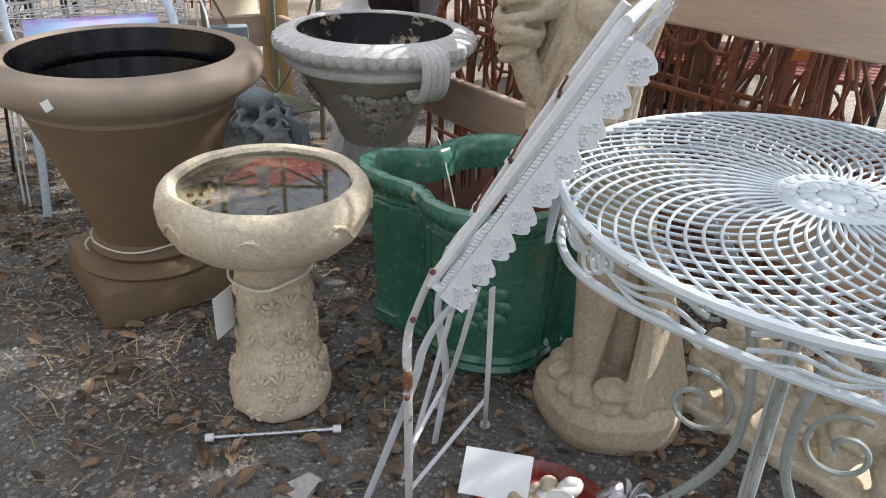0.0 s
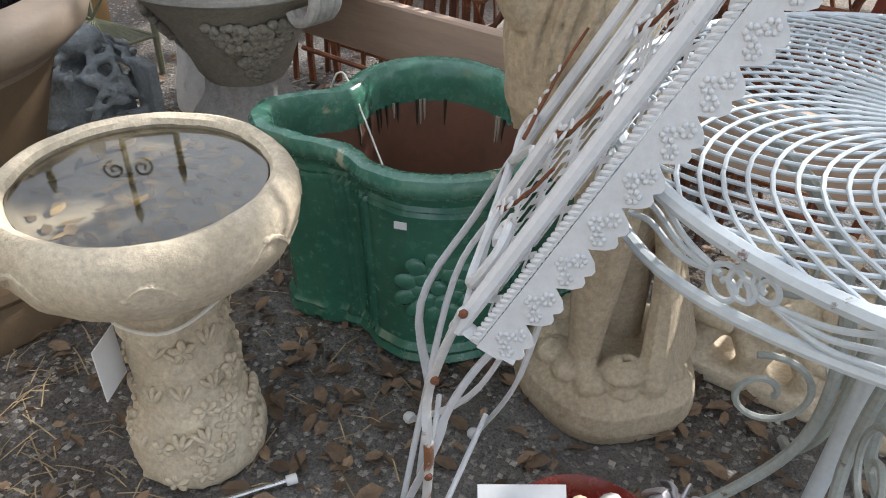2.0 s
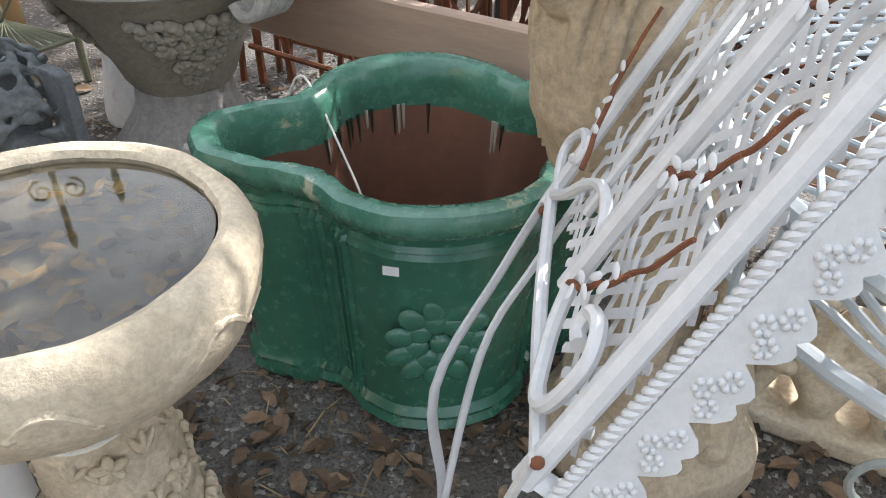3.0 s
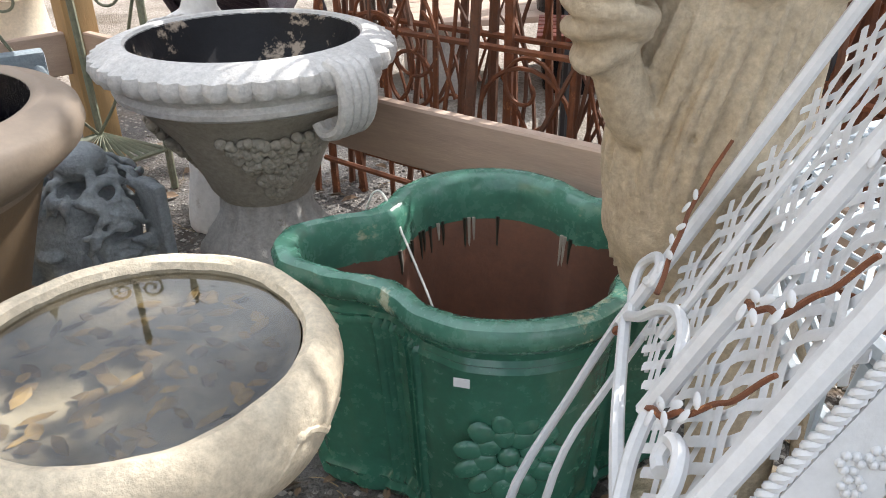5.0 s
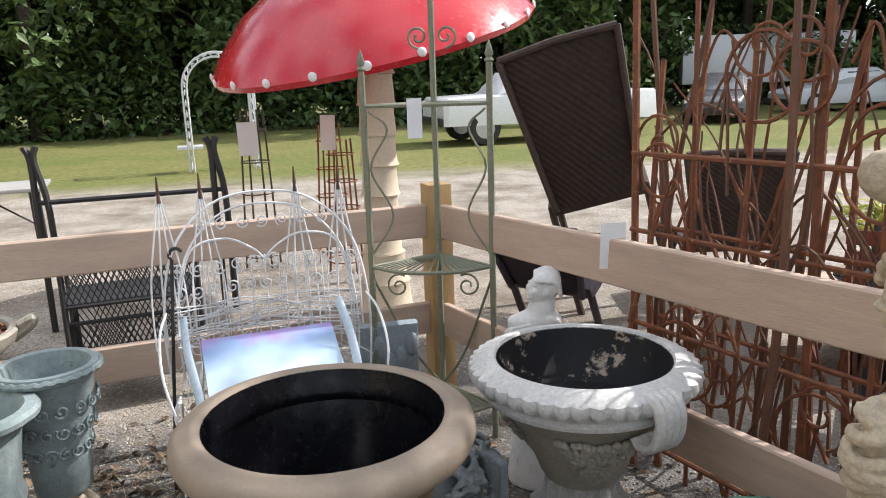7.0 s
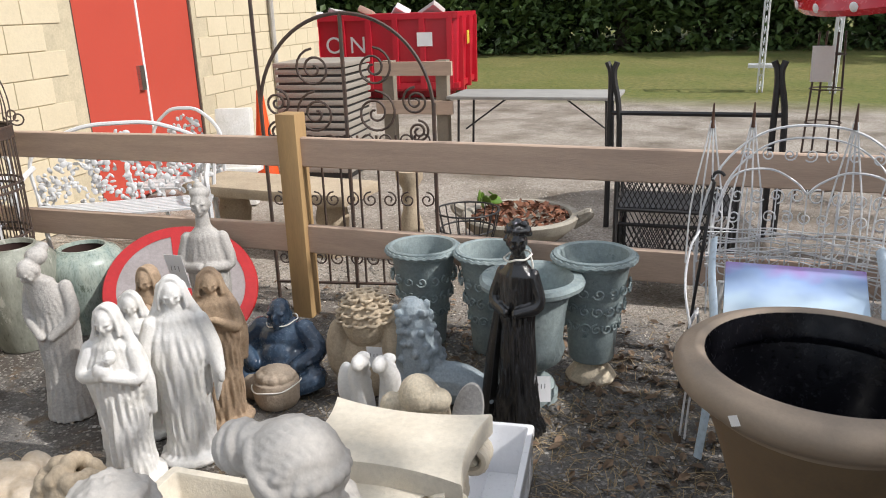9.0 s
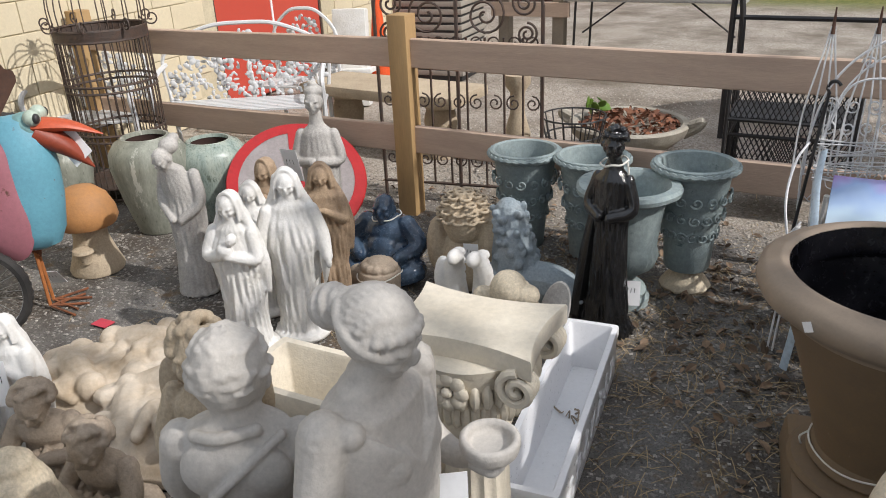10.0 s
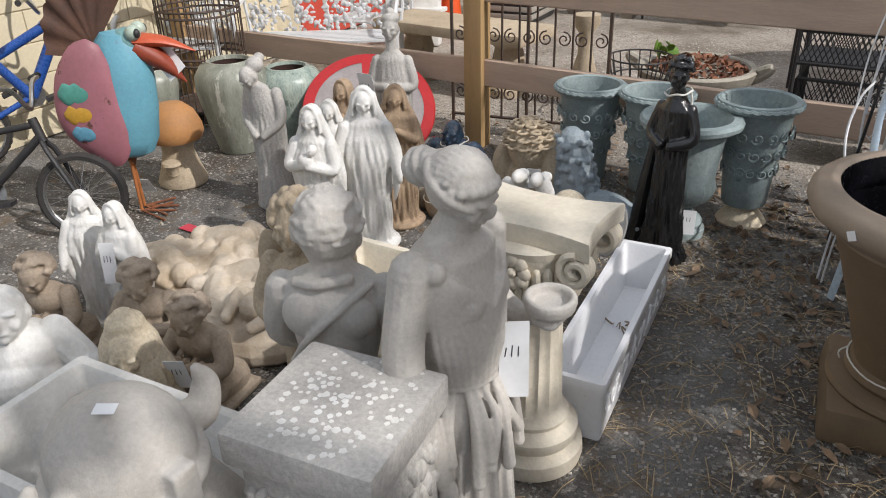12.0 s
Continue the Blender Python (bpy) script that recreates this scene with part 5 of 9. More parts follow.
# tan curly child figure
bm = bmesh.new()
H = 0.98
robe(bm, H, [(0, .13, .12, 0, 0), (.06, .12, .11, 0, 0), (.4, .09, .08, 0, 0), (.6, .11, .09, 0, 0), (.75, .115, .08, 0, 0), (.81, .05, .05, 0, 0)], 7, .06)
face(bm, Vector((0, -.02, .885 * H)), .075 * H, Vector((0, -1, 0)))
curls(bm, (0, 0, .90 * H), .08 * H, 80, 13, .27, -.5)
for s in (-1, 1):
    limb(bm, [(s * .11 * H, 0, .76 * H), (s * .15 * H, -.04 * H, .64 * H), (s * .05 * H, -.11 * H, .62 * H)], [.04 * H, .036 * H, .026 * H])
    blob(bm, (s * .14 * H, .06 * H, .74 * H), (.05 * H, .025 * H, .10 * H))
sculpt("child_statue", bm, TAN_STONE, "tan stone curly-haired child figure", "statue", at(-1.55, 0.535, 0, 50) @ Matrix.Diagonal((.72, .72, .93, 1)))

# ---- things by the near fence ----
LION = mat("blue_grey_aged_stone", (0.36, 0.39, 0.40), 0.85, (0.22, 0.24, 0.25), 10, 0.7, 95, 0.20, 0.7, 55, wear=(0.40, 0.42, 0.42), wear_scale=12, wear_cut=0.62)
# large head with thick hair, a slab behind it
bm = bmesh.new()
face(bm, Vector((0, -.02, .26)), .145, Vector((0, -1, -.1)))
rnd = random.Random(5)
for k in range(170):
    a, z = rnd.uniform(0, 6.28), rnd.uniform(-.35, 1.0)
    d = Vector((math.cos(a) * math.sqrt(max(0, 1 - z * z)), math.sin(a) * math.sqrt(max(0, 1 - z * z)), z))
    if d.y < -.45 and z < .55:
        continue
    o = Vector((0, .015, .30)) + d * .15
    e = d.cross(Vector((rnd.uniform(-1, 1), rnd.uniform(-1, 1), rnd.uniform(-1, 1)))).normalized()
    limb(bm, [o - e * .03, o + d * .012, o + e * .03], [.007, .013, .006], 6)
for s in (-1, 1):
    tube(spiral((s * .125, .02, .22), .06, .012, 1.5, 0, Vector((0, 1, 0)), Vector((0, 0, 1)), 22), .017, bm, 7)
lathe([(0, 0), (.15, 0), (.155, .03), (.13, .07), (.10, .12), (0, .13)], 28, bm=bm)
blob(bm, (0, 0, .46), (.07, .07, .045))
box(.10, .03, .34, bm, Matrix.Translation((.15, .10, .08)), .004)
sculpt("head_statue", bm, LION, "blue-grey stone head with thick curly hair", "statue", at(-0.64, 2.66, 0, -58), 0.0055)

# pale bust with upswept hair, behind the urn
bm = bmesh.new()
robe(bm, .80, [(0, .16, .14, 0, 0), (.3, .12, .11, 0, 0), (.6, .12, .10, 0, 0), (.74, .15, .10, 0, 0), (.82, .13, .08, -.02, 0), (.88, .065, .06, .01, 0), (.94, .050, .05, .02, 0)], 5, .02)
face(bm, Vector((.010, -.01, .785)), .056, Vector((-1, -.45, .35)))
blob(bm, (.028, 0, .79), (.050, .052, .055), None, 14, 10)
for k in range(14):
    b = -1.3 + 2.6 * k / 13
    limb(bm, [(-.015, .052 * math.sin(b), .815 + .030 * math.cos(b)), (.028, .060 * math.sin(b), .812 + .046 * math.cos(b)), (.066, .052 * math.sin(b), .800 + .040 * math.cos(b)), (.080, .036 * math.sin(b), .752 + .02 * math.cos(b))], [.008, .011, .011, .007], 6)
sculpt("bust", bm, WHITE_STONE, "pale stone bust with upswept hair", "bust", at(-0.345, 3.22, 0, 0), 0.0045)

# tall woman, weathered tan stone
bm = bmesh.new()
lathe([(0, 0), (.185, 0), (.193, .03), (.188, .075), (.165, .10), (.10, .13), (0, .135)], 40, lambda a, i, r, z: r + .006 * math.sin(5 * a), bm=bm)
# legs, standing on rocks, with drapery falling behind the right leg
limb(bm, [(-.075, -.04, .10), (-.085, -.05, .20), (-.075, -.035, .38), (-.075, -.02, .55), (-.085, 0, .68)], [.034, .036, .055, .068, .085], 14)
limb(bm, [(-.10, -.11, .11), (-.085, -.055, .14)], [.024, .030])
limb(bm, [(.03, .02, .10), (.02, .03, .3), (-.01, .03, .5), (-.05, .02, .66)], [.045, .055, .065, .085], 14)
for k in range(11):
    u = k / 10
    limb(bm, [(.0 + .02 * u, -.02 + .03 * u, .62 - .1 * u), (.045 + .05 * u, -.07 + .07 * u, .36), (.03 + .12 * u, -.135 + .10 * u, .12)], [.016, .022, .034], 7)
for k in range(14):
    a = 2 * math.pi * k / 14
    blob(bm, (.12 * math.cos(a), .12 * math.sin(a), .115), (.05, .04, .028), Matrix.Rotation(a, 4, "Z"), 10, 6)
for r, z in ((.036, .15), (.026, .162), (.014, .172)):
    tube([(-.03 + r * math.cos(a), -.12 + r * math.sin(a), z + .004 * math.sin(3 * a)) for a in [2 * math.pi * i / 16 for i in range(16)]], .010, bm, 6, closed=True)
# hips, waist and chest under a thin clinging gown
TORSO = [(.54, .098, .10, -.085), (.62, .107, .105, -.135), (.70, .115, .106, -.158), (.78, .116, .102, -.160), (.86, .110, .094, -.155), (.93, .109, .090, -.144), (1.00, .112, .090, -.133), (1.05, .112, .086, -.118), (1.085, .098, .074, -.108), (1.115, .070, .058, -.118), (1.14, .048, .048, -.150), (1.19, .042, .043, -.190)]
robe(bm, 1.0, [(z, rx, ry, sx, 0.0) for z, rx, ry, sx in TORSO], 7, .010, 1.0)


def on_torso(a, z, lift=0.0):
    """A point on the gown at angle a (degrees) and height z."""
    for p, q in zip(TORSO, TORSO[1:]):
        if p[0] <= z <= q[0]:
            u = (z - p[0]) / (q[0] - p[0])
            rx, ry, sx = (p[i] + (q[i] - p[i]) * u for i in (1, 2, 3))
            return Vector((sx + (rx + lift) * math.cos(radians(a)), (ry + lift) * math.sin(radians(a)), z))
    return Vector((0, 0, z))


for x in (-.165, -.085):
    blob(bm, (x, -.070, 1.015), (.046, .034, .046), None, 18, 12)
blob(bm, (-.160, -.072, .80), (.060, .040, .075), None, 18, 12)
rnd = random.Random(23)
for k in range(15):
    a = 190 + 11 * k
    drift = rnd.uniform(14, 30)
    limb(bm, [on_torso(a, 1.05, -.002), on_torso(a - drift * .4, .93, .002), on_torso(a - drift * .9, .80, .004), on_torso(a - drift * 1.3, .64, .003)], [.003, .006, .007, .004], 6)
for lift, z in ((.004, 1.075), (.003, 1.063)):
    tube([on_torso(10 * k, z + .010 * math.cos(radians(10 * k)) - .012 * math.sin(radians(10 * k)) ** 2, lift) for k in range(36)], .0065, bm, 6, closed=True)
# head bowed in profile over the roses, waved hair gathered behind
HEAD = Vector((-.250, -.010, 1.238))
face(bm, HEAD, .076, Vector((-1, -.35, -.55)))
blob(bm, HEAD + Vector((.022, .006, .018)), (.070, .068, .070), None, 20, 14)
for k in range(13):
    b = -1.3 + 2.6 * k / 12
    pts = []
    for i in range(10):
        e = .35 + 2.1 * i / 9
        d = Vector((-math.cos(e), math.sin(b) * math.sin(e) * .95, math.sin(e) * math.cos(b) * .95 + .10)).normalized()
        pts.append(HEAD + Vector((.020, .004, .014)) + d * .0735 + Vector((0, .004 * math.sin(i * 1.8 + k), 0)))
    tube(pts, .0070, bm, 6)
for k in range(9):
    a = math.pi * (k / 8 - .5)
    blob(bm, HEAD + Vector((-.046, .064 * math.sin(a), .050 * math.cos(a) + .012)), (.014, .013, .013), None, 8, 6)
blob(bm, HEAD + Vector((.088, .012, .010)), (.034, .036, .036), None, 12, 8)
# one arm bent up to the breast with a full-blown rose in the hand
limb(bm, [(-.205, -.010, 1.065), (-.245, -.020, 1.03), (-.290, -.025, 1.01)], [.036, .034, .030], 12)
limb(bm, [(-.200, -.015, .82), (-.262, -.020, .845), (-.296, -.025, .91), (-.310, -.025, .96)], [.040, .032, .028, .032], 12)
for k, (r, z) in enumerate(((.026, .930), (.038, .952), (.043, .978), (.041, 1.006), (.036, 1.030), (.027, 1.052), (.014, 1.068))):
    tube([(-.312 + r * math.cos(a), -.025 + r * math.sin(a), z + .010 * math.cos(a + 1.9 * k) + .003 * math.sin(3 * a)) for a in [2 * math.pi * i / 22 for i in range(22)]], .0125, bm, 8, closed=True)
limb(bm, [(-.312, -.025, .93), (-.312, -.025, 1.05)], [.032, .022])
# the other arm raised and bent over the head, gathered cloth in its hand
limb(bm, [(-.055, .0, 1.06), (-.045, .01, 1.16), (-.055, .02, 1.27), (-.085, .03, 1.37), (-.160, .03, 1.405), (-.260, .02, 1.395), (-.325, .01, 1.415)], [.058, .056, .054, .054, .048, .044, .038], 16)
for k in range(6):
    limb(bm, [(-.300 + .012 * k, -.005 + .006 * k, 1.43), (-.290 + .020 * k, -.010 + .008 * k, 1.475), (-.245 + .016 * k, .0, 1.525 - .010 * abs(k - 2)), (-.195 + .014 * k, .020, 1.500 - .016 * k), (-.160 + .014 * k, .035, 1.43)], [.012, .015, .019, .017, .014], 8)
for k in range(9):
    limb(bm, [(-.255 + .021 * k, .045, 1.385), (-.215 + .019 * k, .055, 1.31), (-.165 + .015 * k, .060, 1.22), (-.140 + .012 * k, .058, 1.12)], [.013, .012, .013, .011], 7)
WOMAN = mat("weathered_tan_cast_stone", (0.52, 0.44, 0.32), 0.8, (0.33, 0.255, 0.165), 4, 0.75, 95, 0.20, 0.7, 55, wear=(0.19, 0.14, 0.09), wear_scale=7, wear_cut=0.70)
sculpt("woman_statue", bm, WOMAN, "weathered tan stone woman holding roses, arm raised", "statue", at(0.475, 1.575, 0), 0.0038)
t = thing("price_tag", "large white paper tag hung on the statue", "tag")
part("paper", box(.062, .0015, .150), PAPER, t)
part("eyelet", tube([(.006 * math.cos(a), -.0016, .137 + .006 * math.sin(a)) for a in [2 * math.pi * k / 14 for k in range(14)]], .0018, None, 5, closed=True), INK, t, "dark punched eyelet")
part("loop", tube(curve_pts([(0, 0, .137), (.012, .02, .17), (.03, .05, .20)], 4), .0012, None, 5), STRING, t, "thin white string")
t.matrix_world = at(0.214, 1.478, 1.212, 18, -4, 6)

# ---- white folding garden chair tipped up on its side legs ----
A0, B0 = Vector((0.01, 1.13, .64)), Vector((.175, 1.46, .645))
U = Vector((.5, -.06, .864)).normalized()
W = (B0 - A0)
LEN = .51
NRM = U.cross(W).normalized()
NRM = NRM if NRM.x > 0 else -NRM
chair = thing("garden_chair", "white painted iron folding chair with woven strap seat, tipped up", "chair")


def P(s, w, n=0.0):
    return A0 + U * s + W * w + NRM * n


def rod(name, pts, r, mat_=None, seg=8, flat=1.0, label="", smooth_pts=True, up=None):
    return part(name, tube(curve_pts(pts, 5) if smooth_pts and len(pts) > 2 else pts, r, None, seg, flat=flat, up=up), mat_ or WHITE_IRON, chair, label)


rod("frame_bar", [P(-.02, 0), P(.2, 0), P(.42, 0), P(LEN, .02)], .0105, label="thick round white frame bar")
rod("frame_bar", [P(-.01, 1), P(.2, 1), P(.42, 1), P(LEN, .98)], .0085)
rod("frame_bar", [P(.06, .335, -.018), P(.167, .30, -.022), P(.30, .25, -.024), P(LEN, .22, -.024)], .0095)
rod("frame_bar", [P(.07, .63, -.004), P(.161, .605, -.008), P(.30, .60, -.008), P(LEN, .60, -.008)], .0050)
rod("frame_bar", [P(0, 0), P(-.01, .5), P(0, 1)], .007)
rod("frame_bar", [P(LEN, 0.02), P(LEN + .03, .5), P(LEN, .98)], .009)
# flat straps woven on the slant
for fam in (0, 1):
    for i in range(30):
        pts = []
        for j in range(13):
            w = j / 12
            s = (-.36 + .034 * i) + (.40 * w if fam == 0 else .40 * (1 - w))
            if not (0.0 <= s <= LEN):
                continue
            pts.append(P(s, .02 + .96 * w, .018 + .004 * math.sin((j + i + fam) * math.pi)) + NRM * (.0035 if (i + j + fam) % 2 else -.0035))
        if len(pts) > 1:
            part("strap", tube(pts, .0052, None, 4, flat=.22, up=NRM), WHITE_IRON, chair)
# scrolls at the low end
rod("scroll", [P(.010, .96), P(.030, 1.06, -.008), P(.050, 1.09, -.010), P(.080, 1.00, -.012), P(.082, .91, -.012), P(.068, .89, -.012), P(.060, .94, -.012)], .0058)
rod("scroll", [P(.012, .95, -.004), P(.040, .84, -.006), P(.075, .74, -.008), P(.103, .61, -.010), P(.107, .49, -.010), P(.094, .38, -.012), P(.072, .33, -.016)], .0062)
rod("scroll", [P(.070, .335, -.018), P(.040, .27, -.016), P(.021, .22, -.012), P(.010, .17, -.010), P(.012, .12, -.010), P(.027, .08, -.010), P(.053, .06, -.010), P(.080, .065, -.010), P(.092, .13, -.010), P(.082, .20, -.010), P(.066, .19, -.010), P(.067, .145, -.010)], .0070)
# rusty twigs with leaves
for ends in ([(.062, .335), (.095, .22), (.121, .15), (.161, .062), (.205, -.005)], [(.192, .28), (.205, .21), (.224, .124), (.262, .05), (.30, .0)], [(.088, .729), (.120, .84), (.152, .93), (.190, .98), (.225, 1.0)], [(.33, .26), (.345, .19), (.365, .10), (.40, .02)]):
    pts = curve_pts([P(a, b, -.022) for a, b in ends], 6)
    part("twig", tube([q + U * (.003 * math.sin(i * .9)) for i, q in enumerate(pts)], [.0030 - .00004 * i for i in range(len(pts))], None, 6), RUST, chair, "rusted wavy twig")
    for j in (4, 8, 13):
        for side in (-1, 1):
            bm = bmesh.new()
            blob(bm, pts[j] + NRM * -.004 + U * (.008 * side), (.0040, .0012, .0075), U.to_track_quat("Z", "Y").to_matrix().to_4x4() @ Matrix.Rotation(.6 * side + j, 4, "Y"), 8, 5)
            part("leaf", bm, WHITE_IRON, chair, "small white iron leaf")
# rope moulding and scalloped apron along the near edge
bm = bmesh.new()
for ph in (0, math.pi):
    tube([P(-.01 + LEN * i / 280, -.03, .022) + NRM * (.003 * math.cos(ph + i * .75)) + W.normalized() * (.003 * math.sin(ph + i * .75)) for i in range(281)], .0036, bm, 6, up=W)
part("rope_moulding", bm, WHITE_IRON, chair, "twisted rope moulding")
scallops = 9
bm = bmesh.new()
top, low = [], []
for i in range(scallops * 10 + 1):
    u = i / (scallops * 10)
    ph = (u * scallops) % 1.0
    dep = .028 + .024 * math.sin(math.pi * ph) ** .7 + .007 * math.sin(3 * math.pi * ph)
    s = -.015 + (LEN + .01) * u
    top.append((s, .028))
    low.append((s + .006 * math.sin(2 * math.pi * ph), .028 + dep))
fr = [[bm.verts.new(P(s, -.035 - sh, n)) for s, n in row] for sh in (0, .006) for row in (top, low)]
for i in range(len(top) - 1):
    bm.faces.new((fr[0][i], fr[0][i + 1], fr[1][i + 1], fr[1][i]))
    bm.faces.new((fr[2][i], fr[2][i + 1], fr[3][i + 1], fr[3][i]))
    bm.faces.new((fr[1][i], fr[1][i + 1], fr[3][i + 1], fr[3][i]))
    bm.faces.new((fr[0][i], fr[0][i + 1], fr[2][i + 1], fr[2][i]))
part("apron", bm, WHITE_IRON, chair, "scalloped white apron strip")
for q in range(scallops):
    bm = bmesh.new()
    s = -.015 + (LEN + .01) * (q + .5) / scallops
    for d, (ds, dn) in enumerate(((0, .046), (.013, .058), (-.013, .058))):
        for kk in range(6):
            a = 2 * math.pi * kk / 6
            blob(bm, P(s + ds + .006 * math.cos(a), -.041, dn + .006 * math.sin(a)), .0036, None, 7, 5)
    part("rose_relief", bm, WHITE_IRON, chair)
# legs of flat bar, two pairs tied by thin stays
RUSTY_WHITE = mat("rust_streaked_white_iron", (0.62, 0.62, 0.61), 0.5, (0.50, 0.46, 0.41), 14, 0.6, 90, 0.08, 0.2, 60, wear=(0.22, 0.09, 0.035), wear_scale=11, wear_cut=0.56)
FRONT_LEG = [Vector((0.007, 1.130, 0.653)), Vector((-0.020, 1.130, 0.576)), Vector((-0.036, 1.125, 0.510)), Vector((-0.033, 1.120, 0.390)), Vector((-0.029, 1.202, 0.004))]
HIND_LEG = [Vector((0.076, 1.120, 0.623)), Vector((0.026, 1.120, 0.568)), Vector((-0.008, 1.130, 0.486)), Vector((-0.028, 1.140, 0.387)), Vector((-0.132, 1.199, 0.004))]
PROP_A = [Vector((0.083, 1.130, 0.617)), Vector((0.057, 1.250, 0.374)), Vector((0.033, 1.551, 0.004))]
PROP_B = [Vector((0.110, 1.140, 0.612)), Vector((0.123, 1.240, 0.384)), Vector((0.150, 1.480, 0.004))]
rod("leg", FRONT_LEG, .0115, RUSTY_WHITE, seg=6, flat=.42, label="flat white leg bar streaked with rust")
rod("leg", HIND_LEG, .0105, flat=.42, seg=6, label="flat white leg")
rod("leg", PROP_A, .0085, flat=.5, seg=6)
rod("leg", PROP_B, .0085, flat=.5, seg=6)
rod("leg", [P(-.01, 1.03), P(-.10, .97), P(-.24, .80), Vector((B0.x - .13, B0.y - .02, .20)), Vector((B0.x - .15, B0.y - .04, .004))], .0115, flat=.42, seg=6)
rod("leg", [P(.03, .93, .02), P(-.06, .90, .02), P(-.17, .80, .02), Vector((B0.x - .16, B0.y - .10, .25)), Vector((B0.x - .22, B0.y - .16, .004))], .0105, flat=.42, seg=6)
rod("stay", [PROP_B[0].lerp(PROP_B[2], .72), FRONT_LEG[3].lerp(FRONT_LEG[4], .8)], .005)
rod("stay", [PROP_A[0].lerp(PROP_A[2], .62), FRONT_LEG[3].lerp(FRONT_LEG[4], .45)], .005)
rod("end_plate", [P(-.01, 0), P(-.008, -.02, .03), P(-.004, -.03, .075)], .009, flat=.3, seg=6)
for foot_at in (PROP_A[2], PROP_B[2]):
    bm = bmesh.new()
    blob(bm, foot_at + Vector((0, 0, .010)), (.014, .014, .011), None, 10, 6)
    part("foot", bm, WHITE_IRON, chair)
for q in (FRONT_LEG[0], FRONT_LEG[1].lerp(FRONT_LEG[2], .3), FRONT_LEG[3], P(-.02, 1.02)):
    bm = bmesh.new()
    blob(bm, q + Vector((-.002, -.008, 0)), (.006, .005, .006), None, 8, 6)
    part("bolt", bm, RUST, chair, "rusty bolt head")

# ---- round wire table ----
LEG_IRON = mat("dull_grey_green_iron", (0.34, 0.37, 0.345), 0.5, (0.24, 0.25, 0.22), 12, 0.6, 90, 0.12, 0.2, 60, wear=(0.14, 0.09, 0.06), wear_scale=14, wear_cut=0.66)
table = thing("wire_table", "round pale blue wire garden table with chipped paint", "table", (0.655, 1.13, 0))
TZ, TR = .80, .445
part("rim", tube([(TR * math.cos(a), TR * math.sin(a), TZ) for a in [2 * math.pi * k / 72 for k in range(72)]], .0105, None, 8, closed=True), TABLE_IRON, table, "thick round rim")
for fam in (1, -1):
    for k in range(54):
        a0 = 2 * math.pi * k / 54
        pts = []
        for i in range(15):
            u = i / 14
            r = .085 + (TR - .085) * u
            pts.append((r * math.cos(a0 + fam * (.95 * u ** 1.7)), r * math.sin(a0 + fam * (.95 * u ** 1.7)), TZ + .004 + (.003 if fam > 0 else -.001)))
        part("wire", tube(pts, .0028, None, 6), TABLE_IRON, table)
bm = lathe([(.095, TZ), (.098, TZ + .008), (.09, TZ + .014), (.062, TZ + .012), (.058, TZ + .004)], 40)
for k in range(16):
    a = 2 * math.pi * k / 16
    blob(bm, (.045 * math.cos(a), .045 * math.sin(a), TZ + .008), (.016, .012, .008), Matrix.Rotation(a, 4, "Z"), 8, 5)
    blob(bm, (.078 * math.cos(a), .078 * math.sin(a), TZ + .013), (.010, .010, .005), None, 8, 5)
blob(bm, (0, 0, TZ + .008), (.03, .03, .010))
part("rosette", bm, TABLE_IRON, table, "cast centre rosette")
part("lower_ring", tube([(TR * .97 * math.cos(a), TR * .97 * math.sin(a), TZ - .085 + .022 * math.cos(3 * a + .6)) for a in [2 * math.pi * k / 72 for k in range(72)]], .008, None, 8, closed=True), TABLE_IRON, table)
for k in range(6):
    a0 = 2 * math.pi * k / 6 + .35

    def on(a, z, r=.975):
        return Vector((TR * r * math.cos(a), TR * r * math.sin(a), TZ + z))
    bm = bmesh.new()
    for j in range(3):
        c = on(a0 + .05 * (j - 1), -.055 + .012 * j)
        tang = Vector((-math.sin(a0), math.cos(a0), 0))
        tube(spiral(c, .030 - .006 * j, .006, 1.4, j, tang, Vector((0, 0, 1)), 20), .0035, bm, 6)
    part("rose_scroll", bm, TABLE_IRON, table)
    for sgn in (1, -1):
        bm = bmesh.new()
        for j in range(3):
            tube(curve_pts([on(a0 + sgn * .07, -.045), on(a0 + sgn * .2, -.06 + .012 * j), on(a0 + sgn * .34, -.035 + .02 * (j - 1)), on(a0 + sgn * .46, -.05 + .025 * (j - 1))], 5), .0036, bm, 6)
        part("tendril", bm, TABLE_IRON, table)
for k in range(4):
    a = 2 * math.pi * k / 4 + math.radians(-118)
    d = Vector((math.cos(a), math.sin(a), 0))
    tang = Vector((-d.y, d.x, 0))
    part("leg", tube(curve_pts([d * .26 + Vector((0, 0, TZ - .01)), d * .13 + Vector((0, 0, .66)), d * .06 + Vector((0, 0, .48)), d * .05 + Vector((0, 0, .25)), d * .15 + Vector((0, 0, .06)), d * .22 + Vector((0, 0, .012))], 6), .0105, None, 8), LEG_IRON, table)
    part("leg_scroll", tube(spiral(d * .135 + Vector((0, 0, .33)), .082, .014, 1.35, 1.2, d, Vector((0, 0, 1)), 30), .006, None, 6), LEG_IRON, table)
    part("leg_scroll", tube(spiral(d * .15 + Vector((0, 0, .57)), .045, .012, 1.3, 4.2, d, Vector((0, 0, 1)), 24), .005, None, 6), LEG_IRON, table)
part("pedestal", tube([(0, 0, .03), (0, 0, TZ)], .016, None, 10), TABLE_IRON, table)
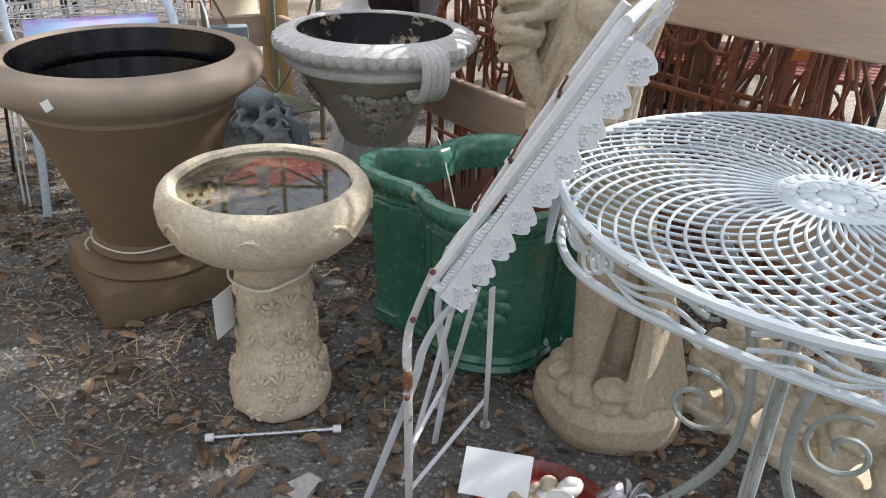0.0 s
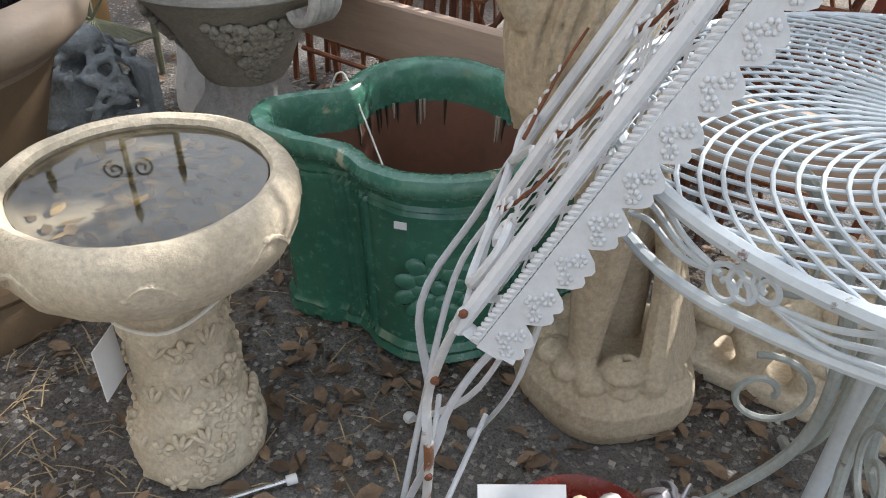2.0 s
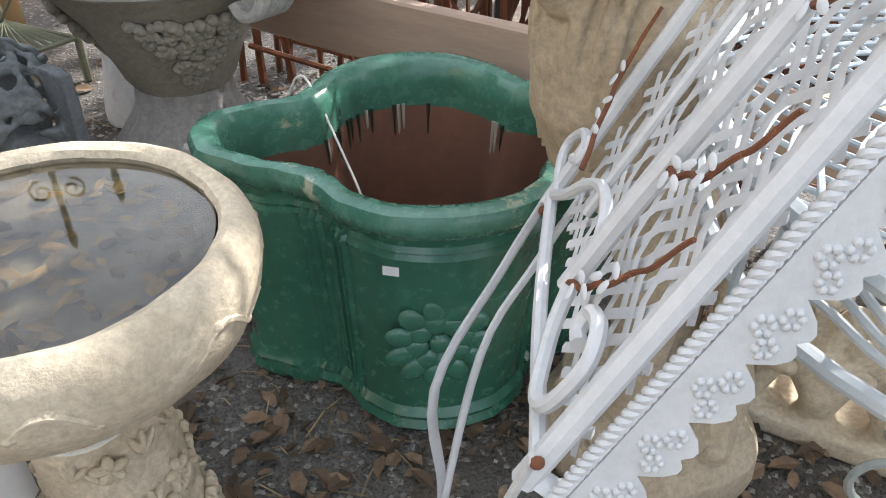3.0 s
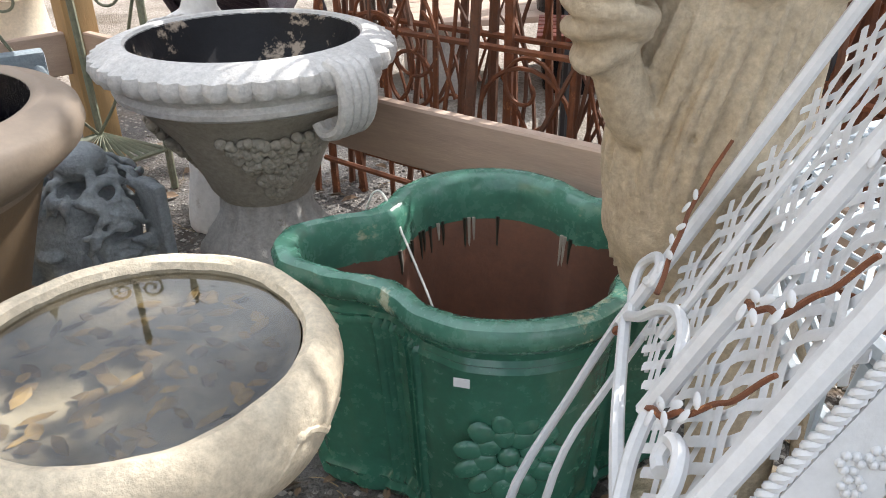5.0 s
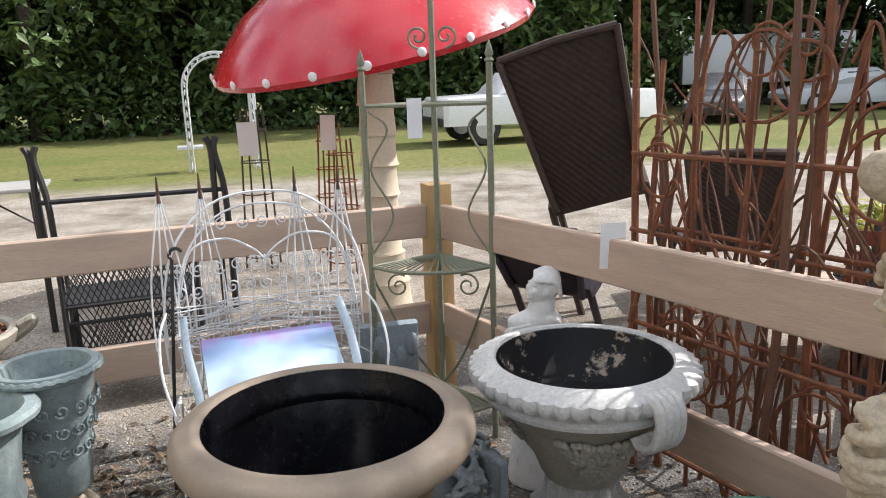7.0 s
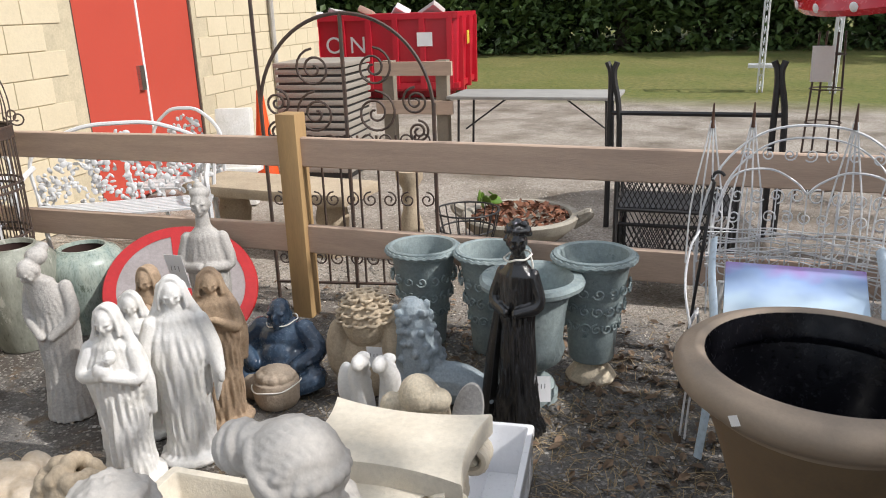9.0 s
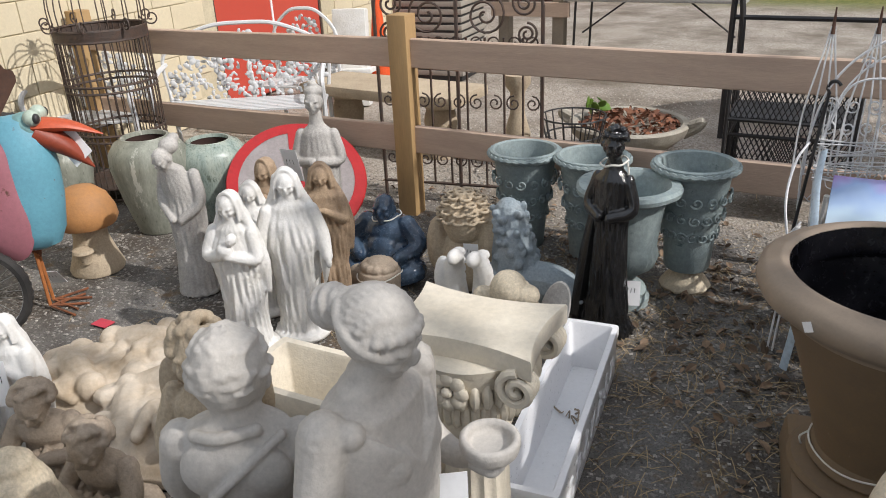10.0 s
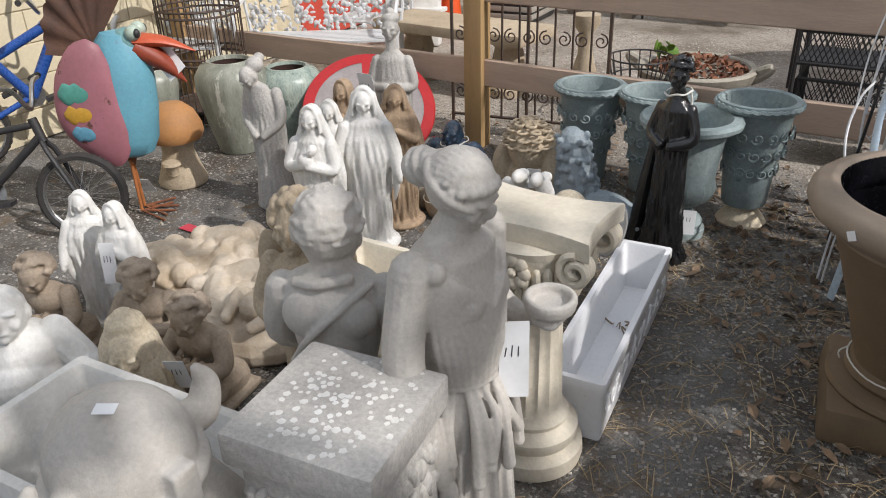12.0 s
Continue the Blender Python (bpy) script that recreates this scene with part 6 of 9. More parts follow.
for s in (-1, 1):
    base = math.radians(173)
    pts = [Vector((TR * math.cos(base + s * .045), TR * math.sin(base + s * .045), TZ - .01)), Vector((TR * 1.02 * math.cos(base + s * .02), TR * 1.02 * math.sin(base + s * .02), TZ - .11))]
    part("support", tube(pts, [.014, .009], None, 6, flat=.4), TABLE_IRON, table)

# carved relief of children below the table, on a slab
bm = bmesh.new()
box(.62, .20, .045, bm, None, .006)
rnd = random.Random(14)
for k in range(5):
    x = -.24 + .12 * k
    h = .30 + .05 * math.sin(k * 2.1)
    blob(bm, (x, .0, h * .55), (.055, .05, .09))
    face(bm, Vector((x + .02, -.03, h)), .045, Vector((.3 * (k % 2 * 2 - 1), -1, -.2)))
    curls(bm, (x + .02, -.015, h + .01), .048, 26, k, .28)
    limb(bm, [(x - .03, -.02, .12), (x - .05, -.05, .07), (x - .04, -.03, .04)], [.034, .03, .022])
    limb(bm, [(x + .03, -.02, .12), (x + .06, -.06, .09), (x + .05, -.05, .04)], [.034, .03, .022])
    limb(bm, [(x - .045, -.01, h * .72), (x - .07, -.05, h * .5), (x, -.075, h * .5)], [.024, .021, .016])
    limb(bm, [(x + .045, -.01, h * .72), (x + .08, -.04, h * .6), (x + .10, -.05, h * .75)], [.024, .021, .016])
sculpt("children_statue", bm, CREAM_STONE, "tan stone group of playing children on a slab", "statue", at(.935, 1.40, 0, -48), 0.006)

# box of oddments, a paper and shells
t = thing("oddments_dish", "red glazed dish heaped with shells and ornaments", "dish", (.255, 1.17, 0))
RED_GLAZE = mat("dark_red_glaze", (0.22, 0.028, 0.02), 0.25, (0.13, 0.02, 0.018), 9, 0.5, 50, 0.15, 0.1, 50, coat=.4)
part("dish", lathe([(0, .0), (.11, 0), (.125, .012), (.15, .05), (.146, .054), (.12, .02), (0, .014)], 40), RED_GLAZE, t)
rnd = random.Random(19)
for k in range(13):
    bm = bmesh.new()
    a, r = rnd.uniform(0, 6.28), rnd.uniform(.0, .105)
    c = (r * math.cos(a), r * math.sin(a), .05 + rnd.uniform(0, .03))
    if k % 2:
        tube(spiral(c, .032, .004, 1.7, a, Vector((math.cos(a), math.sin(a), .3)).normalized(), Vector((-math.sin(a), math.cos(a), .5)).normalized(), 22), [.017 - .0005 * i for i in range(23)], bm, 8)
    else:
        blob(bm, c, (.035, .024, .02), Matrix.Rotation(a, 4, "Z"), 12, 8)
        blob(bm, (c[0], c[1], c[2] + .016), (.018, .014, .012), None, 8, 6)
    part("shell", bm, (CREAM_STONE, TAN_STONE, WHITE_STONE)[k % 3], t)
solo("paper_sheet", box(.15, .10, .0012), PAPER, "blank white sheet of paper on the dish", "paper", at(.155, 1.215, .105, -18, 38, -6))
bm = bmesh.new()
for k in range(9):
    tube(curve_pts([(0, 0, .05), (.03 * math.cos(k * .7), .03 * math.sin(k * .7), .085), (.065 * math.cos(k * .7), .065 * math.sin(k * .7), .05)], 4), .012, bm, 7, flat=.35)
blob(bm, (0, 0, .03), (.06, .06, .035))
solo("metal_rose", bm, mat("grey_silver_metal", (.42, .41, .44), .35, (.3, .3, .33), 12, .5, 60, .1, .15, 60, metal=.8), "silvery metal rose ornament", "ornament", at(.44, 1.19, 0))
t = thing("rod", "short chromed rod with white end caps", "rod", (-.367, 1.43, .012))
t.rotation_euler = (0, 0, math.atan2(.045, .31))
part("bar", tube([(-.15, 0, 0), (.15, 0, 0)], .0055, None, 10), mat("dull_chrome", (.6, .6, .6), .3, metal=1.0, bump=0), t)
for s in (-1, 1):
    part("end_cap", tube([(s * .142, 0, 0), (s * .162, 0, 0)], .010, None, 10), PAPER, t, "white plastic end cap")
bm = bmesh.new()
pts = [(-.05, -.02), (-.02, .035), (.05, .05), (.07, .02), (.02, -.03), (-.03, -.045)]
vs = [bm.verts.new((x, y, .012 + .01 * math.sin(9 * x))) for x, y in pts]
ws = [bm.verts.new((x, y, .002)) for x, y in pts]
bm.faces.new(vs)
for i in range(6):
    bm.faces.new((vs[i], vs[(i + 1) % 6], ws[(i + 1) % 6], ws[i]))
solo("stone_chip", bm, GREY_STONE, "flat pale stone shard lying on the ground", "stone", at(-.29, 1.235, 0, 20))

# ---- pots and pieces along the far fence ----
def relief_pot(x, y, h, r, foot=False, material=None):
    material = material or TEAL_POT
    t = thing("garden_pot", "blue-grey stone pot with scroll relief and thick rim", "pot", (x, y, 0), "blue-grey pots")
    z0 = 0.0
    if foot:
        z0 = .10
        bm = lathe([(0, 0), (.105, 0), (.11, .012), (.10, .03), (.075, .06), (.06, .085), (.058, .10)], 40, lambda a, i, rr, z: rr + .006 * abs(math.cos(a * 5)) * (z < .07))
        part("foot", bm, CREAM_STONE, t, "pale shell-shaped foot")
    prof = [(0, z0), (r * .52, z0), (r * .56, z0 + .012), (r * .62, z0 + (h - z0) * .3), (r * .74, z0 + (h - z0) * .6), (r * .86, h - .055), (r * .90, h - .045), (r * .98, h - .04), (r, h - .022), (r * .98, h - .004), (r * .90, h), (r * .83, h - .006), (r * .80, h - .03), (r * .62, z0 + (h - z0) * .45), (0, z0 + (h - z0) * .4)]
    bm = lathe(prof, 56)
    for k in range(16):
        a = 2 * math.pi * k / 16
        for q in range(3):
            z = z0 + (h - z0) * (.36 + .18 * q)
            rr = r * (.645 + .115 * (q + .2))
            d, tg = Vector((math.cos(a), math.sin(a), 0)), Vector((-math.sin(a), math.cos(a), 0))
            tube(spiral(d * rr + Vector((0, 0, z)), .026, .006, 1.2, k + q, tg, Vector((.0, 0, 1)), 12), .0055, bm, 5)
    part("body", bm, material, t)
    part("rope_rim", tube([((r * 1.0) * math.cos(a), (r * 1.0) * math.sin(a), h - .022 + .003 * math.sin(a * 30)) for a in [2 * math.pi * k / 120 for k in range(120)]], .012, None, 6, closed=True), material, t)
    return t


relief_pot(-2.97, 2.585, .52, .180)
relief_pot(-2.65, 2.745, .53, .178)
relief_pot(-2.13, 2.85, .60, .180, True)
t = thing("garden_urn", "small blue-grey footed urn with a roped rim", "urn", (-2.20, 2.52, 0), "blue-grey pots")
t.scale = (1.16, 1.16, 1.18)
part("foot", lathe([(0, 0), (.10, 0), (.10, .03), (.085, .04), (.09, .055), (.08, .07), (.05, .09), (.045, .12), (.06, .135), (0, .14)], 40), TEAL_POT, t)
part("bowl", lathe([(0, .13), (.07, .13), (.105, .16), (.118, .20), (.108, .235), (.115, .26), (.13, .38), (.14, .42), (.165, .43), (.185, .445), (.188, .46), (.178, .472), (.15, .472), (.135, .455), (.12, .36), (0, .34)], 56, lambda a, i, r, z: r + .006 * abs(math.sin(a * 12)) * (.14 < z < .24) + .004 * abs(math.sin(a * 24)) * (z > .435 and r > .16)), TEAL_POT, t)


def tag(x, y, z, turn, tip, lab="white paper price tag with dark writing", w=.065, h=.105, marks=True):
    t = thing("price_tag", lab, "tag", group="price tags")
    part("paper", box(w, .0014, h), PAPER, t)
    if marks:
        rnd = random.Random(int(abs(x * 1000)))
        for k in range(3):
            bm = tube([(-w * .3 + w * .22 * k, -.0012, h * (.5 + .05 * rnd.random())), (-w * .25 + w * .2 * k, -.0012, h * (.66 + .05 * rnd.random()))], .0012, None, 5)
            part("pen_mark", bm, INK, t)
    t.matrix_world = at(x, y, z, turn, tip)
    return t


tag(-2.00, 2.36, .11, 45, -12)
tag(-2.55, 1.95, .22, 40, 12)
tag(-4.40, .98, .40, 65, -5, w=.08, h=.12)
tag(-3.38, 1.52, .48, 30, 14, w=.09, h=.17)
tag(-2.52, .13, .28, 65, -8, w=.05, h=.15)
tag(-1.95, .24, .16, 60, 20, w=.06, h=.14)
tag(-.925, .757, .615, 62, -6, w=.060, h=.17)
tag(-3.95, .46, .04, 60, 40, w=.07, h=.13)
tag(-2.06, 2.30, .52, 60, 3, w=.05, h=.13)
tag(-.10, 2.98, .92, 10, 4, "white paper tag hanging from the fence rail", w=.085, h=.16, marks=False)
bm = box(.09, .06, .002)
solo("red_tag", bm, mat("faded_red_plastic", (.55, .05, .08), .6), "faded red plastic tag on the ground", "tag", at(-3.45, .55, .005, 30))

# glazed jars
JAR = mat("mottled_grey_green_glaze", (0.30, 0.31, 0.26), 0.35, (0.15, 0.16, 0.13), 7, 0.7, 40, 0.15, 0.15, 40, wear=(0.45, 0.45, 0.39), wear_scale=8, wear_cut=.58, stretch=(2, 2, .6))
JAR_TEAL = mat("mottled_teal_glaze", (0.22, 0.28, 0.25), 0.3, (0.40, 0.44, 0.38), 8, 0.7, 40, 0.15, 0.15, 40, wear=(0.12, 0.15, 0.12), wear_scale=9, wear_cut=.6, stretch=(2, 2, .6))
DARK_HOLE = mat("dark_jar_inside", (.05, .025, .02), .8)


def jar(x, y, h, r, material, lab):
    t = thing("glazed_jar", lab, "jar", (x, y, 0), "glazed jars")
    part("body", lathe([(0, 0), (r * .58, 0), (r * .62, .02), (r * .82, h * .35), (r * 1.0, h * .72), (r * .97, h * .85), (r * .80, h * .95), (r * .62, h * .985), (r * .60, h), (r * .54, h), (r * .52, h * .96)], 48), material, t)
    part("inside", lathe([(r * .53, h * .97), (r * .56, h * .9), (r * .6, h * .5), (0, h * .45)], 32), DARK_HOLE, t)


jar(-4.47, 1.09, .55, .215, JAR, "mottled grey-green glazed jar")
jar(-4.44, 1.43, .47, .21, JAR_TEAL, "mottled teal glazed jar")
jar(-5.00, .72, .44, .15, JAR, "small grey-green glazed barrel pot")

t = thing("mushroom_ornament", "orange-brown stone mushroom ornament", "ornament", (-4.10, .66, 0))
part("stem", lathe([(0, 0), (.13, 0), (.135, .02), (.11, .09), (.085, .18), (.085, .26), (0, .27)], 36), TAN_STONE, t)
part("cap", lathe([(0, .25), (.10, .245), (.14, .255), (.155, .285), (.15, .33), (.12, .40), (.07, .445), (0, .46)], 40), mat("orange_brown_stone", (.42, .20, .07), .7, (.32, .17, .08), 7, .6, 60, .1, .2, 60), t, "domed orange-brown cap")
bm = bmesh.new()
lathe([(0, .13), (.03, .10), (.035, .14), (.055, .16), (.05, .175), (0, .19)], 20, bm=bm, mtx=Matrix.Translation((.085, -.06, -.02)))
part("small_mushroom", bm, TAN_STONE, t)

# bird cage
def bird_cage(x, y):
    t = thing("bird_cage", "tall dark rusty wire bird cage with domed top", "bird cage", (x, y, 0))
    R = .27
    for z in (.03, .10, .40, .44, .70, .74, 1.00, 1.06):
        part("ring", tube([(R * math.cos(a), R * math.sin(a), z) for a in [2 * math.pi * k / 40 for k in range(40)]], .008, None, 5, closed=True), DARK_IRON, t)
    for k in range(40):
        a = 2 * math.pi * k / 40
        c, s = math.cos(a), math.sin(a)
        pts = [(R * c, R * s, .03), (R * c, R * s, 1.06)]
        if k % 3 == 0:
            pts += [(R * 1.02 * c, R * 1.02 * s, 1.20), (R * .9 * c, R * .9 * s, 1.34), (R * .55 * c, R * .55 * s, 1.45), (.02 * c, .02 * s, 1.50)]
        part("wire", tube(pts if len(pts) == 2 else [pts[0]] + curve_pts(pts[1:], 4), .0042, None, 5), DARK_IRON, t)
    part("band", lathe([(R + .004, 1.0), (R + .006, 1.06), (R, 1.06), (R, 1.0)], 40), DARK_IRON, t, "pierced dark metal band")
    part("floor", lathe([(0, .09), (R * .98, .09), (R * .98, .10), (0, .10)], 32), DARK_IRON, t)
    for k in range(8):
        a = 2 * math.pi * k / 8 + .3
        d = Vector((math.cos(a), math.sin(a), 0))
        part("scroll", tube(spiral(d * (R + .045) + Vector((0, 0, 1.10)), .045, .01, 1.3, 3.3, d, Vector((0, 0, 1)), 18), .005, None, 5), DARK_IRON, t)
    part("finial", lathe([(0, 1.49), (.02, 1.5), (.03, 1.53), (.02, 1.56), (0, 1.58)], 16), DARK_IRON, t)


bird_cage(-5.26, 1.12)

# red and white sign wheel
t = thing("round_sign", "red and white round metal sign leaning on the fence", "sign")
RED = mat("red_enamel", (.42, .016, .018), .4, (.3, .014, .016), 6, .5, 50, .1, .1, 50)
bm = bmesh.new()
R_SIGN = .392
part("disc", lathe([(0, -.004), (R_SIGN - .06, -.004), (R_SIGN - .06, .004), (0, .004)], 48), mat("dirty_white_enamel", (.30, .27, .27), .5, (.22, .19, .18), 6), t, "dirty grey-white disc")
part("rim", lathe([(R_SIGN - .068, -.007), (R_SIGN - .006, -.007), (R_SIGN, 0), (R_SIGN - .006, .007), (R_SIGN - .068, .007)], 64), RED, t, "wide red rim")
for turn in (90, 270, 315, 225):
    b = part("bar", box(R_SIGN - .03, .050, .016, mtx=Matrix.Translation((R_SIGN / 2 - .01, 0, -.008))), RED, t, "red bar")
    b.matrix_local = Matrix.Rotation(radians(turn), 4, "Z")
t.matrix_world = at(-3.965, 1.751, .266, math.degrees(-.396) + 90) @ Matrix.Rotation(math.pi / 2 - .867, 4, "X")

# tall metal garden bird
t = thing("metal_bird", "painted scrap metal bird with rusty crest and red bill", "garden ornament", (-3.74, .36, 0))
PINK = mat("faded_pink_paint", (.34, .13, .16), .55, (.24, .10, .11), 5, .5, 60, .08, .1, 60, wear=(.10, .045, .03), wear_scale=9, wear_cut=.61)
SKY_BLUE = mat("sky_blue_paint", (.13, .34, .43), .5, (.10, .25, .33), 5, .5, 60, .08, .1, 60, wear=(.14, .06, .03), wear_scale=14, wear_cut=.66)


def plate(outline, thick, bulge, m):
    """A bossed sheet cut to an outline in y and z, swelling towards -x in the middle."""
    bm = bmesh.new()
    cy, cz = sum(p[0] for p in outline) / len(outline), sum(p[1] for p in outline) / len(outline)
    for side in (0, thick):
        rings = [[bm.verts.new((side - bulge * math.sqrt(max(0, 1 - k * k)), cy + (y - cy) * k, cz + (z - cz) * k)) for y, z in outline] for k in (1.0, .9, .7, .4)]
        for a, b in zip(rings, rings[1:]):
            for i in range(len(outline)):
                j = (i + 1) % len(outline)
                bm.faces.new((a[i], a[j], b[j], b[i]))
        bm.faces.new(rings[-1])
        if side == 0:
            first = rings[0]
        else:
            for i in range(len(outline)):
                j = (i + 1) % len(outline)
                bm.faces.new((first[i], first[j], rings[0][j], rings[0][i]))
    return bm if m is None else (bmesh.ops.transform(bm, matrix=m, verts=bm.verts), bm)[1]


# barrel chest of sheet metal, flat pink flanks riveted on
part("body", lathe([(0, -.30), (.08, -.295), (.125, -.27), (.150, -.20), (.158, -.05), (.150, .10), (.125, .22), (.08, .29), (0, .31)], 32, mtx=Matrix.Translation((0, -.06, .61)) @ Matrix.Rotation(.12, 4, "X") @ Matrix.Diagonal((.78, 1.0, 1, 1))), SKY_BLUE, t, "sky blue barrel chest")
FLANK = curve_pts([(.02, .90), (.10, .87), (.19, .74), (.225, .58), (.20, .46), (.12, .36), (.02, .29), (-.05, .33), (-.085, .45), (-.075, .60), (-.06, .76), (-.03, .87)], 3)
FLANK = [(p.x, p.y) for p in [Vector((a, b, 0)) for a, b, *_ in FLANK]]
for sx in (1, -1):
    part("flank", plate(FLANK, .006, .045, Matrix.Translation((-.105 * sx, 0, 0)) @ Matrix.Diagonal((sx, 1, 1, 1))), PINK, t, "faded pink flank plate with rusty spots")
for z, size, paint, word in ((.66, .078, mat("teal_paint", (.08, .28, .23), .5, (.05, .18, .15), 9, wear=(.10, .05, .03), wear_cut=.64), "teal"), (.565, .072, mat("ochre_paint", (.50, .28, .03), .5, (.36, .2, .03), 9, wear=(.14, .06, .03), wear_cut=.64), "ochre"), (.475, .058, mat("blue_paint", (.10, .26, .36), .5, (.07, .2, .28), 9, wear=(.1, .05, .03), wear_cut=.66), "blue")):
    feather = [(.105 + size * 1.05 * math.cos(a), z + size * (.75 + .12 * math.cos(7 * a) * (math.cos(a) > 0)) * math.sin(a)) for a in [2 * math.pi * k / 28 for k in range(28)]]
    for sx in (1, -1):
        part("wing_feather", plate(feather, .005, .014, Matrix.Translation((-.136 * sx, 0, 0)) @ Matrix.Diagonal((sx, 1, 1, 1))), paint, t, word + " wing feather plate")
bm = bmesh.new()
blob(bm, (0, -.130, .855), (.070, .080, .070), None, 20, 12)
part("head", bm, mat("grey_teal_paint", (.16, .30, .30), .5, (.12, .22, .22), 9, wear=(.14, .06, .03), wear_cut=.62), t, "grey-teal head")
for sx in (-1, 1):
    bm = bmesh.new()
    blob(bm, (sx * .048, -.175, .905), .036, None, 14, 10)
    e = part("eye", bm, mat("pale_green_enamel", (.42, .50, .42), .4), t, "pale bulging eye")
    bm = bmesh.new()
    blob(bm, (sx * .066, -.196, .905), (.020, .016, .022), None, 12, 8)
    part("pupil", bm, BLACK_IRON, e)
BILL = mat("orange_red_paint", (.50, .085, .03), .45, (.38, .06, .02), 6)
for pts, w, flat, word in ((((0, -.165, .865), (0, -.30, .850), (0, -.43, .800)), .062, .5, "long orange upper bill"), (((0, -.165, .835), (0, -.275, .755), (0, -.365, .655)), .068, .8, "open red-brown lower bill")):
    bm = tube(curve_pts(pts, 5), [w * (1 - (k / 10) ** 1.6) + .004 for k in range(11)], None, 12, flat=flat, up=(0, 0, 1))
    part("bill", bm, BILL if flat < .6 else mat("red_brown_paint", (.26, .045, .02), .5, (.18, .04, .02), 8), t, word)
CREST = []
for k in range(66):
    a = -.85 + 2.45 * k / 65
    r = .34 + .018 * abs(math.sin(k * .55))
    CREST.append((.02 + r * math.sin(a) * .62, .83 + r * math.cos(a)))
CREST += [(.10, .80), (-.06, .82)]
bm = bmesh.new()
for x in (-.004, .004):
    vs = [bm.verts.new((x + .012 * math.sin(i * .55) * (i < 66), y, z)) for i, (y, z) in enumerate(CREST)]
    hub = bm.verts.new((x, .02, .83))
    for i in range(len(vs) - 1):
        bm.faces.new((hub, vs[i], vs[i + 1]))
part("crest", bm, RUST_DARK, t, "rusty brown scalloped crest")
bm = tube([(0, -.03, .40), (0, -.03, .34), (0, -.035, .26)], [.06, .042, .012], None, 10)
part("thigh", bm, RUST, t, "rusty thigh cone")
for sx in (-1, 1):
    part("leg", tube([(sx * .015, -.03, .30), (sx * .03, -.035, .02)], .008, None, 6), mat("orange_rust", (.40, .14, .04), .7, (.28, .10, .03), 20), t)
    for k in (-.7, 0, .7):
        part("toe", tube([(sx * .03, -.035, .02), (sx * .03 + .17 * math.sin(k), -.035 - .17 * math.cos(k), .008)], .006, None, 5), RUST, t)
part("price_tag", box(.11, .0016, .19, mtx=pose(-.02, -.335, .70, 18, 40, 80)), PAPER, t, "white paper tag tied on the bill")
t.location = (-3.80, .36, 0)
t.rotation_euler = (0, 0, radians(158))

# bicycles
TYRE = mat("black_rubber", (.025, .023, .022), .8, (.05, .045, .04), 10, .5, 80, .2, .4, 120)
STEEL = mat("dull_steel", (.5, .5, .5), .35, (.35, .34, .33), 14, .5, 80, .1, .1, 80, metal=1.0)


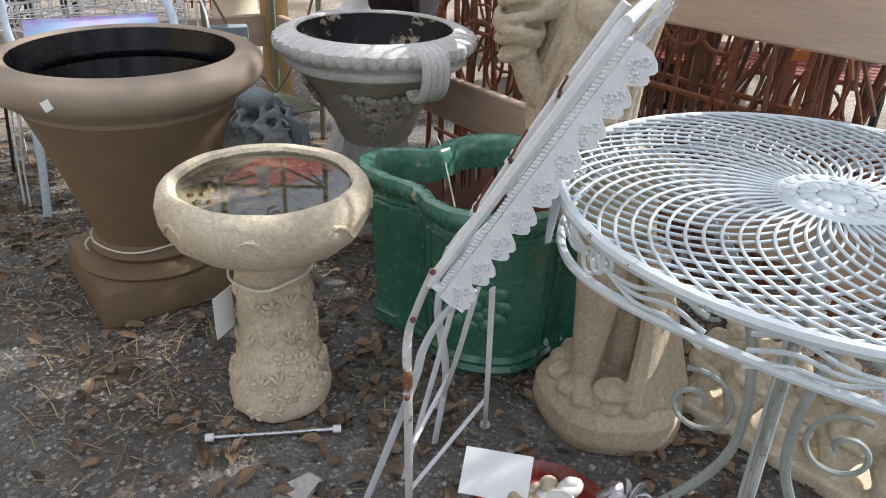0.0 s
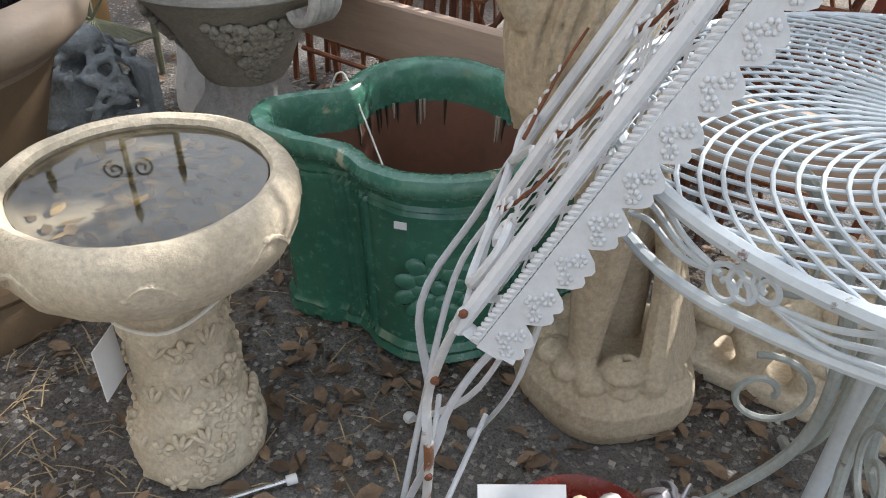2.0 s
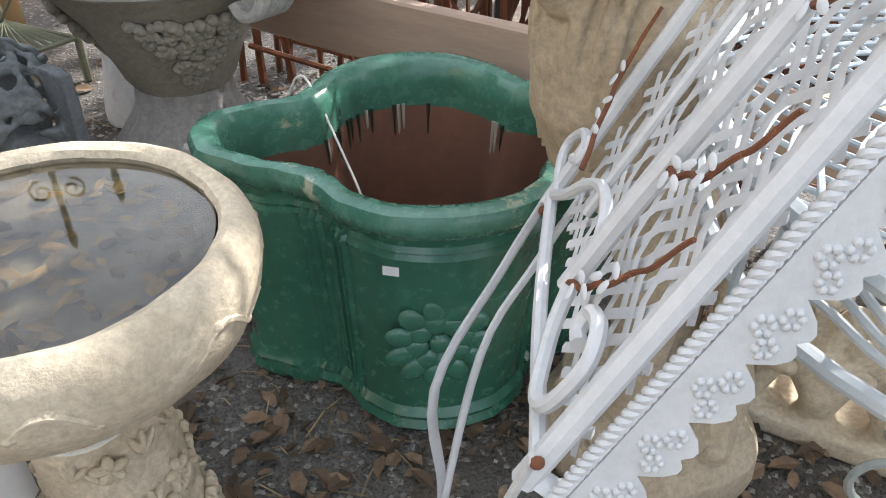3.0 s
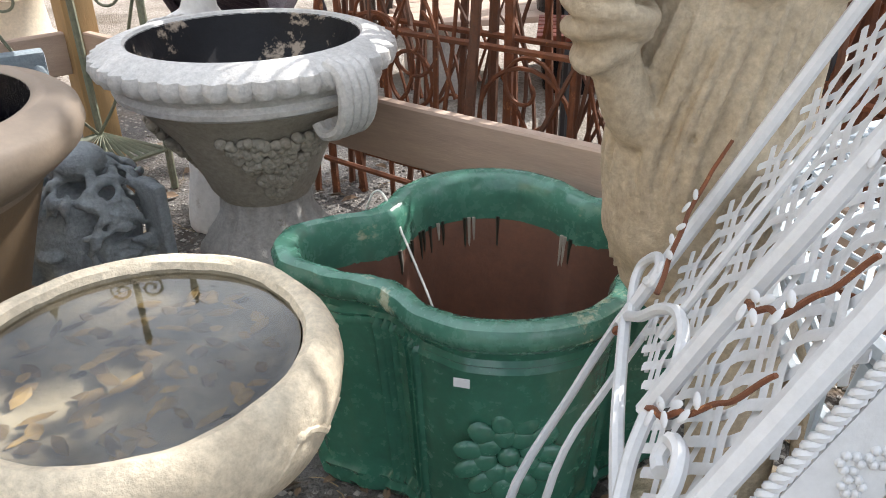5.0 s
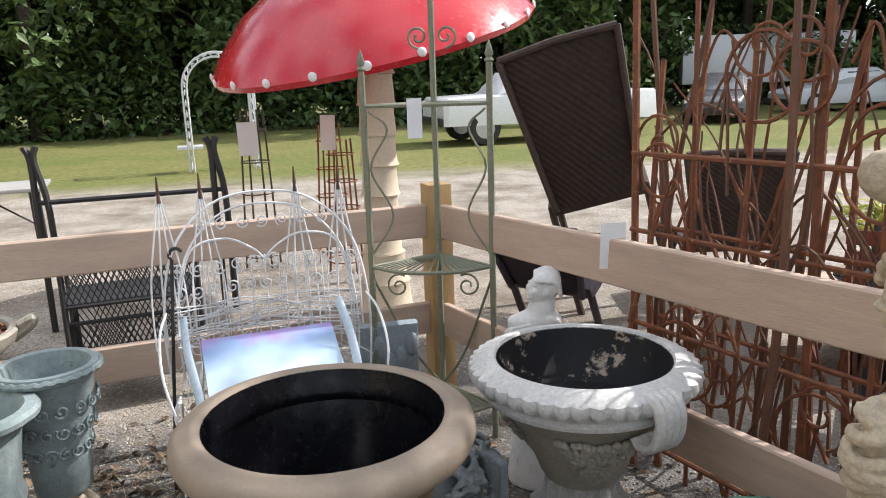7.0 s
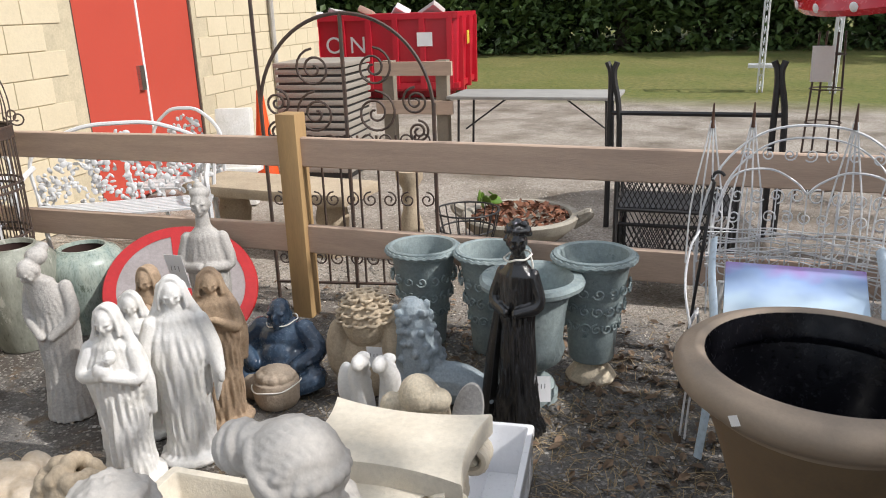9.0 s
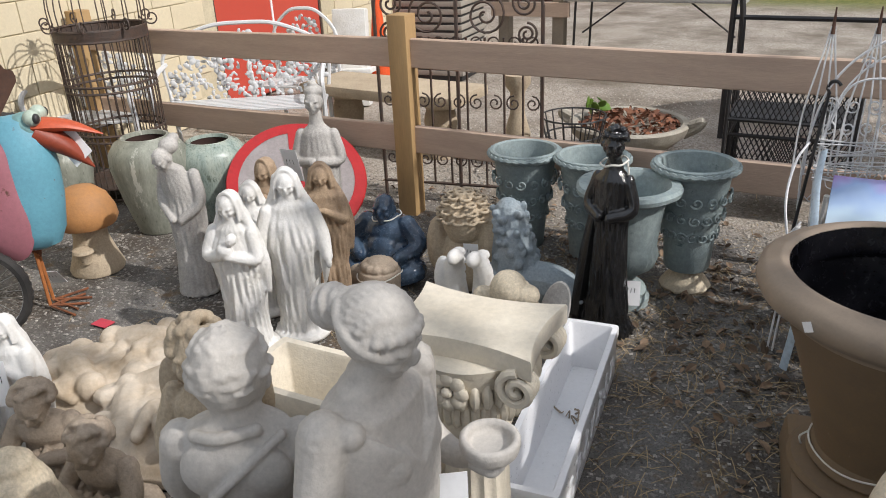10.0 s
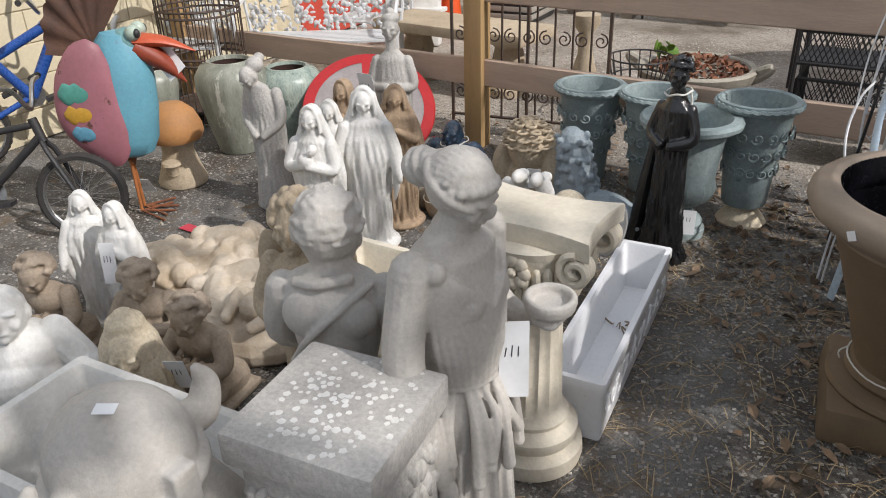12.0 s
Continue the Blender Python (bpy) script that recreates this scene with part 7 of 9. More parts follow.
def bicycle(m, frame_paint, lab, fat=1.0):
    t = thing("bicycle", lab, "bicycle")
    R = .205
    for x in (0, .80):
        w = part("wheel", lathe([(R - .036, -.012), (R - .028, -.014), (R - .028, .014), (R - .036, .012)], 48), STEEL, t, "steel rim with spokes")
        w.matrix_local = Matrix.Translation((x, 0, R)) @ Matrix.Rotation(math.pi / 2, 4, "X")
        bm = lathe([(R - .032, -.02), (R - .012, -.023), (R, -.010), (R, .010), (R - .012, .023), (R - .032, .02)], 96, lambda a, i, r, z: r + (.004 * (1 if math.sin(a * 36) > 0 else 0) if r > R - .005 else 0))
        part("tyre", bm, TYRE, w, "knobbly black tyre")
        bm = bmesh.new()
        for k in range(28):
            a = 2 * math.pi * k / 28
            tube([(.014 * math.cos(a + (.9 if k % 2 else -.9)), .014 * math.sin(a + (.9 if k % 2 else -.9)), .02 * (1 if k % 2 else -1)), ((R - .034) * math.cos(a), (R - .034) * math.sin(a), 0)], .0014, bm, 4)
        tagged(part("spokes", bm, STEEL, w), kind="stuff")
        part("hub", tube([(0, 0, -.04), (0, 0, .04)], .016, None, 10), STEEL, w)
    bar = {}
    for name, pts, r in (("down_tube", [(.13, 0, .50), (.42, 0, .24)], .019), ("top_tube", [(.15, 0, .55), (.50, 0, .50)], .016), ("seat_tube", [(.42, 0, .24), (.52, 0, .58)], .016), ("chain_stay", [(.42, 0, .24), (.80, .04, R)], .010), ("seat_stay", [(.50, 0, .50), (.80, .04, R)], .009), ("head_tube", [(.155, 0, .58), (.125, 0, .47)], .021)):
        part(name, tube(pts, r * fat, None, 10), frame_paint, t)
    bm = bmesh.new()
    for s in (-1, 1):
        tube([(.125, s * .02, .47), (.10, s * .045, .43), (0, s * .045, R)], .013, bm, 8)
    part("fork", bm, BLACK_IRON, t)
    part("handlebar", tube(curve_pts([(.20, -.28, .74), (.17, -.12, .72), (.15, 0, .62), (.17, .12, .72), (.20, .28, .74)], 5), .011, None, 8), STEEL, t)
    for s in (-1, 1):
        part("grip", tube([(.20, s * .20, .735), (.205, s * .30, .742)], .016, None, 8), TYRE, t)
    bm = bmesh.new()
    blob(bm, (.54, 0, .62), (.11, .05, .03))
    part("saddle", bm, BLACK_IRON, t)
    cr = part("crank", lathe([(0, -.003), (.07, -.003), (.07, .003), (0, .003)], 24), STEEL, t)
    cr.matrix_local = Matrix.Translation((.42, -.03, .24)) @ Matrix.Rotation(math.pi / 2, 4, "X")
    for s in (-1, 1):
        part("pedal", box(.08, .07, .02, mtx=Matrix.Translation((.42 + s * .10, -.08 * s, .24 + s * .04))), BLACK_IRON, t)
    t.matrix_world = m
    return t


BLUE_PAINT = mat("blue_enamel", (.02, .075, .30), .3, (.015, .055, .22), 6, .4, 50, .05, .05, 50)
bicycle(at(-3.62, .12, 0, -112, 0, 0) @ pose(0, 0, 0, 8), BLACK_IRON, "black child's bicycle with knobbly tyres")
bicycle(Matrix.Translation((-5.0, 0.026, 0.372)) @ Matrix.Rotation(radians(17.7), 4, "X") @ Matrix.Rotation(radians(-90), 4, "Z") @ Matrix.Scale(1.05, 4) @ Matrix.Translation((-.42, 0, -.24)), BLUE_PAINT, "bright blue bicycle reared up on its back wheel", 1.7)
t = solo("pipe", tube([(-3.30, -.34, .02), (-3.02, -.02, .02)], .014, None, 10), STEEL, "bare galvanised pipe lying on the ground", "pipe")

# shepherd hook
bm = tube([(-1.78, 3.02, 0.0), (-1.715, 3.07, .93)] + spiral((-1.70, 3.08, .945), .03, .026, -.45, 3.4, Vector((1, 0, 0)), Vector((0, 0, 1)), 10), .007, None, 6)
solo("shepherd_hook", bm, BLACK_IRON, "thin black iron shepherd hook", "hook")

# ---- wire chair and printed chair ----
CW = mat("silvery_wire", (.78, .78, .78), .45, (.48, .48, .48), 9, .5, 80, .1, .1, 80)
t = thing("wire_chair", "silvery white wire garden chair with scrolled back", "chair", (-1.36, 3.12, 0))
WX = .43


def wp(x, z, dy=0.0):
    return Vector((x, .10 + .10 * (1 - (x / WX) ** 2) + dy, z))


def chair_wire(name, pts, r, n=6):
    part(name, tube(curve_pts(pts, n), r, None, 5), CW, t)


for k, r in ((1.0, .0055), (.88, .0045)):
    chair_wire("back_frame", [wp(x * k, .36 + (z - .36) * (k * .5 + .5)) for x, z in ((-.42, .36), (-.43, .70), (-.37, .98), (-.21, 1.14), (0, 1.18), (.21, 1.14), (.37, .98), (.43, .70), (.42, .36))], r)
for sx in (-1, 1):
    chair_wire("cusp_wire", [wp(sx * .36, .80), wp(sx * .30, .97), wp(sx * .16, 1.00), wp(sx * .05, .95), wp(0, .90)], .005)
for row, (z0, rr, count) in enumerate(((1.06, .028, 7), (.89, .034, 10), (.80, .03, 11))):
    for k in range(count):
        x = (k / (count - 1) - .5) * (.50 if row == 0 else .72)
        part("scroll", tube(spiral(wp(x, z0), rr, .006, 1.4, k * 1.3 + row, Vector((1 if k % 2 else -1, 0, 0)), Vector((0, 0, 1)), 16), .0034, None, 5), CW, t)
for k in range(13):
    x = -.36 + .06 * k
    part("upright_wire", tube([wp(x, .42), wp(x * 1.02, .66), wp(x, .92)], .0032, None, 5), CW, t)
rnd = random.Random(77)
for k in range(16):
    z = .58 + .011 * k
    chair_wire("woven_wire", [wp(-.39 + .13 * i, z + rnd.uniform(-.02, .02), rnd.uniform(-.012, .012)) for i in range(7)], .0030, 4)
for k in range(15):
    a = math.pi * (k + .5) / 15
    part("fan_wire", tube([wp(.0, .41, -.012), wp(.21 * math.cos(a), .42 + .19 * math.sin(a), -.012)], .0036, None, 5), CW, t)
for k in range(90):
    p0 = wp(rnd.uniform(-.40, .40), rnd.uniform(.42, .74), rnd.uniform(-.02, .02))
    chair_wire("lace_wire", [p0, p0 + Vector((rnd.uniform(-.04, .04), 0, rnd.uniform(-.03, .03))), p0 + Vector((rnd.uniform(-.07, .07), rnd.uniform(-.02, .02), rnd.uniform(-.06, .06)))], .0024, 3)
for x in (-.40, -.24, .15, .33):
    for dx in (-.07, -.025, .025, .07):
        chair_wire("finial_rod", [wp(x + dx, .60), wp(x + dx * .9, .85), wp(x + dx * .35, 1.08), wp(x + dx * .08, 1.20)], .0042, 4)
    part("finial_tip", tube([wp(x, 1.17), wp(x, 1.27)], [.010, .003], None, 6), RUST_DARK, t, "rusty pointed finial")
for sx in (-1, 1):
    chair_wire("arm", [wp(sx * .42, .74), Vector((sx * .44, -.06, .70)), Vector((sx * .43, -.26, .60)), Vector((sx * .38, -.34, .42))], .0055)
    for j in range(2):
        chair_wire("leg", [Vector((sx * (.34 + .03 * j), -.34, .42)), Vector((sx * (.37 + .02 * j), -.36, .20)), Vector((sx * (.38 + .02 * j), -.38, .01))], .005)
    chair_wire("leg", [wp(sx * .40, .36), Vector((sx * .40, .16, .18)), Vector((sx * .41, .22, .01))], .006)
for z in (.40, .385):
    chair_wire("seat_ring", [Vector((-.40, .08, z)), Vector((-.41, -.15, z)), Vector((-.30, -.34, z)), Vector((0, -.38, z)), Vector((.30, -.34, z)), Vector((.41, -.15, z)), Vector((.40, .08, z))], .006)
t.rotation_euler = (0, 0, radians(24))
t.scale = (.92, .92, .98)

t = thing("printed_chair", "low chair with a glossy blue and purple printed seat", "chair", (-1.33, 3.02, 0))


def print_material():
    m = bpy.data.materials.new("printed_sky_seat")
    m.use_nodes = True
    n, l = m.node_tree.nodes, m.node_tree.links
    b = n["Principled BSDF"]
    co = n.new("ShaderNodeTexCoord").outputs["Object"]
    sep = n.new("ShaderNodeSeparateXYZ")
    l.new(co, sep.inputs[0])
    nz = n.new("ShaderNodeTexNoise")
    nz.inputs["Scale"].default_value = 7
    l.new(co, nz.inputs["Vector"])
    ad = n.new("ShaderNodeMath")
    ad.operation = "MULTIPLY_ADD"
    l.new(nz.outputs["Fac"], ad.inputs[0])
    ad.inputs[1].default_value = .22
    l.new(sep.outputs[1], ad.inputs[2])
    r = n.new("ShaderNodeValToRGB")
    mp = n.new("ShaderNodeMapRange")
    mp.inputs[1].default_value, mp.inputs[2].default_value = -.02, .40
    l.new(ad.outputs[0], mp.inputs[0])
    l.new(mp.outputs[0], r.inputs[0])
    e = r.color_ramp.elements
    e[0].position, e[0].color = 0, (.66, .74, .79, 1)
    e[1].position, e[1].color = 1, (.16, .09, .35, 1)
    for p, c in ((.45, (.50, .64, .76, 1)), (.72, (.30, .42, .68, 1)), (.88, (.36, .24, .52, 1))):
        q = e.new(p)
        q.color = c
    l.new(r.outputs[0], b.inputs["Base Color"])
    b.inputs["Roughness"].default_value = .25
    return m


bm = bmesh.new()
box(.50, .44, .02, bm, Matrix.Translation((0, .02, 0)), .006)
se = part("seat", bm, print_material(), t, "glossy printed seat panel")
se.matrix_local = Matrix.Translation((0, -.08, .50)) @ Matrix.Rotation(radians(30), 4, "X")
for s in (-1, 1):
    part("side_panel", tube(curve_pts([Vector((s * .30, .20, .70)), Vector((s * .30, .02, .62)), Vector((s * .28, -.20, .50)), Vector((s * .28, -.30, .25)), Vector((s * .30, -.34, .01))], 6), .020, None, 8, flat=.35), mat("pale_blue_enamel", (.50, .60, .68), .35, (.42, .5, .58), 6), t, "pale blue arm and leg")
    part("leg", tube([Vector((s * .26, .20, .52)), Vector((s * .28, .24, .01))], .014, None, 8), WHITE_STONE, t)
t.rotation_euler = (0, 0, radians(28))
t = thing("red_bowl", "dull red clay bowl behind the big pot", "bowl", (-1.06, 2.66, 0))
part("bowl", lathe([(0, .30), (.10, .31), (.16, .40), (.20, .53), (.215, .60), (.205, .605), (.18, .52), (0, .42)], 40), mat("dull_red_clay", (.22, .07, .05), .6, (.17, .06, .045), 5), t)
part("stand", lathe([(0, 0), (.11, 0), (.10, .03), (.07, .15), (.09, .31), (0, .31)], 28), BROWN_POT, t)

# corner shelf stand of grey-green iron
t = thing("corner_shelf_stand", "tall grey-green iron corner shelf stand", "shelf")
RL, RR, RB = Vector((-1.06, 3.55, 0)), Vector((-.54, 3.56, 0)), Vector((-.80, 3.80, 0))
for p, h in ((RL, 1.60), (RR, 1.62), (RB, 1.95)):
    part("post", tube([p, p + Vector((0, 0, h))], .0135, None, 8), GREEN_IRON, t)
    part("finial", lathe([(.013, 0), (.02, .008), (.012, .02), (.018, .035), (.010, .065), (.003, .085), (0, .09)], 12, mtx=Matrix.Translation(p + Vector((0, 0, h)))), GREEN_IRON, t)
for z in (.15, .78, 1.46):
    ar = [RL, RL * .7 + RR * .3 + Vector((0, -.10, 0)), RL * .3 + RR * .7 + Vector((0, -.10, 0)), RR]
    part("shelf_rim", tube(curve_pts([p + Vector((0, 0, z)) for p in ar], 6) if z < 1.4 else [RL + Vector((0, 0, z)), RR + Vector((0, 0, z))], .009, None, 6), GREEN_IRON, t)
    for a, b in ((RL, RB), (RR, RB)):
        part("shelf_side", tube([a + Vector((0, 0, z)), b + Vector((0, 0, z))], .008, None, 6), GREEN_IRON, t)
    if z < 1.4:
        arc = curve_pts([p + Vector((0, 0, z)) for p in ar], 6)
        for q in arc[1:-1]:
            part("slat", tube([RB + Vector((0, 0, z)), q], .0085, None, 5, flat=.3), GREEN_IRON, t)
for z0 in (.95, 1.10):
    for s, p in ((1, RL), (-1, RR)):
        bm = tube(curve_pts([p + Vector((0, 0, .82)), p + Vector((s * .10, .03, 1.0)), p + Vector((s * .02, 0, 1.2)), p + Vector((s * .09, .03, 1.36)), p + Vector((s * .02, .0, 1.44))], 6), .005, None, 5)
        part("scroll", bm, GREEN_IRON, t)
        part("scroll", tube(spiral(p + Vector((s * .11, .02, .69)), .055, .012, 1.4, 1, Vector((s, 0, 0)), Vector((0, 0, 1)), 20), .005, None, 5), GREEN_IRON, t)
    break
for s in (-1, 1):
    part("scroll", tube(spiral(RB + Vector((s * .06, 0, 1.74)), .05, .01, 1.4, 4.7, Vector((s, 0, 0)), Vector((0, 0, 1)), 20), .006, None, 5), GREEN_IRON, t)
    part("brace", tube(curve_pts([RB + Vector((s * .0, -.02, .15)), RB + Vector((s * .12, -.1, .35)), (RR if s > 0 else RL) + Vector((0, 0, .74))], 6), .006, None, 5), GREEN_IRON, t)
tag(-.84, 3.50, 1.33, 12, 6, w=.06, h=.16, marks=False)
bm = box(.26, .05, .30, bevel=.01)
for k in range(5):
    blob(bm, (-.10 + .05 * k, -.028, .15 + .05 * math.sin(k * 2)), (.03, .012, .06), None, 8, 6)
solo("wall_plaque", bm, BLUE_STONE, "blue-grey stone relief plaque leaning on the fence", "plaque", at(-1.02, 3.62, .22, 20, 8))
solo("block", box(.24, .14, .22, bevel=.01), GREY_STONE, "grey concrete block under the plaque", "block", at(-1.02, 3.64, 0, 20))

# ---- beyond the fences ----
def on_fence(c, d, s, off, z=0.0):
    """A point s metres along a fence from the corner, off metres outside it."""
    n = Vector((-.531, .847, 0)) if d is DIR_B else Vector((.805, .593, 0))
    p = c + d * s + n * off
    return Vector((p.x, p.y, z))


# scrolled garden gate leaning behind the fence
t = thing("garden_gate", "rusty wrought iron garden gate with big scrolls", "gate")
GL, GR = on_fence(CORNER, DIR_B, 3.58, .14), on_fence(CORNER, DIR_B, 2.62, .30)
gx = (GR - GL).normalized()
GW = (GR - GL).length
gz = Vector((0, 0, 1))


def gp(u, z):
    return GL + gx * (u * GW) + gz * z


for u, h in ((0, 1.95), (1, 1.15), (.5, 1.62)):
    part("upright", tube([gp(u, 0), gp(u, h)], .011, None, 6), DARK_IRON, t)
for z in (.12, .42, .86):
    part("crossbar", tube([gp(0, z), gp(1, z)], .010, None, 6), DARK_IRON, t)
part("arch_bar", tube([gp(.5 - .5 * math.cos(a), 1.10 + .52 * math.sin(a)) for a in [math.pi * k / 32 for k in range(33)]], .010, None, 6), DARK_IRON, t)
for k in range(1, 9):
    part("bar", tube([gp(k / 9, .12), gp(k / 9, .98)], .007, None, 5), DARK_IRON, t)
for k in range(9):
    for z, s in ((.62, 1), (.95, -1), (.27, 1)):
        part("scroll", tube(spiral(gp((k + .5) / 9, z), .045, .01, 1.4, 1.5 * s, gx * (1 if k % 2 else -1), gz, 16), .005, None, 5), DARK_IRON, t)
for u, z, r, s in ((.33, 1.34, .105, 1), (.67, 1.34, .105, -1), (.33, 1.10, .12, 1), (.67, 1.10, .12, -1), (.1, 1.16, .075, -1), (.9, 1.16, .075, 1), (.09, 1.0, .06, 1), (.91, 1.0, .06, -1)):
    part("scroll", tube(spiral(gp(u, z), r, .012, 2.0, 1.6, gx * s, gz, 36), .007, None, 5), DARK_IRON, t)

# building with painted block wall and red double door
CREAM_BLOCK = mat("cream_painted_block", (.64, .56, .40), .75, (.57, .49, .34), 2, .5, 40, .05, .25, 40)
DOOR_RED = mat("coral_red_painted_door", (.50, .075, .050), .45, (.45, .066, .045), 2, .4, 40, .03, .05, 30)
WD = Vector((-.56, .83, 0)).normalized()
WN = Vector((.83, .56, 0)).normalized()
BC = Vector((-9.78, 6.56, 0))
house = thing("building", "cream painted block building with red double doors", "building", kind="structure")
DOOR_A, DOOR_B = 3.27, 3.27 + 1.78
HB = 3.4


def wall_box(name, a, b, z0, z1, thick, material, out=0.0):
    bm = box(b - a, thick, z1 - z0)
    ob = part(name, bm, material, house)
    c = BC - WD * ((a + b) / 2) + WN * (out - thick / 2)
    ob.matrix_local = Matrix.Translation((c.x, c.y, z0)) @ Matrix.Rotation(math.atan2(-WD.y, -WD.x), 4, "Z")
    return ob


MORTAR = mat("cream_painted_joint", (.56, .49, .345), .8)
wall_box("wall", 0, DOOR_A, 0, HB, .2, MORTAR, -.008)
wall_box("wall", DOOR_B, 11, 0, HB, .2, MORTAR, -.008)
wall_box("wall", DOOR_A, DOOR_B, 2.15, HB, .2, MORTAR, -.008)
bm = box(9, .2, HB)
ob = part("side_wall", bm, CREAM_BLOCK, house)
c = BC - WN * 4.7
ob.matrix_local = Matrix.Translation((c.x, c.y, 0)) @ Matrix.Rotation(math.atan2(WN.y, WN.x), 4, "Z") @ Matrix.Translation((0, -.1, 0))
bm = box(12, 9.6, .2)
ob = part("roof", bm, MORTAR, house)
c = BC - WN * 4.7 - WD * 5.6
ob.matrix_local = Matrix.Translation((c.x, c.y, HB)) @ Matrix.Rotation(math.atan2(-WD.y, -WD.x), 4, "Z")
mid = (DOOR_A + DOOR_B) / 2
for a, b in ((DOOR_A + .03, mid - .006), (mid + .006, DOOR_B - .03)):
    d = wall_box("door_leaf", a, b, .02, 2.12, .045, DOOR_RED, -.03)
    d["label"] = "coral red metal door leaf"
for a, b, z0, z1 in ((DOOR_A, DOOR_A + .03, 0, 2.15), (DOOR_B - .03, DOOR_B, 0, 2.15), (DOOR_A, DOOR_B, 2.12, 2.15)):
    wall_box("door_frame", a, b, z0, z1, .09, DARK_IRON, -.02)
wall_box("astragal", mid - .014, mid + .014, .02, 2.12, .012, PAPER, -.022)
hd = wall_box("door_handle", mid + .05, mid + .12, .98, 1.20, .05, STEEL, .005)
blk = finish("block", box(.392, .02, .192, bevel=.004), CREAM_BLOCK, False)
half = math.atan2(-WD.y, -WD.x)
for row in range(14):
    for k in range(20):
        s = .2 + .4 * k + (.2 if row % 2 else 0)
        if s > 8.2 or (s + .19 > DOOR_A and s - .19 < DOOR_B and row * .2 < 2.14):
            continue
        b = new("block", blk)
        b.parent = house
        c = BC - WD * s
        b.matrix_local = Matrix.Translation((c.x - WN.x * .008, c.y - WN.y * .008, .004 + .2 * row)) @ Matrix.Rotation(half, 4, "Z")
part("downpipe", tube([BC - WD * 1.55 + WN * .05 + gz * .1, BC - WD * 1.55 + WN * .05 + gz * HB], .03, None, 8), GREY_STONE, house, "grey downpipe")

# air conditioner
t = thing("air_conditioner", "grey slatted outdoor air conditioner unit", "air conditioner", (-6.95, 4.72, 0))
ACM = mat("warm_grey_metal", (.33, .30, .26), .5, (.28, .25, .22), 4)
part("case", box(.70, .70, 1.10, bevel=.02), BLACK_IRON, t)
for k in range(14):
    part("slat", box(.74, .74, .05, bevel=.008, mtx=Matrix.Translation((0, 0, .06 + .075 * k))), ACM, t)
part("lid", box(.76, .76, .05, bevel=.015, mtx=Matrix.Translation((0, 0, 1.10))), ACM, t)
t.rotation_euler = (0, 0, radians(34))
t = thing("wooden_stand", "weathered grey timber stand", "stand", (-6.55, 5.55, 0))
for x in (-.25, .35):
    part("post", box(.12, .12, 1.10, mtx=Matrix.Translation((x, 0, 0))), mat("grey_timber", (.26, .22, .17), .8, (.18, .15, .12), 4), t)
part("board", box(.85, .05, .14, mtx=Matrix.Translation((.05, -.08, .95))), WOOD, t)
part("board", box(.85, .05, .14, mtx=Matrix.Translation((.05, -.08, .55))), WOOD, t)
t.rotation_euler = (0, 0, radians(30))

# dumpster
t = thing("dumpster", "bright red steel roll-off dumpster with ribs", "dumpster", (-12.75, 9.45, 0))
DR = mat("bright_red_paint", (.50, .012, .03), .4, (.42, .012, .026), 3, .5, 30, .05, .05, 30)
bm = bmesh.new()
L2, W2, H2 = 4.2, 1.9, 1.5
part("tub", box(L2, W2, H2 - .15, bevel=.02, mtx=Matrix.Translation((0, 0, .15)), taper=1.02), DR, t)
for k in range(9):
    for s in (-1, 1):
        part("rib", box(.10, .10, H2 - .25, mtx=Matrix.Translation((-L2 / 2 + .1 + (L2 - .2) * k / 8, s * (W2 / 2 + .04), .2))), DR, t)
for z in (.2, H2 - .08):
    part("rail", box(L2 + .1, W2 + .14, .10, mtx=Matrix.Translation((0, 0, z))), DR, t)
for s in (-.5, .5):
    part("skid", box(L2 - .2, .12, .17, mtx=Matrix.Translation((0, s * 1.2, 0))), DR, t)
for k in range(3):
    part("end_rib", box(.10, .10, H2 - .2, mtx=Matrix.Translation((L2 / 2 + .05, -W2 / 2 + .2 + .75 * k, .15))), DR, t)
part("sticker", box(.28, .01, .24, mtx=Matrix.Translation((L2 / 2 - .55, -W2 / 2 - .09, .95))), PAPER, t, "white notice")
part("sticker", box(.01, .22, .24, mtx=Matrix.Translation((L2 / 2 + .11, -.3, .95))), mat("yellow_notice", (.7, .5, .06), .5), t, "yellow notice")
txt = bpy.data.curves.new("letter", "FONT")
txt.body, txt.size, txt.extrude = "O N", .42, .004
lt = new("letter", txt)
lt.parent = t
lt.data.materials.append(PAPER)
lt.matrix_local = Matrix.Translation((-.35, -W2 / 2 - .012, .85)) @ Matrix.Rotation(math.pi / 2, 4, "X")
for k in range(6):
    part("debris", box(.5, .3, .12, bevel=.02, mtx=pose(-1.6 + .6 * k, .1 * (k % 3), H2 - .03, 8 * k, 5 * k, 30 * k)), (WOOD, PAPER, GREY_STONE)[k % 3], t)
t.rotation_euler = (0, 0, radians(36))

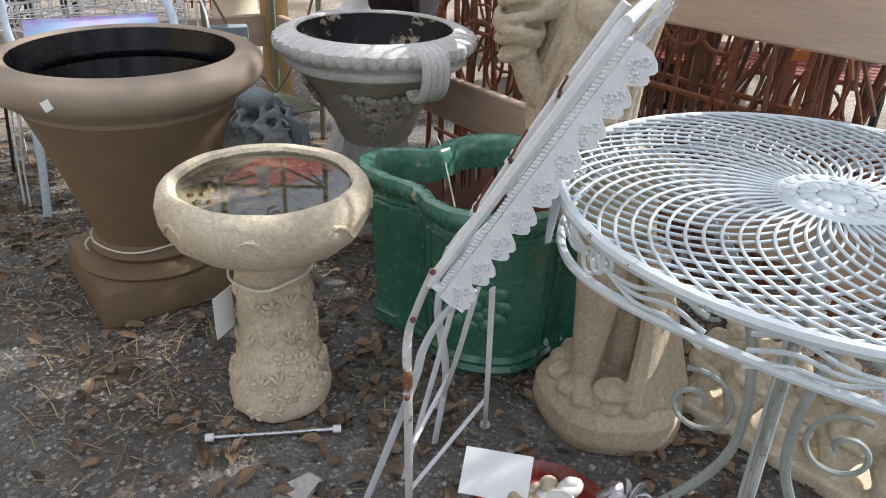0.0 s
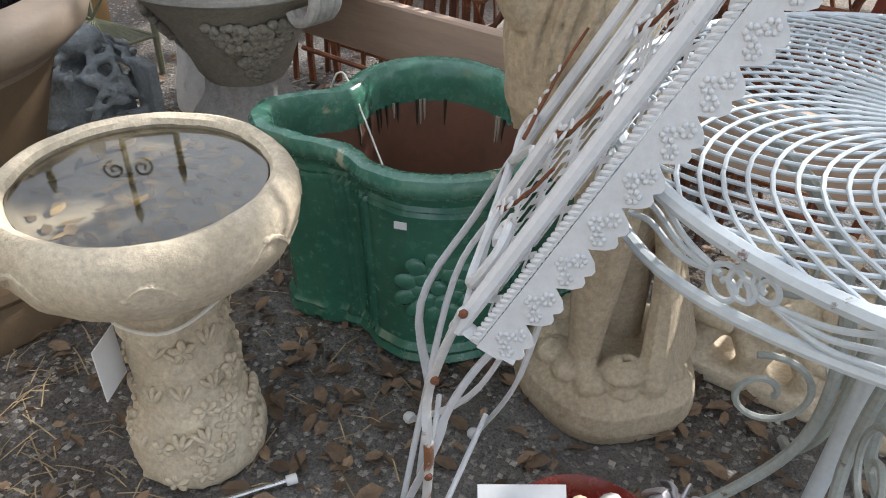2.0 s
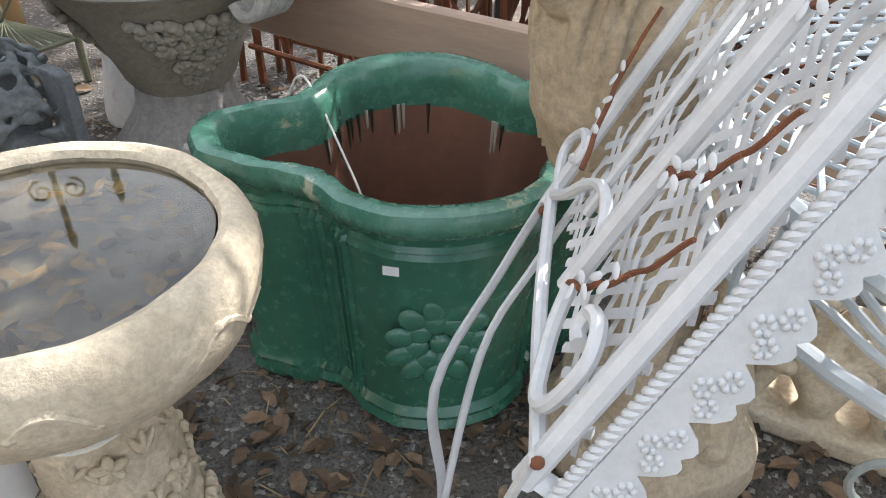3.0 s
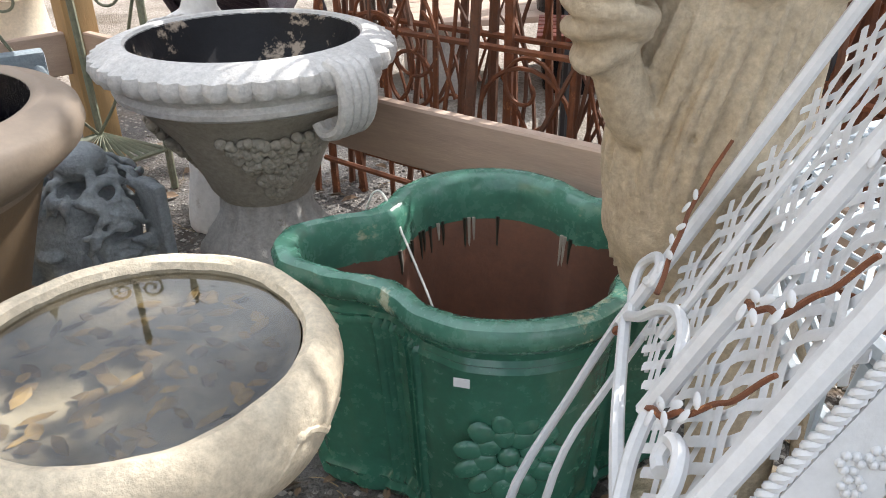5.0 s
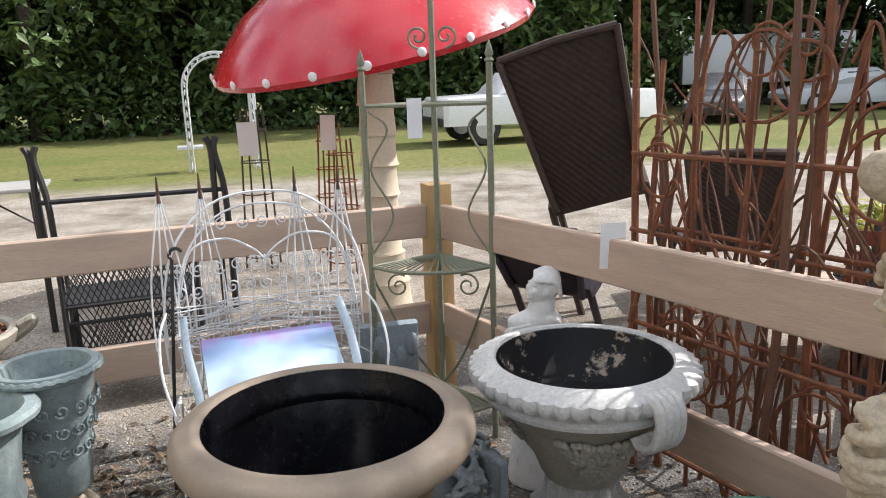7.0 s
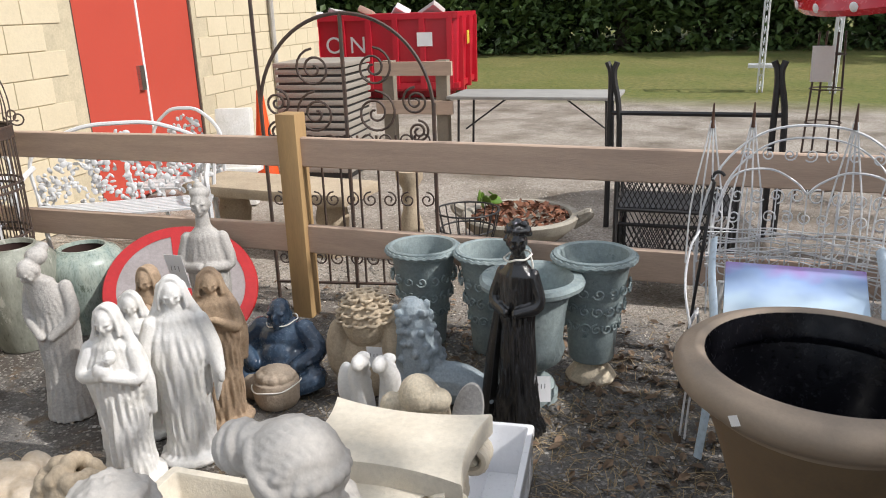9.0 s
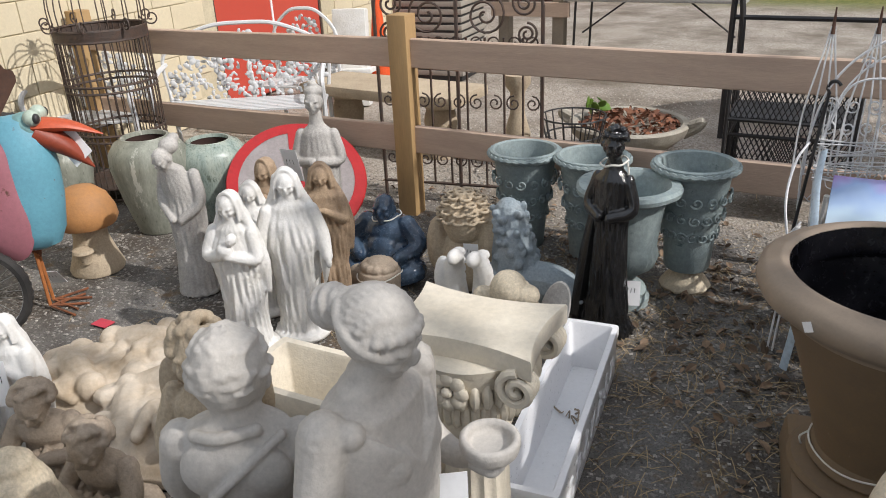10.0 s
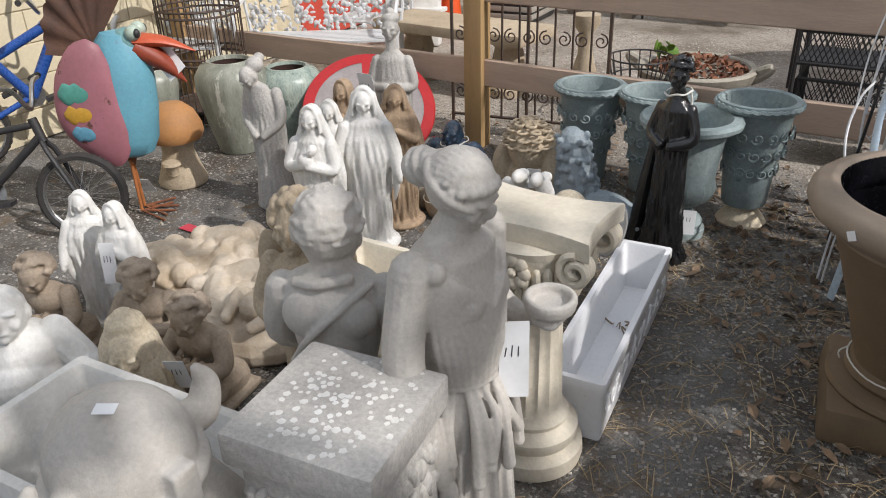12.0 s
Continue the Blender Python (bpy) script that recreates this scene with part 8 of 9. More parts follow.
# folding table, log rack, bowl, baskets
t = thing("folding_table", "long grey folding table with thin steel legs", "table", (-5.55, 6.40, 0))
part("top", box(1.75, .70, .035, bevel=.008, mtx=Matrix.Translation((0, 0, .705))), mat("grey_plastic", (.36, .35, .33), .6), t)
for s in (-1, 1):
    for y in (-.28, .28):
        part("leg", tube([(s * .76, y, .70), (s * .78, y, 0)], .014, None, 6), BLACK_IRON, t)
    part("brace", tube([(s * .77, 0, .35), (s * .30, 0, .69)], .010, None, 6), BLACK_IRON, t)
t.rotation_euler = (0, 0, radians(29))
t = thing("iron_bench_frame", "black iron frame with hooked end posts", "frame", (-3.05, 5.15, 0))
for x in (-.55, .55):
    for k in (0, .07):
        part("post", tube(curve_pts([(x + k, 0, 0), (x + k, 0, .8), (x + k * .3, 0, 1.12), (x - .03 + k, 0, 1.22)], 4), .022, None, 6), BLACK_IRON, t)
part("bar", tube([(-.55, 0, .86), (.6, 0, .86)], .018, None, 6), BLACK_IRON, t)
t.rotation_euler = (0, 0, radians(28))
t = thing("planter_bowl", "low stone bowl planter full of dead leaves", "planter", (-3.62, 4.02, 0))
part("bowl", lathe([(0, .0), (.20, 0), (.22, .05), (.18, .08), (.28, .12), (.37, .20), (.40, .26), (.385, .275), (.35, .27), (.32, .22), (0, .2)], 48, lambda a, i, r, z: r + .012 * abs(math.sin(a * 9)) * (.1 < z < .22)), CONCRETE, t)
for s in (-1, 1):
    part("handle", tube(curve_pts([(s * .36, 0, .20), (s * .45, 0, .26), (s * .47, 0, .30), (s * .40, 0, .27)], 5), .03, None, 8), CONCRETE, t)
bm = bmesh.new()
rnd = random.Random(40)
for k in range(420):
    a, r = rnd.uniform(0, 6.28), .33 * math.sqrt(rnd.random())
    m = Matrix.Translation((r * math.cos(a), r * math.sin(a), .25 + .09 * (1 - (r / .33) ** 2) * rnd.random())) @ Euler((rnd.uniform(-.9, .9), rnd.uniform(-.9, .9), rnd.uniform(0, 6))).to_matrix().to_4x4()
    s = rnd.uniform(.02, .042)
    vs = [bm.verts.new(m @ Vector(p)) for p in ((-s, 0, 0), (0, -s * .5, .006), (s, 0, .003), (0, s * .5, .007))]
    bm.faces.new(vs)
tagged(part("leaf_litter", bm, mat("red_brown_dead_leaves", (.16, .055, .03), .8, (.24, .12, .06), 30, .6, 80, .2, .0, island=.45), t, "red-brown dead leaves"), kind="stuff")
bm = bmesh.new()
for k in range(9):
    a = k * .7
    blob(bm, (-.24 + .06 * math.cos(a), .05 + .06 * math.sin(a), .33 + .02 * (k % 3)), (.045, .03, .006), Euler((.4, .3 * k, a)).to_matrix().to_4x4(), 8, 5)
part("green_leaves", bm, mat("fresh_green_leaf", (.12, .22, .03), .5), t, "few fresh green leaves")
t.rotation_euler = (0, 0, radians(30))


def mesh_basket(x, y, turn, w, d, h, z, lab):
    t = thing("wire_basket", lab, "basket", (x, y, 0), "black wire baskets")
    for zz in (z, z + h):
        part("rim", tube([(-w / 2, -d / 2, zz), (w / 2, -d / 2, zz), (w / 2, d / 2, zz), (-w / 2, d / 2, zz)], .012, None, 6, closed=True), BLACK_IRON, t)
    for sy in (-1, 1):
        bm = bmesh.new()
        n = int(w / .028)
        for k in range(n + 1):
            xx = -w / 2 + w * k / n
            for e in (1, -1):
                x2 = min(max(xx + e * h * .5, -w / 2), w / 2)
                tube([(xx, sy * d / 2, z), (x2, sy * d / 2, z + h * (abs(x2 - xx) / (h * .5) if h else 1))], .0035, bm, 4)
        tagged(part("mesh_side", bm, BLACK_IRON, t, "diamond wire mesh side"), kind="stuff")
    for sx in (-1, 1):
        for sy in (-1, 1):
            part("leg", tube([(sx * w / 2, sy * d / 2, 0), (sx * w / 2, sy * d / 2, z + h)], .012, None, 6), BLACK_IRON, t)
    part("shelf", box(w * .96, d * .96, .012, mtx=Matrix.Translation((0, 0, z))), BLACK_IRON, t)
    t.rotation_euler = (0, 0, radians(turn))


mesh_basket(-2.42, 3.98, 30, .62, .40, .17, .55, "black diamond mesh wire basket on legs")
mesh_basket(-2.42, 4.0, 30, .60, .38, .26, .20, "black wire basket standing below another")
t = thing("hanging_basket", "dark wire half-round basket on the ground", "basket", (-3.55, 3.45, 0))
for z, r in ((.42, .20), (.30, .17), (.18, .12)):
    part("ring", tube([(r * math.cos(a), r * math.sin(a), z) for a in [2 * math.pi * k / 28 for k in range(28)]], .006, None, 5, closed=True), BLACK_IRON, t)
for k in range(18):
    a = 2 * math.pi * k / 18
    part("wire", tube(curve_pts([(.20 * math.cos(a), .20 * math.sin(a), .42), (.17 * math.cos(a), .17 * math.sin(a), .28), (.09 * math.cos(a), .09 * math.sin(a), .02)], 3), .004, None, 4), BLACK_IRON, t)

# white cast benches and a stone table past the fence
def cast_bench(x, y, turn, w, seed):
    t = thing("cast_iron_bench", "white cast iron garden bench with leafy openwork", "bench", (x, y, 0), "white cast benches")
    rnd = random.Random(seed)
    bm = bmesh.new()
    for k in range(int(460 * w)):
        u, v = rnd.uniform(-1, 1), rnd.random()
        if v > .75 + .25 * math.cos(u * 3.0):
            continue
        blob(bm, (u * w / 2, .02 * math.sin(k), .42 + .48 * v), (rnd.uniform(.008, .026), .006, rnd.uniform(.008, .026)), Matrix.Rotation(k, 4, "Y"), 7, 5)
    tagged(part("back", bm, WHITE_IRON, t, "leafy openwork back"), kind="stuff")
    part("back_rim", tube(curve_pts([(-w / 2, 0, .42), (-w / 2, 0, .75), (-w / 4, 0, .92), (0, 0, .95), (w / 4, 0, .92), (w / 2, 0, .75), (w / 2, 0, .42)], 6), .014, None, 6), WHITE_IRON, t)
    for k in range(9):
        part("seat_slat", box(w, .028, .014, mtx=Matrix.Translation((0, -.05 - .045 * k, .41))), WHITE_IRON, t)
    for s in (-1, 1):
        part("side", tube(curve_pts([(s * w / 2, 0, .68), (s * w / 2, -.25, .66), (s * w / 2, -.44, .60), (s * w / 2, -.42, .42), (s * w / 2, -.46, 0)], 5), .018, None, 6), WHITE_IRON, t)
        part("leg", tube([(s * w / 2, 0, .42), (s * w / 2, .06, 0)], .018, None, 6), WHITE_IRON, t)
    t.rotation_euler = (0, 0, radians(turn))


cast_bench(-5.55, 2.10, 60, 1.15, 1)
cast_bench(-5.95, 1.15, 60, .7, 2)
cast_bench(-5.95, 2.75, 40, .55, 3)
t = thing("stone_table", "weathered stone slab table on carved supports", "table", (-4.95, 2.95, 0))
part("top", box(1.35, .5, .08, bevel=.02, mtx=Matrix.Translation((0, 0, .40))), TAN_STONE, t)
for s in (-1, 1):
    part("support", lathe([(0, 0), (.15, 0), (.15, .05), (.10, .10), (.12, .25), (.10, .34), (.16, .40), (0, .40)], 24, mtx=Matrix.Translation((s * .42, 0, 0))), TAN_STONE, t)
t.rotation_euler = (0, 0, radians(24))
t = thing("white_cabinet", "white metal stand leaning by the wall", "stand", (-6.35, 3.35, 0))
part("panel", box(.30, .16, .85, bevel=.02), WHITE_STONE, t)
part("shelf", box(.40, .30, .04, bevel=.01, mtx=Matrix.Translation((0, -.05, .30))), WHITE_STONE, t)
t.rotation_euler = (radians(-6), 0, radians(50))
t = thing("traffic_cone", "orange plastic traffic cone by the wall", "cone", (-7.1, 4.05, 0))
part("cone", lathe([(0, .0), (.16, 0), (.16, .03), (.12, .03), (.03, .90), (0, .90)], 24), mat("orange_plastic", (.75, .10, .02), .5), t)
t = solo("baluster", lathe([(0, 0), (.10, 0), (.10, .06), (.06, .10), (.09, .22), (.05, .36), (.05, .50), (.09, .56), (.09, .62), (0, .63)], 24), TAN_STONE, "short turned stone baluster", "baluster", at(-4.02, 3.38))

# column, umbrella, arch, obelisk
t = thing("column", "cream sectional column with flared base", "column", (-1.42, 5.50, 0))
CREAMP = mat("cream_plaster_column", (.62, .53, .40), .8, (.52, .43, .31), 4)
for k in range(9):
    r = .125 + (.06 * max(0, 1 - k / 2.2))
    part("drum", lathe([(0, .2 * k), (r + .012, .2 * k), (r, .2 * k + .02), (r - .012, .2 * k + .185), (r - .004, .2 * k + .197), (0, .2 * k + .197)], 28), CREAMP, t)
t = thing("metal_umbrella", "large glossy red metal umbrella with white dots", "umbrella", (-1.55, 6.05, 0))
UR = mat("glossy_red_enamel", (.55, .018, .030), .22, (.48, .016, .026), 2, .4, 30, .04, .03, 20, coat=.5)
cap = lathe([(1.16, -.10), (1.18, -.06), (1.10, .06), (.85, .30), (.5, .50), (.2, .60), (0, .62)], 64)
lathe([(1.15, -.10), (1.08, .04), (.84, .27), (.5, .46), (0, .58)], 64, bm=cap)
tilt_m = Matrix.Translation((0, 0, 1.90)) @ Matrix.Rotation(radians(-9), 4, "Y") @ Matrix.Rotation(radians(12), 4, "X")
ob = part("canopy", cap, UR, t, "shallow domed red canopy")
ob.matrix_local = tilt_m
for k in range(22):
    a = 2 * math.pi * k / 22
    bm = bmesh.new()
    blob(bm, (0, 0, 0), (.012, .03, .03), None, 10, 6)
    d = part("dot", bm, PAPER, t, "white dot")
    d.matrix_local = tilt_m @ Matrix.Translation((1.178 * math.cos(a), 1.178 * math.sin(a), -.045)) @ Matrix.Rotation(a, 4, "Z")
part("pole", tube([(0, 0, 0), (0, 0, 2.45)], .03, None, 10), WHITE_IRON, t)
for k in range(6):
    a = 2 * math.pi * k / 6
    part("strut", tube([(0, 0, 1.62), (.5 * math.cos(a), .5 * math.sin(a), 2.20 + .105 * math.cos(a) + .1 * math.sin(a))], .010, None, 6), WHITE_IRON, t)
t = thing("garden_arch", "white wire garden arch with side seat", "arch", (-6.15, 14.0, 0))
for y in (-.22, .22):
    for r in (.62, .54):
        part("arch_bar", tube([(-r, y, 0), (-r, y, 1.5)] + [(-r * math.cos(a), y, 1.5 + r * math.sin(a)) for a in [math.pi * k / 16 for k in range(1, 16)]] + [(r, y, 1.5), (r, y, 0)], .016, None, 6), WHITE_IRON, t)
for k in range(22):
    if k < 8:
        c = [(-.58, 0, .1 + .19 * k), (.58, 0, .1 + .19 * k)]
    else:
        a = math.pi * (k - 7.5) / 14
        c = [(-.58 * math.cos(a), 0, 1.5 + .58 * math.sin(a))]
    for p in c:
        part("rung", tube([(p[0], -.22, p[2] - .05), (p[0], .22, p[2] + .05)], .010, None, 5), WHITE_IRON, t)
        part("rung", tube([(p[0] - .04, -.22, p[2]), (p[0] + .04, -.22, p[2] + .02)], .012, None, 5), WHITE_IRON, t)
part("seat", box(.45, .45, .05, mtx=Matrix.Translation((-.58, 0, .42))), WHITE_IRON, t)
t.rotation_euler = (0, 0, radians(25))
for x, y, h, m in ((-2.75, 6.7, 1.35, DARK_IRON), (-2.15, 6.9, 1.2, RUST), (-1.95, 6.5, 1.1, RUST)):
    t = thing("garden_obelisk", "slender dark iron garden obelisk with tags", "obelisk", (x, y, 0), "iron obelisks")
    for k in range(4):
        a = math.pi / 4 + math.pi / 2 * k
        part("upright", tube([(.16 * math.cos(a), .16 * math.sin(a), 0), (.10 * math.cos(a), .10 * math.sin(a), h)], .009, None, 5), m, t)
    for j in range(5):
        r = .16 - .012 * j
        part("ring", tube([(r * math.cos(a), r * math.sin(a), .1 + h * .2 * j) for a in [2 * math.pi * k / 16 for k in range(16)]], .006, None, 5, closed=True), m, t)
tag(-2.72, 6.5, .98, 15, 10, w=.16, h=.28, marks=False)
tag(-2.02, 6.4, 1.02, 5, -8, w=.12, h=.28, marks=False)
tag(-.42, 6.9, 1.20, 0, 0, w=.13, h=.5, marks=False)

# dark wicker chairs past the near fence
WICKER = mat("dark_brown_wicker", (.040, .024, .017), .65, (.075, .045, .03), 30, .6, 60, .3, .6, 120)
PURPLE = mat("black_purple_wicker", (.022, .014, .022), .6, (.045, .03, .04), 30, .6, 60, .3, .6, 120)


def wicker(x, y, z, turn, tip, w, h, material, lab, lean=0.0):
    t = thing("wicker_chair", lab, "chair", group="wicker chairs")
    bm = bmesh.new()
    n, mrows = 26, 34
    grid = [[bm.verts.new(((u / n - .5) * w * (1 - .25 * (1 - v / mrows)), .06 * math.cos((u / n - .5) * 3) + .006 * ((u + v) % 2), v / mrows * h)) for u in range(n + 1)] for v in range(mrows + 1)]
    for v in range(mrows):
        for u in range(n):
            bm.faces.new((grid[v][u], grid[v][u + 1], grid[v + 1][u + 1], grid[v + 1][u]))
    got = bmesh.ops.solidify(bm, geom=bm.faces[:], thickness=.018)
    part("back", bm, material, t, "woven back", smooth=False)
    for s in (-.5, .5):
        part("stile", tube([(s * w * .75, .03, -.02), (s * w * 1.0, .03, h)], .022, None, 8), material, t)
    part("top_rail", tube([(-w / 2, .03, h), (0, .07, h + .02), (w / 2, .03, h)], .024, None, 8), material, t)
    part("seat", box(w * .9, .5, .08, bevel=.02, mtx=Matrix.Translation((0, -.25, -.06))), material, t)
    for k in range(12):
        part("lace", tube([(-w * .42 + w * .84 * k / 12, -.50, -.06), (-w * .42 + w * .84 * (k + .5) / 12, -.505, -.16), (-w * .42 + w * .84 * (k + 1) / 12, -.50, -.06)], .009, None, 5), material, t)
    for sx in (-1, 1):
        for yy in (-.46, -.02):
            part("leg", tube([(sx * w * .42, yy, -.04), (sx * w * .42, yy, -z)], .024, None, 7), material, t)
    t.matrix_world = at(x, y, z, turn, tip, lean)


wicker(.02, 5.25, .80, 175, -6, .72, .98, WICKER, "tall dark brown wicker chair tilted against others", 15)
wicker(-.30, 4.75, .36, 150, -28, .62, .46, PURPLE, "low black wicker chair leaning back")
wicker(.95, 5.6, .42, 185, 0, .7, .6, WICKER, "dark brown wicker chair among plants")

# rusty trellis with willow twigs
TW = mat("brown_willow_twig", (.15, .065, .035), .7, (.09, .05, .035), 12, .6, 80, .2, .2, 80)
t = thing("rusty_trellis", "rusty iron trellis tangled with brown willow rods", "trellis")
rnd = random.Random(55)
for k in range(9):
    p = on_fence(CORNER, DIR_A, 1.02 + .235 * k, .32 + .05 * (k % 2))
    part("upright", tube([p, p + Vector((rnd.uniform(-.03, .03), rnd.uniform(-.03, .03), 1.9 - .1 * (k % 3)))], .014 if k % 3 == 0 else .009, None, 6), RUST, t)
for z in (.14, .62, .98, 1.27):
    for off in (.30, .42)[:1 if z > 1.1 else 2]:
        part("crossbar", tube([on_fence(CORNER, DIR_A, 1.0, off, z), on_fence(CORNER, DIR_A, 2.95, off, z + .03)], .010, None, 6), RUST, t)
for k in range(14):
    c = on_fence(CORNER, DIR_A, 1.1 + .14 * k, .34, rnd.choice((.5, .9, 1.3, 1.6)) + rnd.uniform(-.1, .1))
    r = rnd.uniform(.08, .16)
    part("loop", tube([c + DIR_A * (r * math.cos(a)) + gz * (r * math.sin(a)) for a in [2 * math.pi * i / 22 for i in range(22)]], .007, None, 5, closed=True), RUST, t)
    tip = c + gz * .3
    part("scroll", tube(spiral(c + gz * .1, .12, .02, 1.3, k, DIR_A * (1 if k % 2 else -1), gz, 22), .006, None, 5), RUST, t)
for k in range(110):
    s = rnd.uniform(.95, 3.0)
    z0 = rnd.uniform(0, .9)
    p = on_fence(CORNER, DIR_A, s, rnd.uniform(.25, .75), z0)
    d = DIR_A * rnd.uniform(-.35, .35)
    up = rnd.uniform(.4, 1.1)
    part("twig", tube(curve_pts([p, p + d * .4 + gz * up * .4 + Vector((rnd.uniform(-.05, .05), rnd.uniform(-.05, .05), 0)), p + d * .8 + gz * up * .8, p + d + gz * up + Vector((rnd.uniform(-.08, .08), 0, 0))], 4), [.008 - .0004 * i for i in range(13)], None, 5), TW if k % 3 else RUST, t)

for k in range(34):
    p = on_fence(CORNER, DIR_A, rnd.uniform(.85, 3.0), rnd.uniform(.22, .75))
    d = DIR_A * rnd.gauss(0, .16)
    top = rnd.uniform(1.1, 1.95)
    bend = Vector((rnd.uniform(-.06, .06), rnd.uniform(-.06, .06), 0))
    r = rnd.uniform(.009, .018)
    part("rod", tube(curve_pts([p, p + d * .5 + gz * top * .5 + bend, p + d + gz * top], 4), [r * (1 - .04 * i) for i in range(9)], None, 6), RUST if k % 3 == 0 else TW, t)
for k in range(26):
    p = on_fence(CORNER, DIR_A, rnd.uniform(.9, 2.9), rnd.uniform(.22, .6), rnd.uniform(.2, 1.5))
    q = p + DIR_A * rnd.uniform(-.5, .5) + gz * rnd.uniform(-.25, .25)
    part("twig", tube(curve_pts([p, (p + q) / 2 + gz * rnd.uniform(.08, .30), q], 6), .0055, None, 5), TW if k % 2 else RUST, t)

# red timber swing frame and slatted bench
REDWOOD = mat("red_brown_stained_timber", (.20, .045, .022), .5, (.14, .035, .02), 5, .6, 40, .15, .15, 40, stretch=(4, 4, .7))
t = thing("swing_frame", "red-brown timber swing frame", "frame")
for a, b, r in (((.90, 3.10, .78), (1.42, 2.98, .02), .045), ((1.42, 3.14, 1.2), (1.46, 3.10, .02), .036), ((1.96, 4.93, 0), (1.96, 4.93, 2.4), .055), ((2.15, 2.72, 1.1), (2.02, 2.80, .02), .034)):
    part("timber", tube([a, b], r, None, 4), REDWOOD, t)
part("timber", tube([(1.40, 3.12, .58), (2.2, 2.76, .72)], .030, None, 4), mat("orange_stained_timber", (.42, .13, .03), .5, (.33, .10, .03), 5), t, "orange stained cross timber")
t = thing("slatted_bench", "red slatted park bench on black iron legs", "bench", (1.55, 3.62, 0))
for k in range(6):
    part("slat", box(1.25, .055, .024, bevel=.004, mtx=Matrix.Translation((0, -.20 + .07 * k, .42))), REDWOOD, t)
for k in range(3):
    part("back_slat", box(1.25, .024, .07, bevel=.004, mtx=Matrix.Translation((0, .26, .55 + .10 * k))), REDWOOD, t)
for s in (-.5, .5):
    part("leg_frame", tube(curve_pts([(s, -.26, 0), (s, -.22, .25), (s, -.18, .41), (s, .2, .41), (s, .27, .85)], 5), .018, None, 6), BLACK_IRON, t)
    part("leg_frame", tube([(s, .22, .41), (s, .30, 0)], .018, None, 6), BLACK_IRON, t)
    part("brace", tube([(s, -.22, .12), (s, .26, .12)], .012, None, 6), BLACK_IRON, t)
t.rotation_euler = (0, 0, radians(-22))
t = thing("crate", "shallow black crate on the gravel", "crate", (1.75, 2.95, 0))
part("tray", box(.6, .4, .22, bevel=.015), BLACK_IRON, t)
t.rotation_euler = (0, 0, radians(-25))
t = thing("timber_stack", "pale weathered boards stacked on blocks", "boards", (1.2, 4.6, 0))
for k in range(5):
    part("board", box(1.6, .14, .03, bevel=.004, mtx=pose(.04 * k, -.3 + .15 * k, .36, 0, 0, 2 * k)), WOOD, t)
for s in (-.5, .5):
    part("block", box(.2, .6, .36, bevel=.01, mtx=Matrix.Translation((s, 0, 0))), GREY_STONE, t)
bm = bmesh.new()
rnd = random.Random(61)
for k in range(90):
    tube(curve_pts([(0, 0, 0), (rnd.uniform(-.12, .12), rnd.uniform(-.12, .12), rnd.uniform(.2, .4)), (rnd.uniform(-.3, .3), rnd.uniform(-.3, .3), rnd.uniform(.25, .6))], 3), .008, bm, 4, flat=.2)
tagged(solo("yellow_plant", bm, mat("yellow_green_leaf", (.42, .40, .03), .5, (.2, .26, .03), 9, island=.3), "yellow-green strappy potted plant", "plant", at(1.35, 4.35, .5), kind=""), kind="")
solo("plant_pot", lathe([(0, 0), (.14, 0), (.2, .5), (.22, .52), (.19, .52), (0, .45)], 24), BLACK_IN, "black plastic plant pot", "pot", at(1.35, 4.35, 0))

# ---- vehicles ----
CARPAINT = {}


def car_paint(name, c):
    if name not in CARPAINT:
        CARPAINT[name] = mat(name, c, .3, tuple(v * .9 for v in c), 2, .3, 20, .02, 0, coat=.5)
    return CARPAINT[name]


GLASS = mat("dark_car_glass", (.02, .025, .03), .08, bump=0)


def loft(secs, bm=None):
    """A closed body from cross sections (x, half width low, half width high, z low, z high)."""
    bm = bm or bmesh.new()
    rings = []
    for x, wl, wh, zl, zh in secs:
        pts = [(-wl, zl), (-wl * 1.02, zl + (zh - zl) * .45), (-wh, zh - .04), (-wh * .9, zh), (wh * .9, zh), (wh, zh - .04), (wl * 1.02, zl + (zh - zl) * .45), (wl, zl)]
        rings.append([bm.verts.new((x, y, z)) for y, z in pts])
    for a, b in zip(rings, rings[1:]):
        for i in range(8):
            bm.faces.new((a[i], a[(i + 1) % 8], b[(i + 1) % 8], b[i]))
    bm.faces.new(rings[0])
    bm.faces.new(rings[-1][::-1])
    return bm


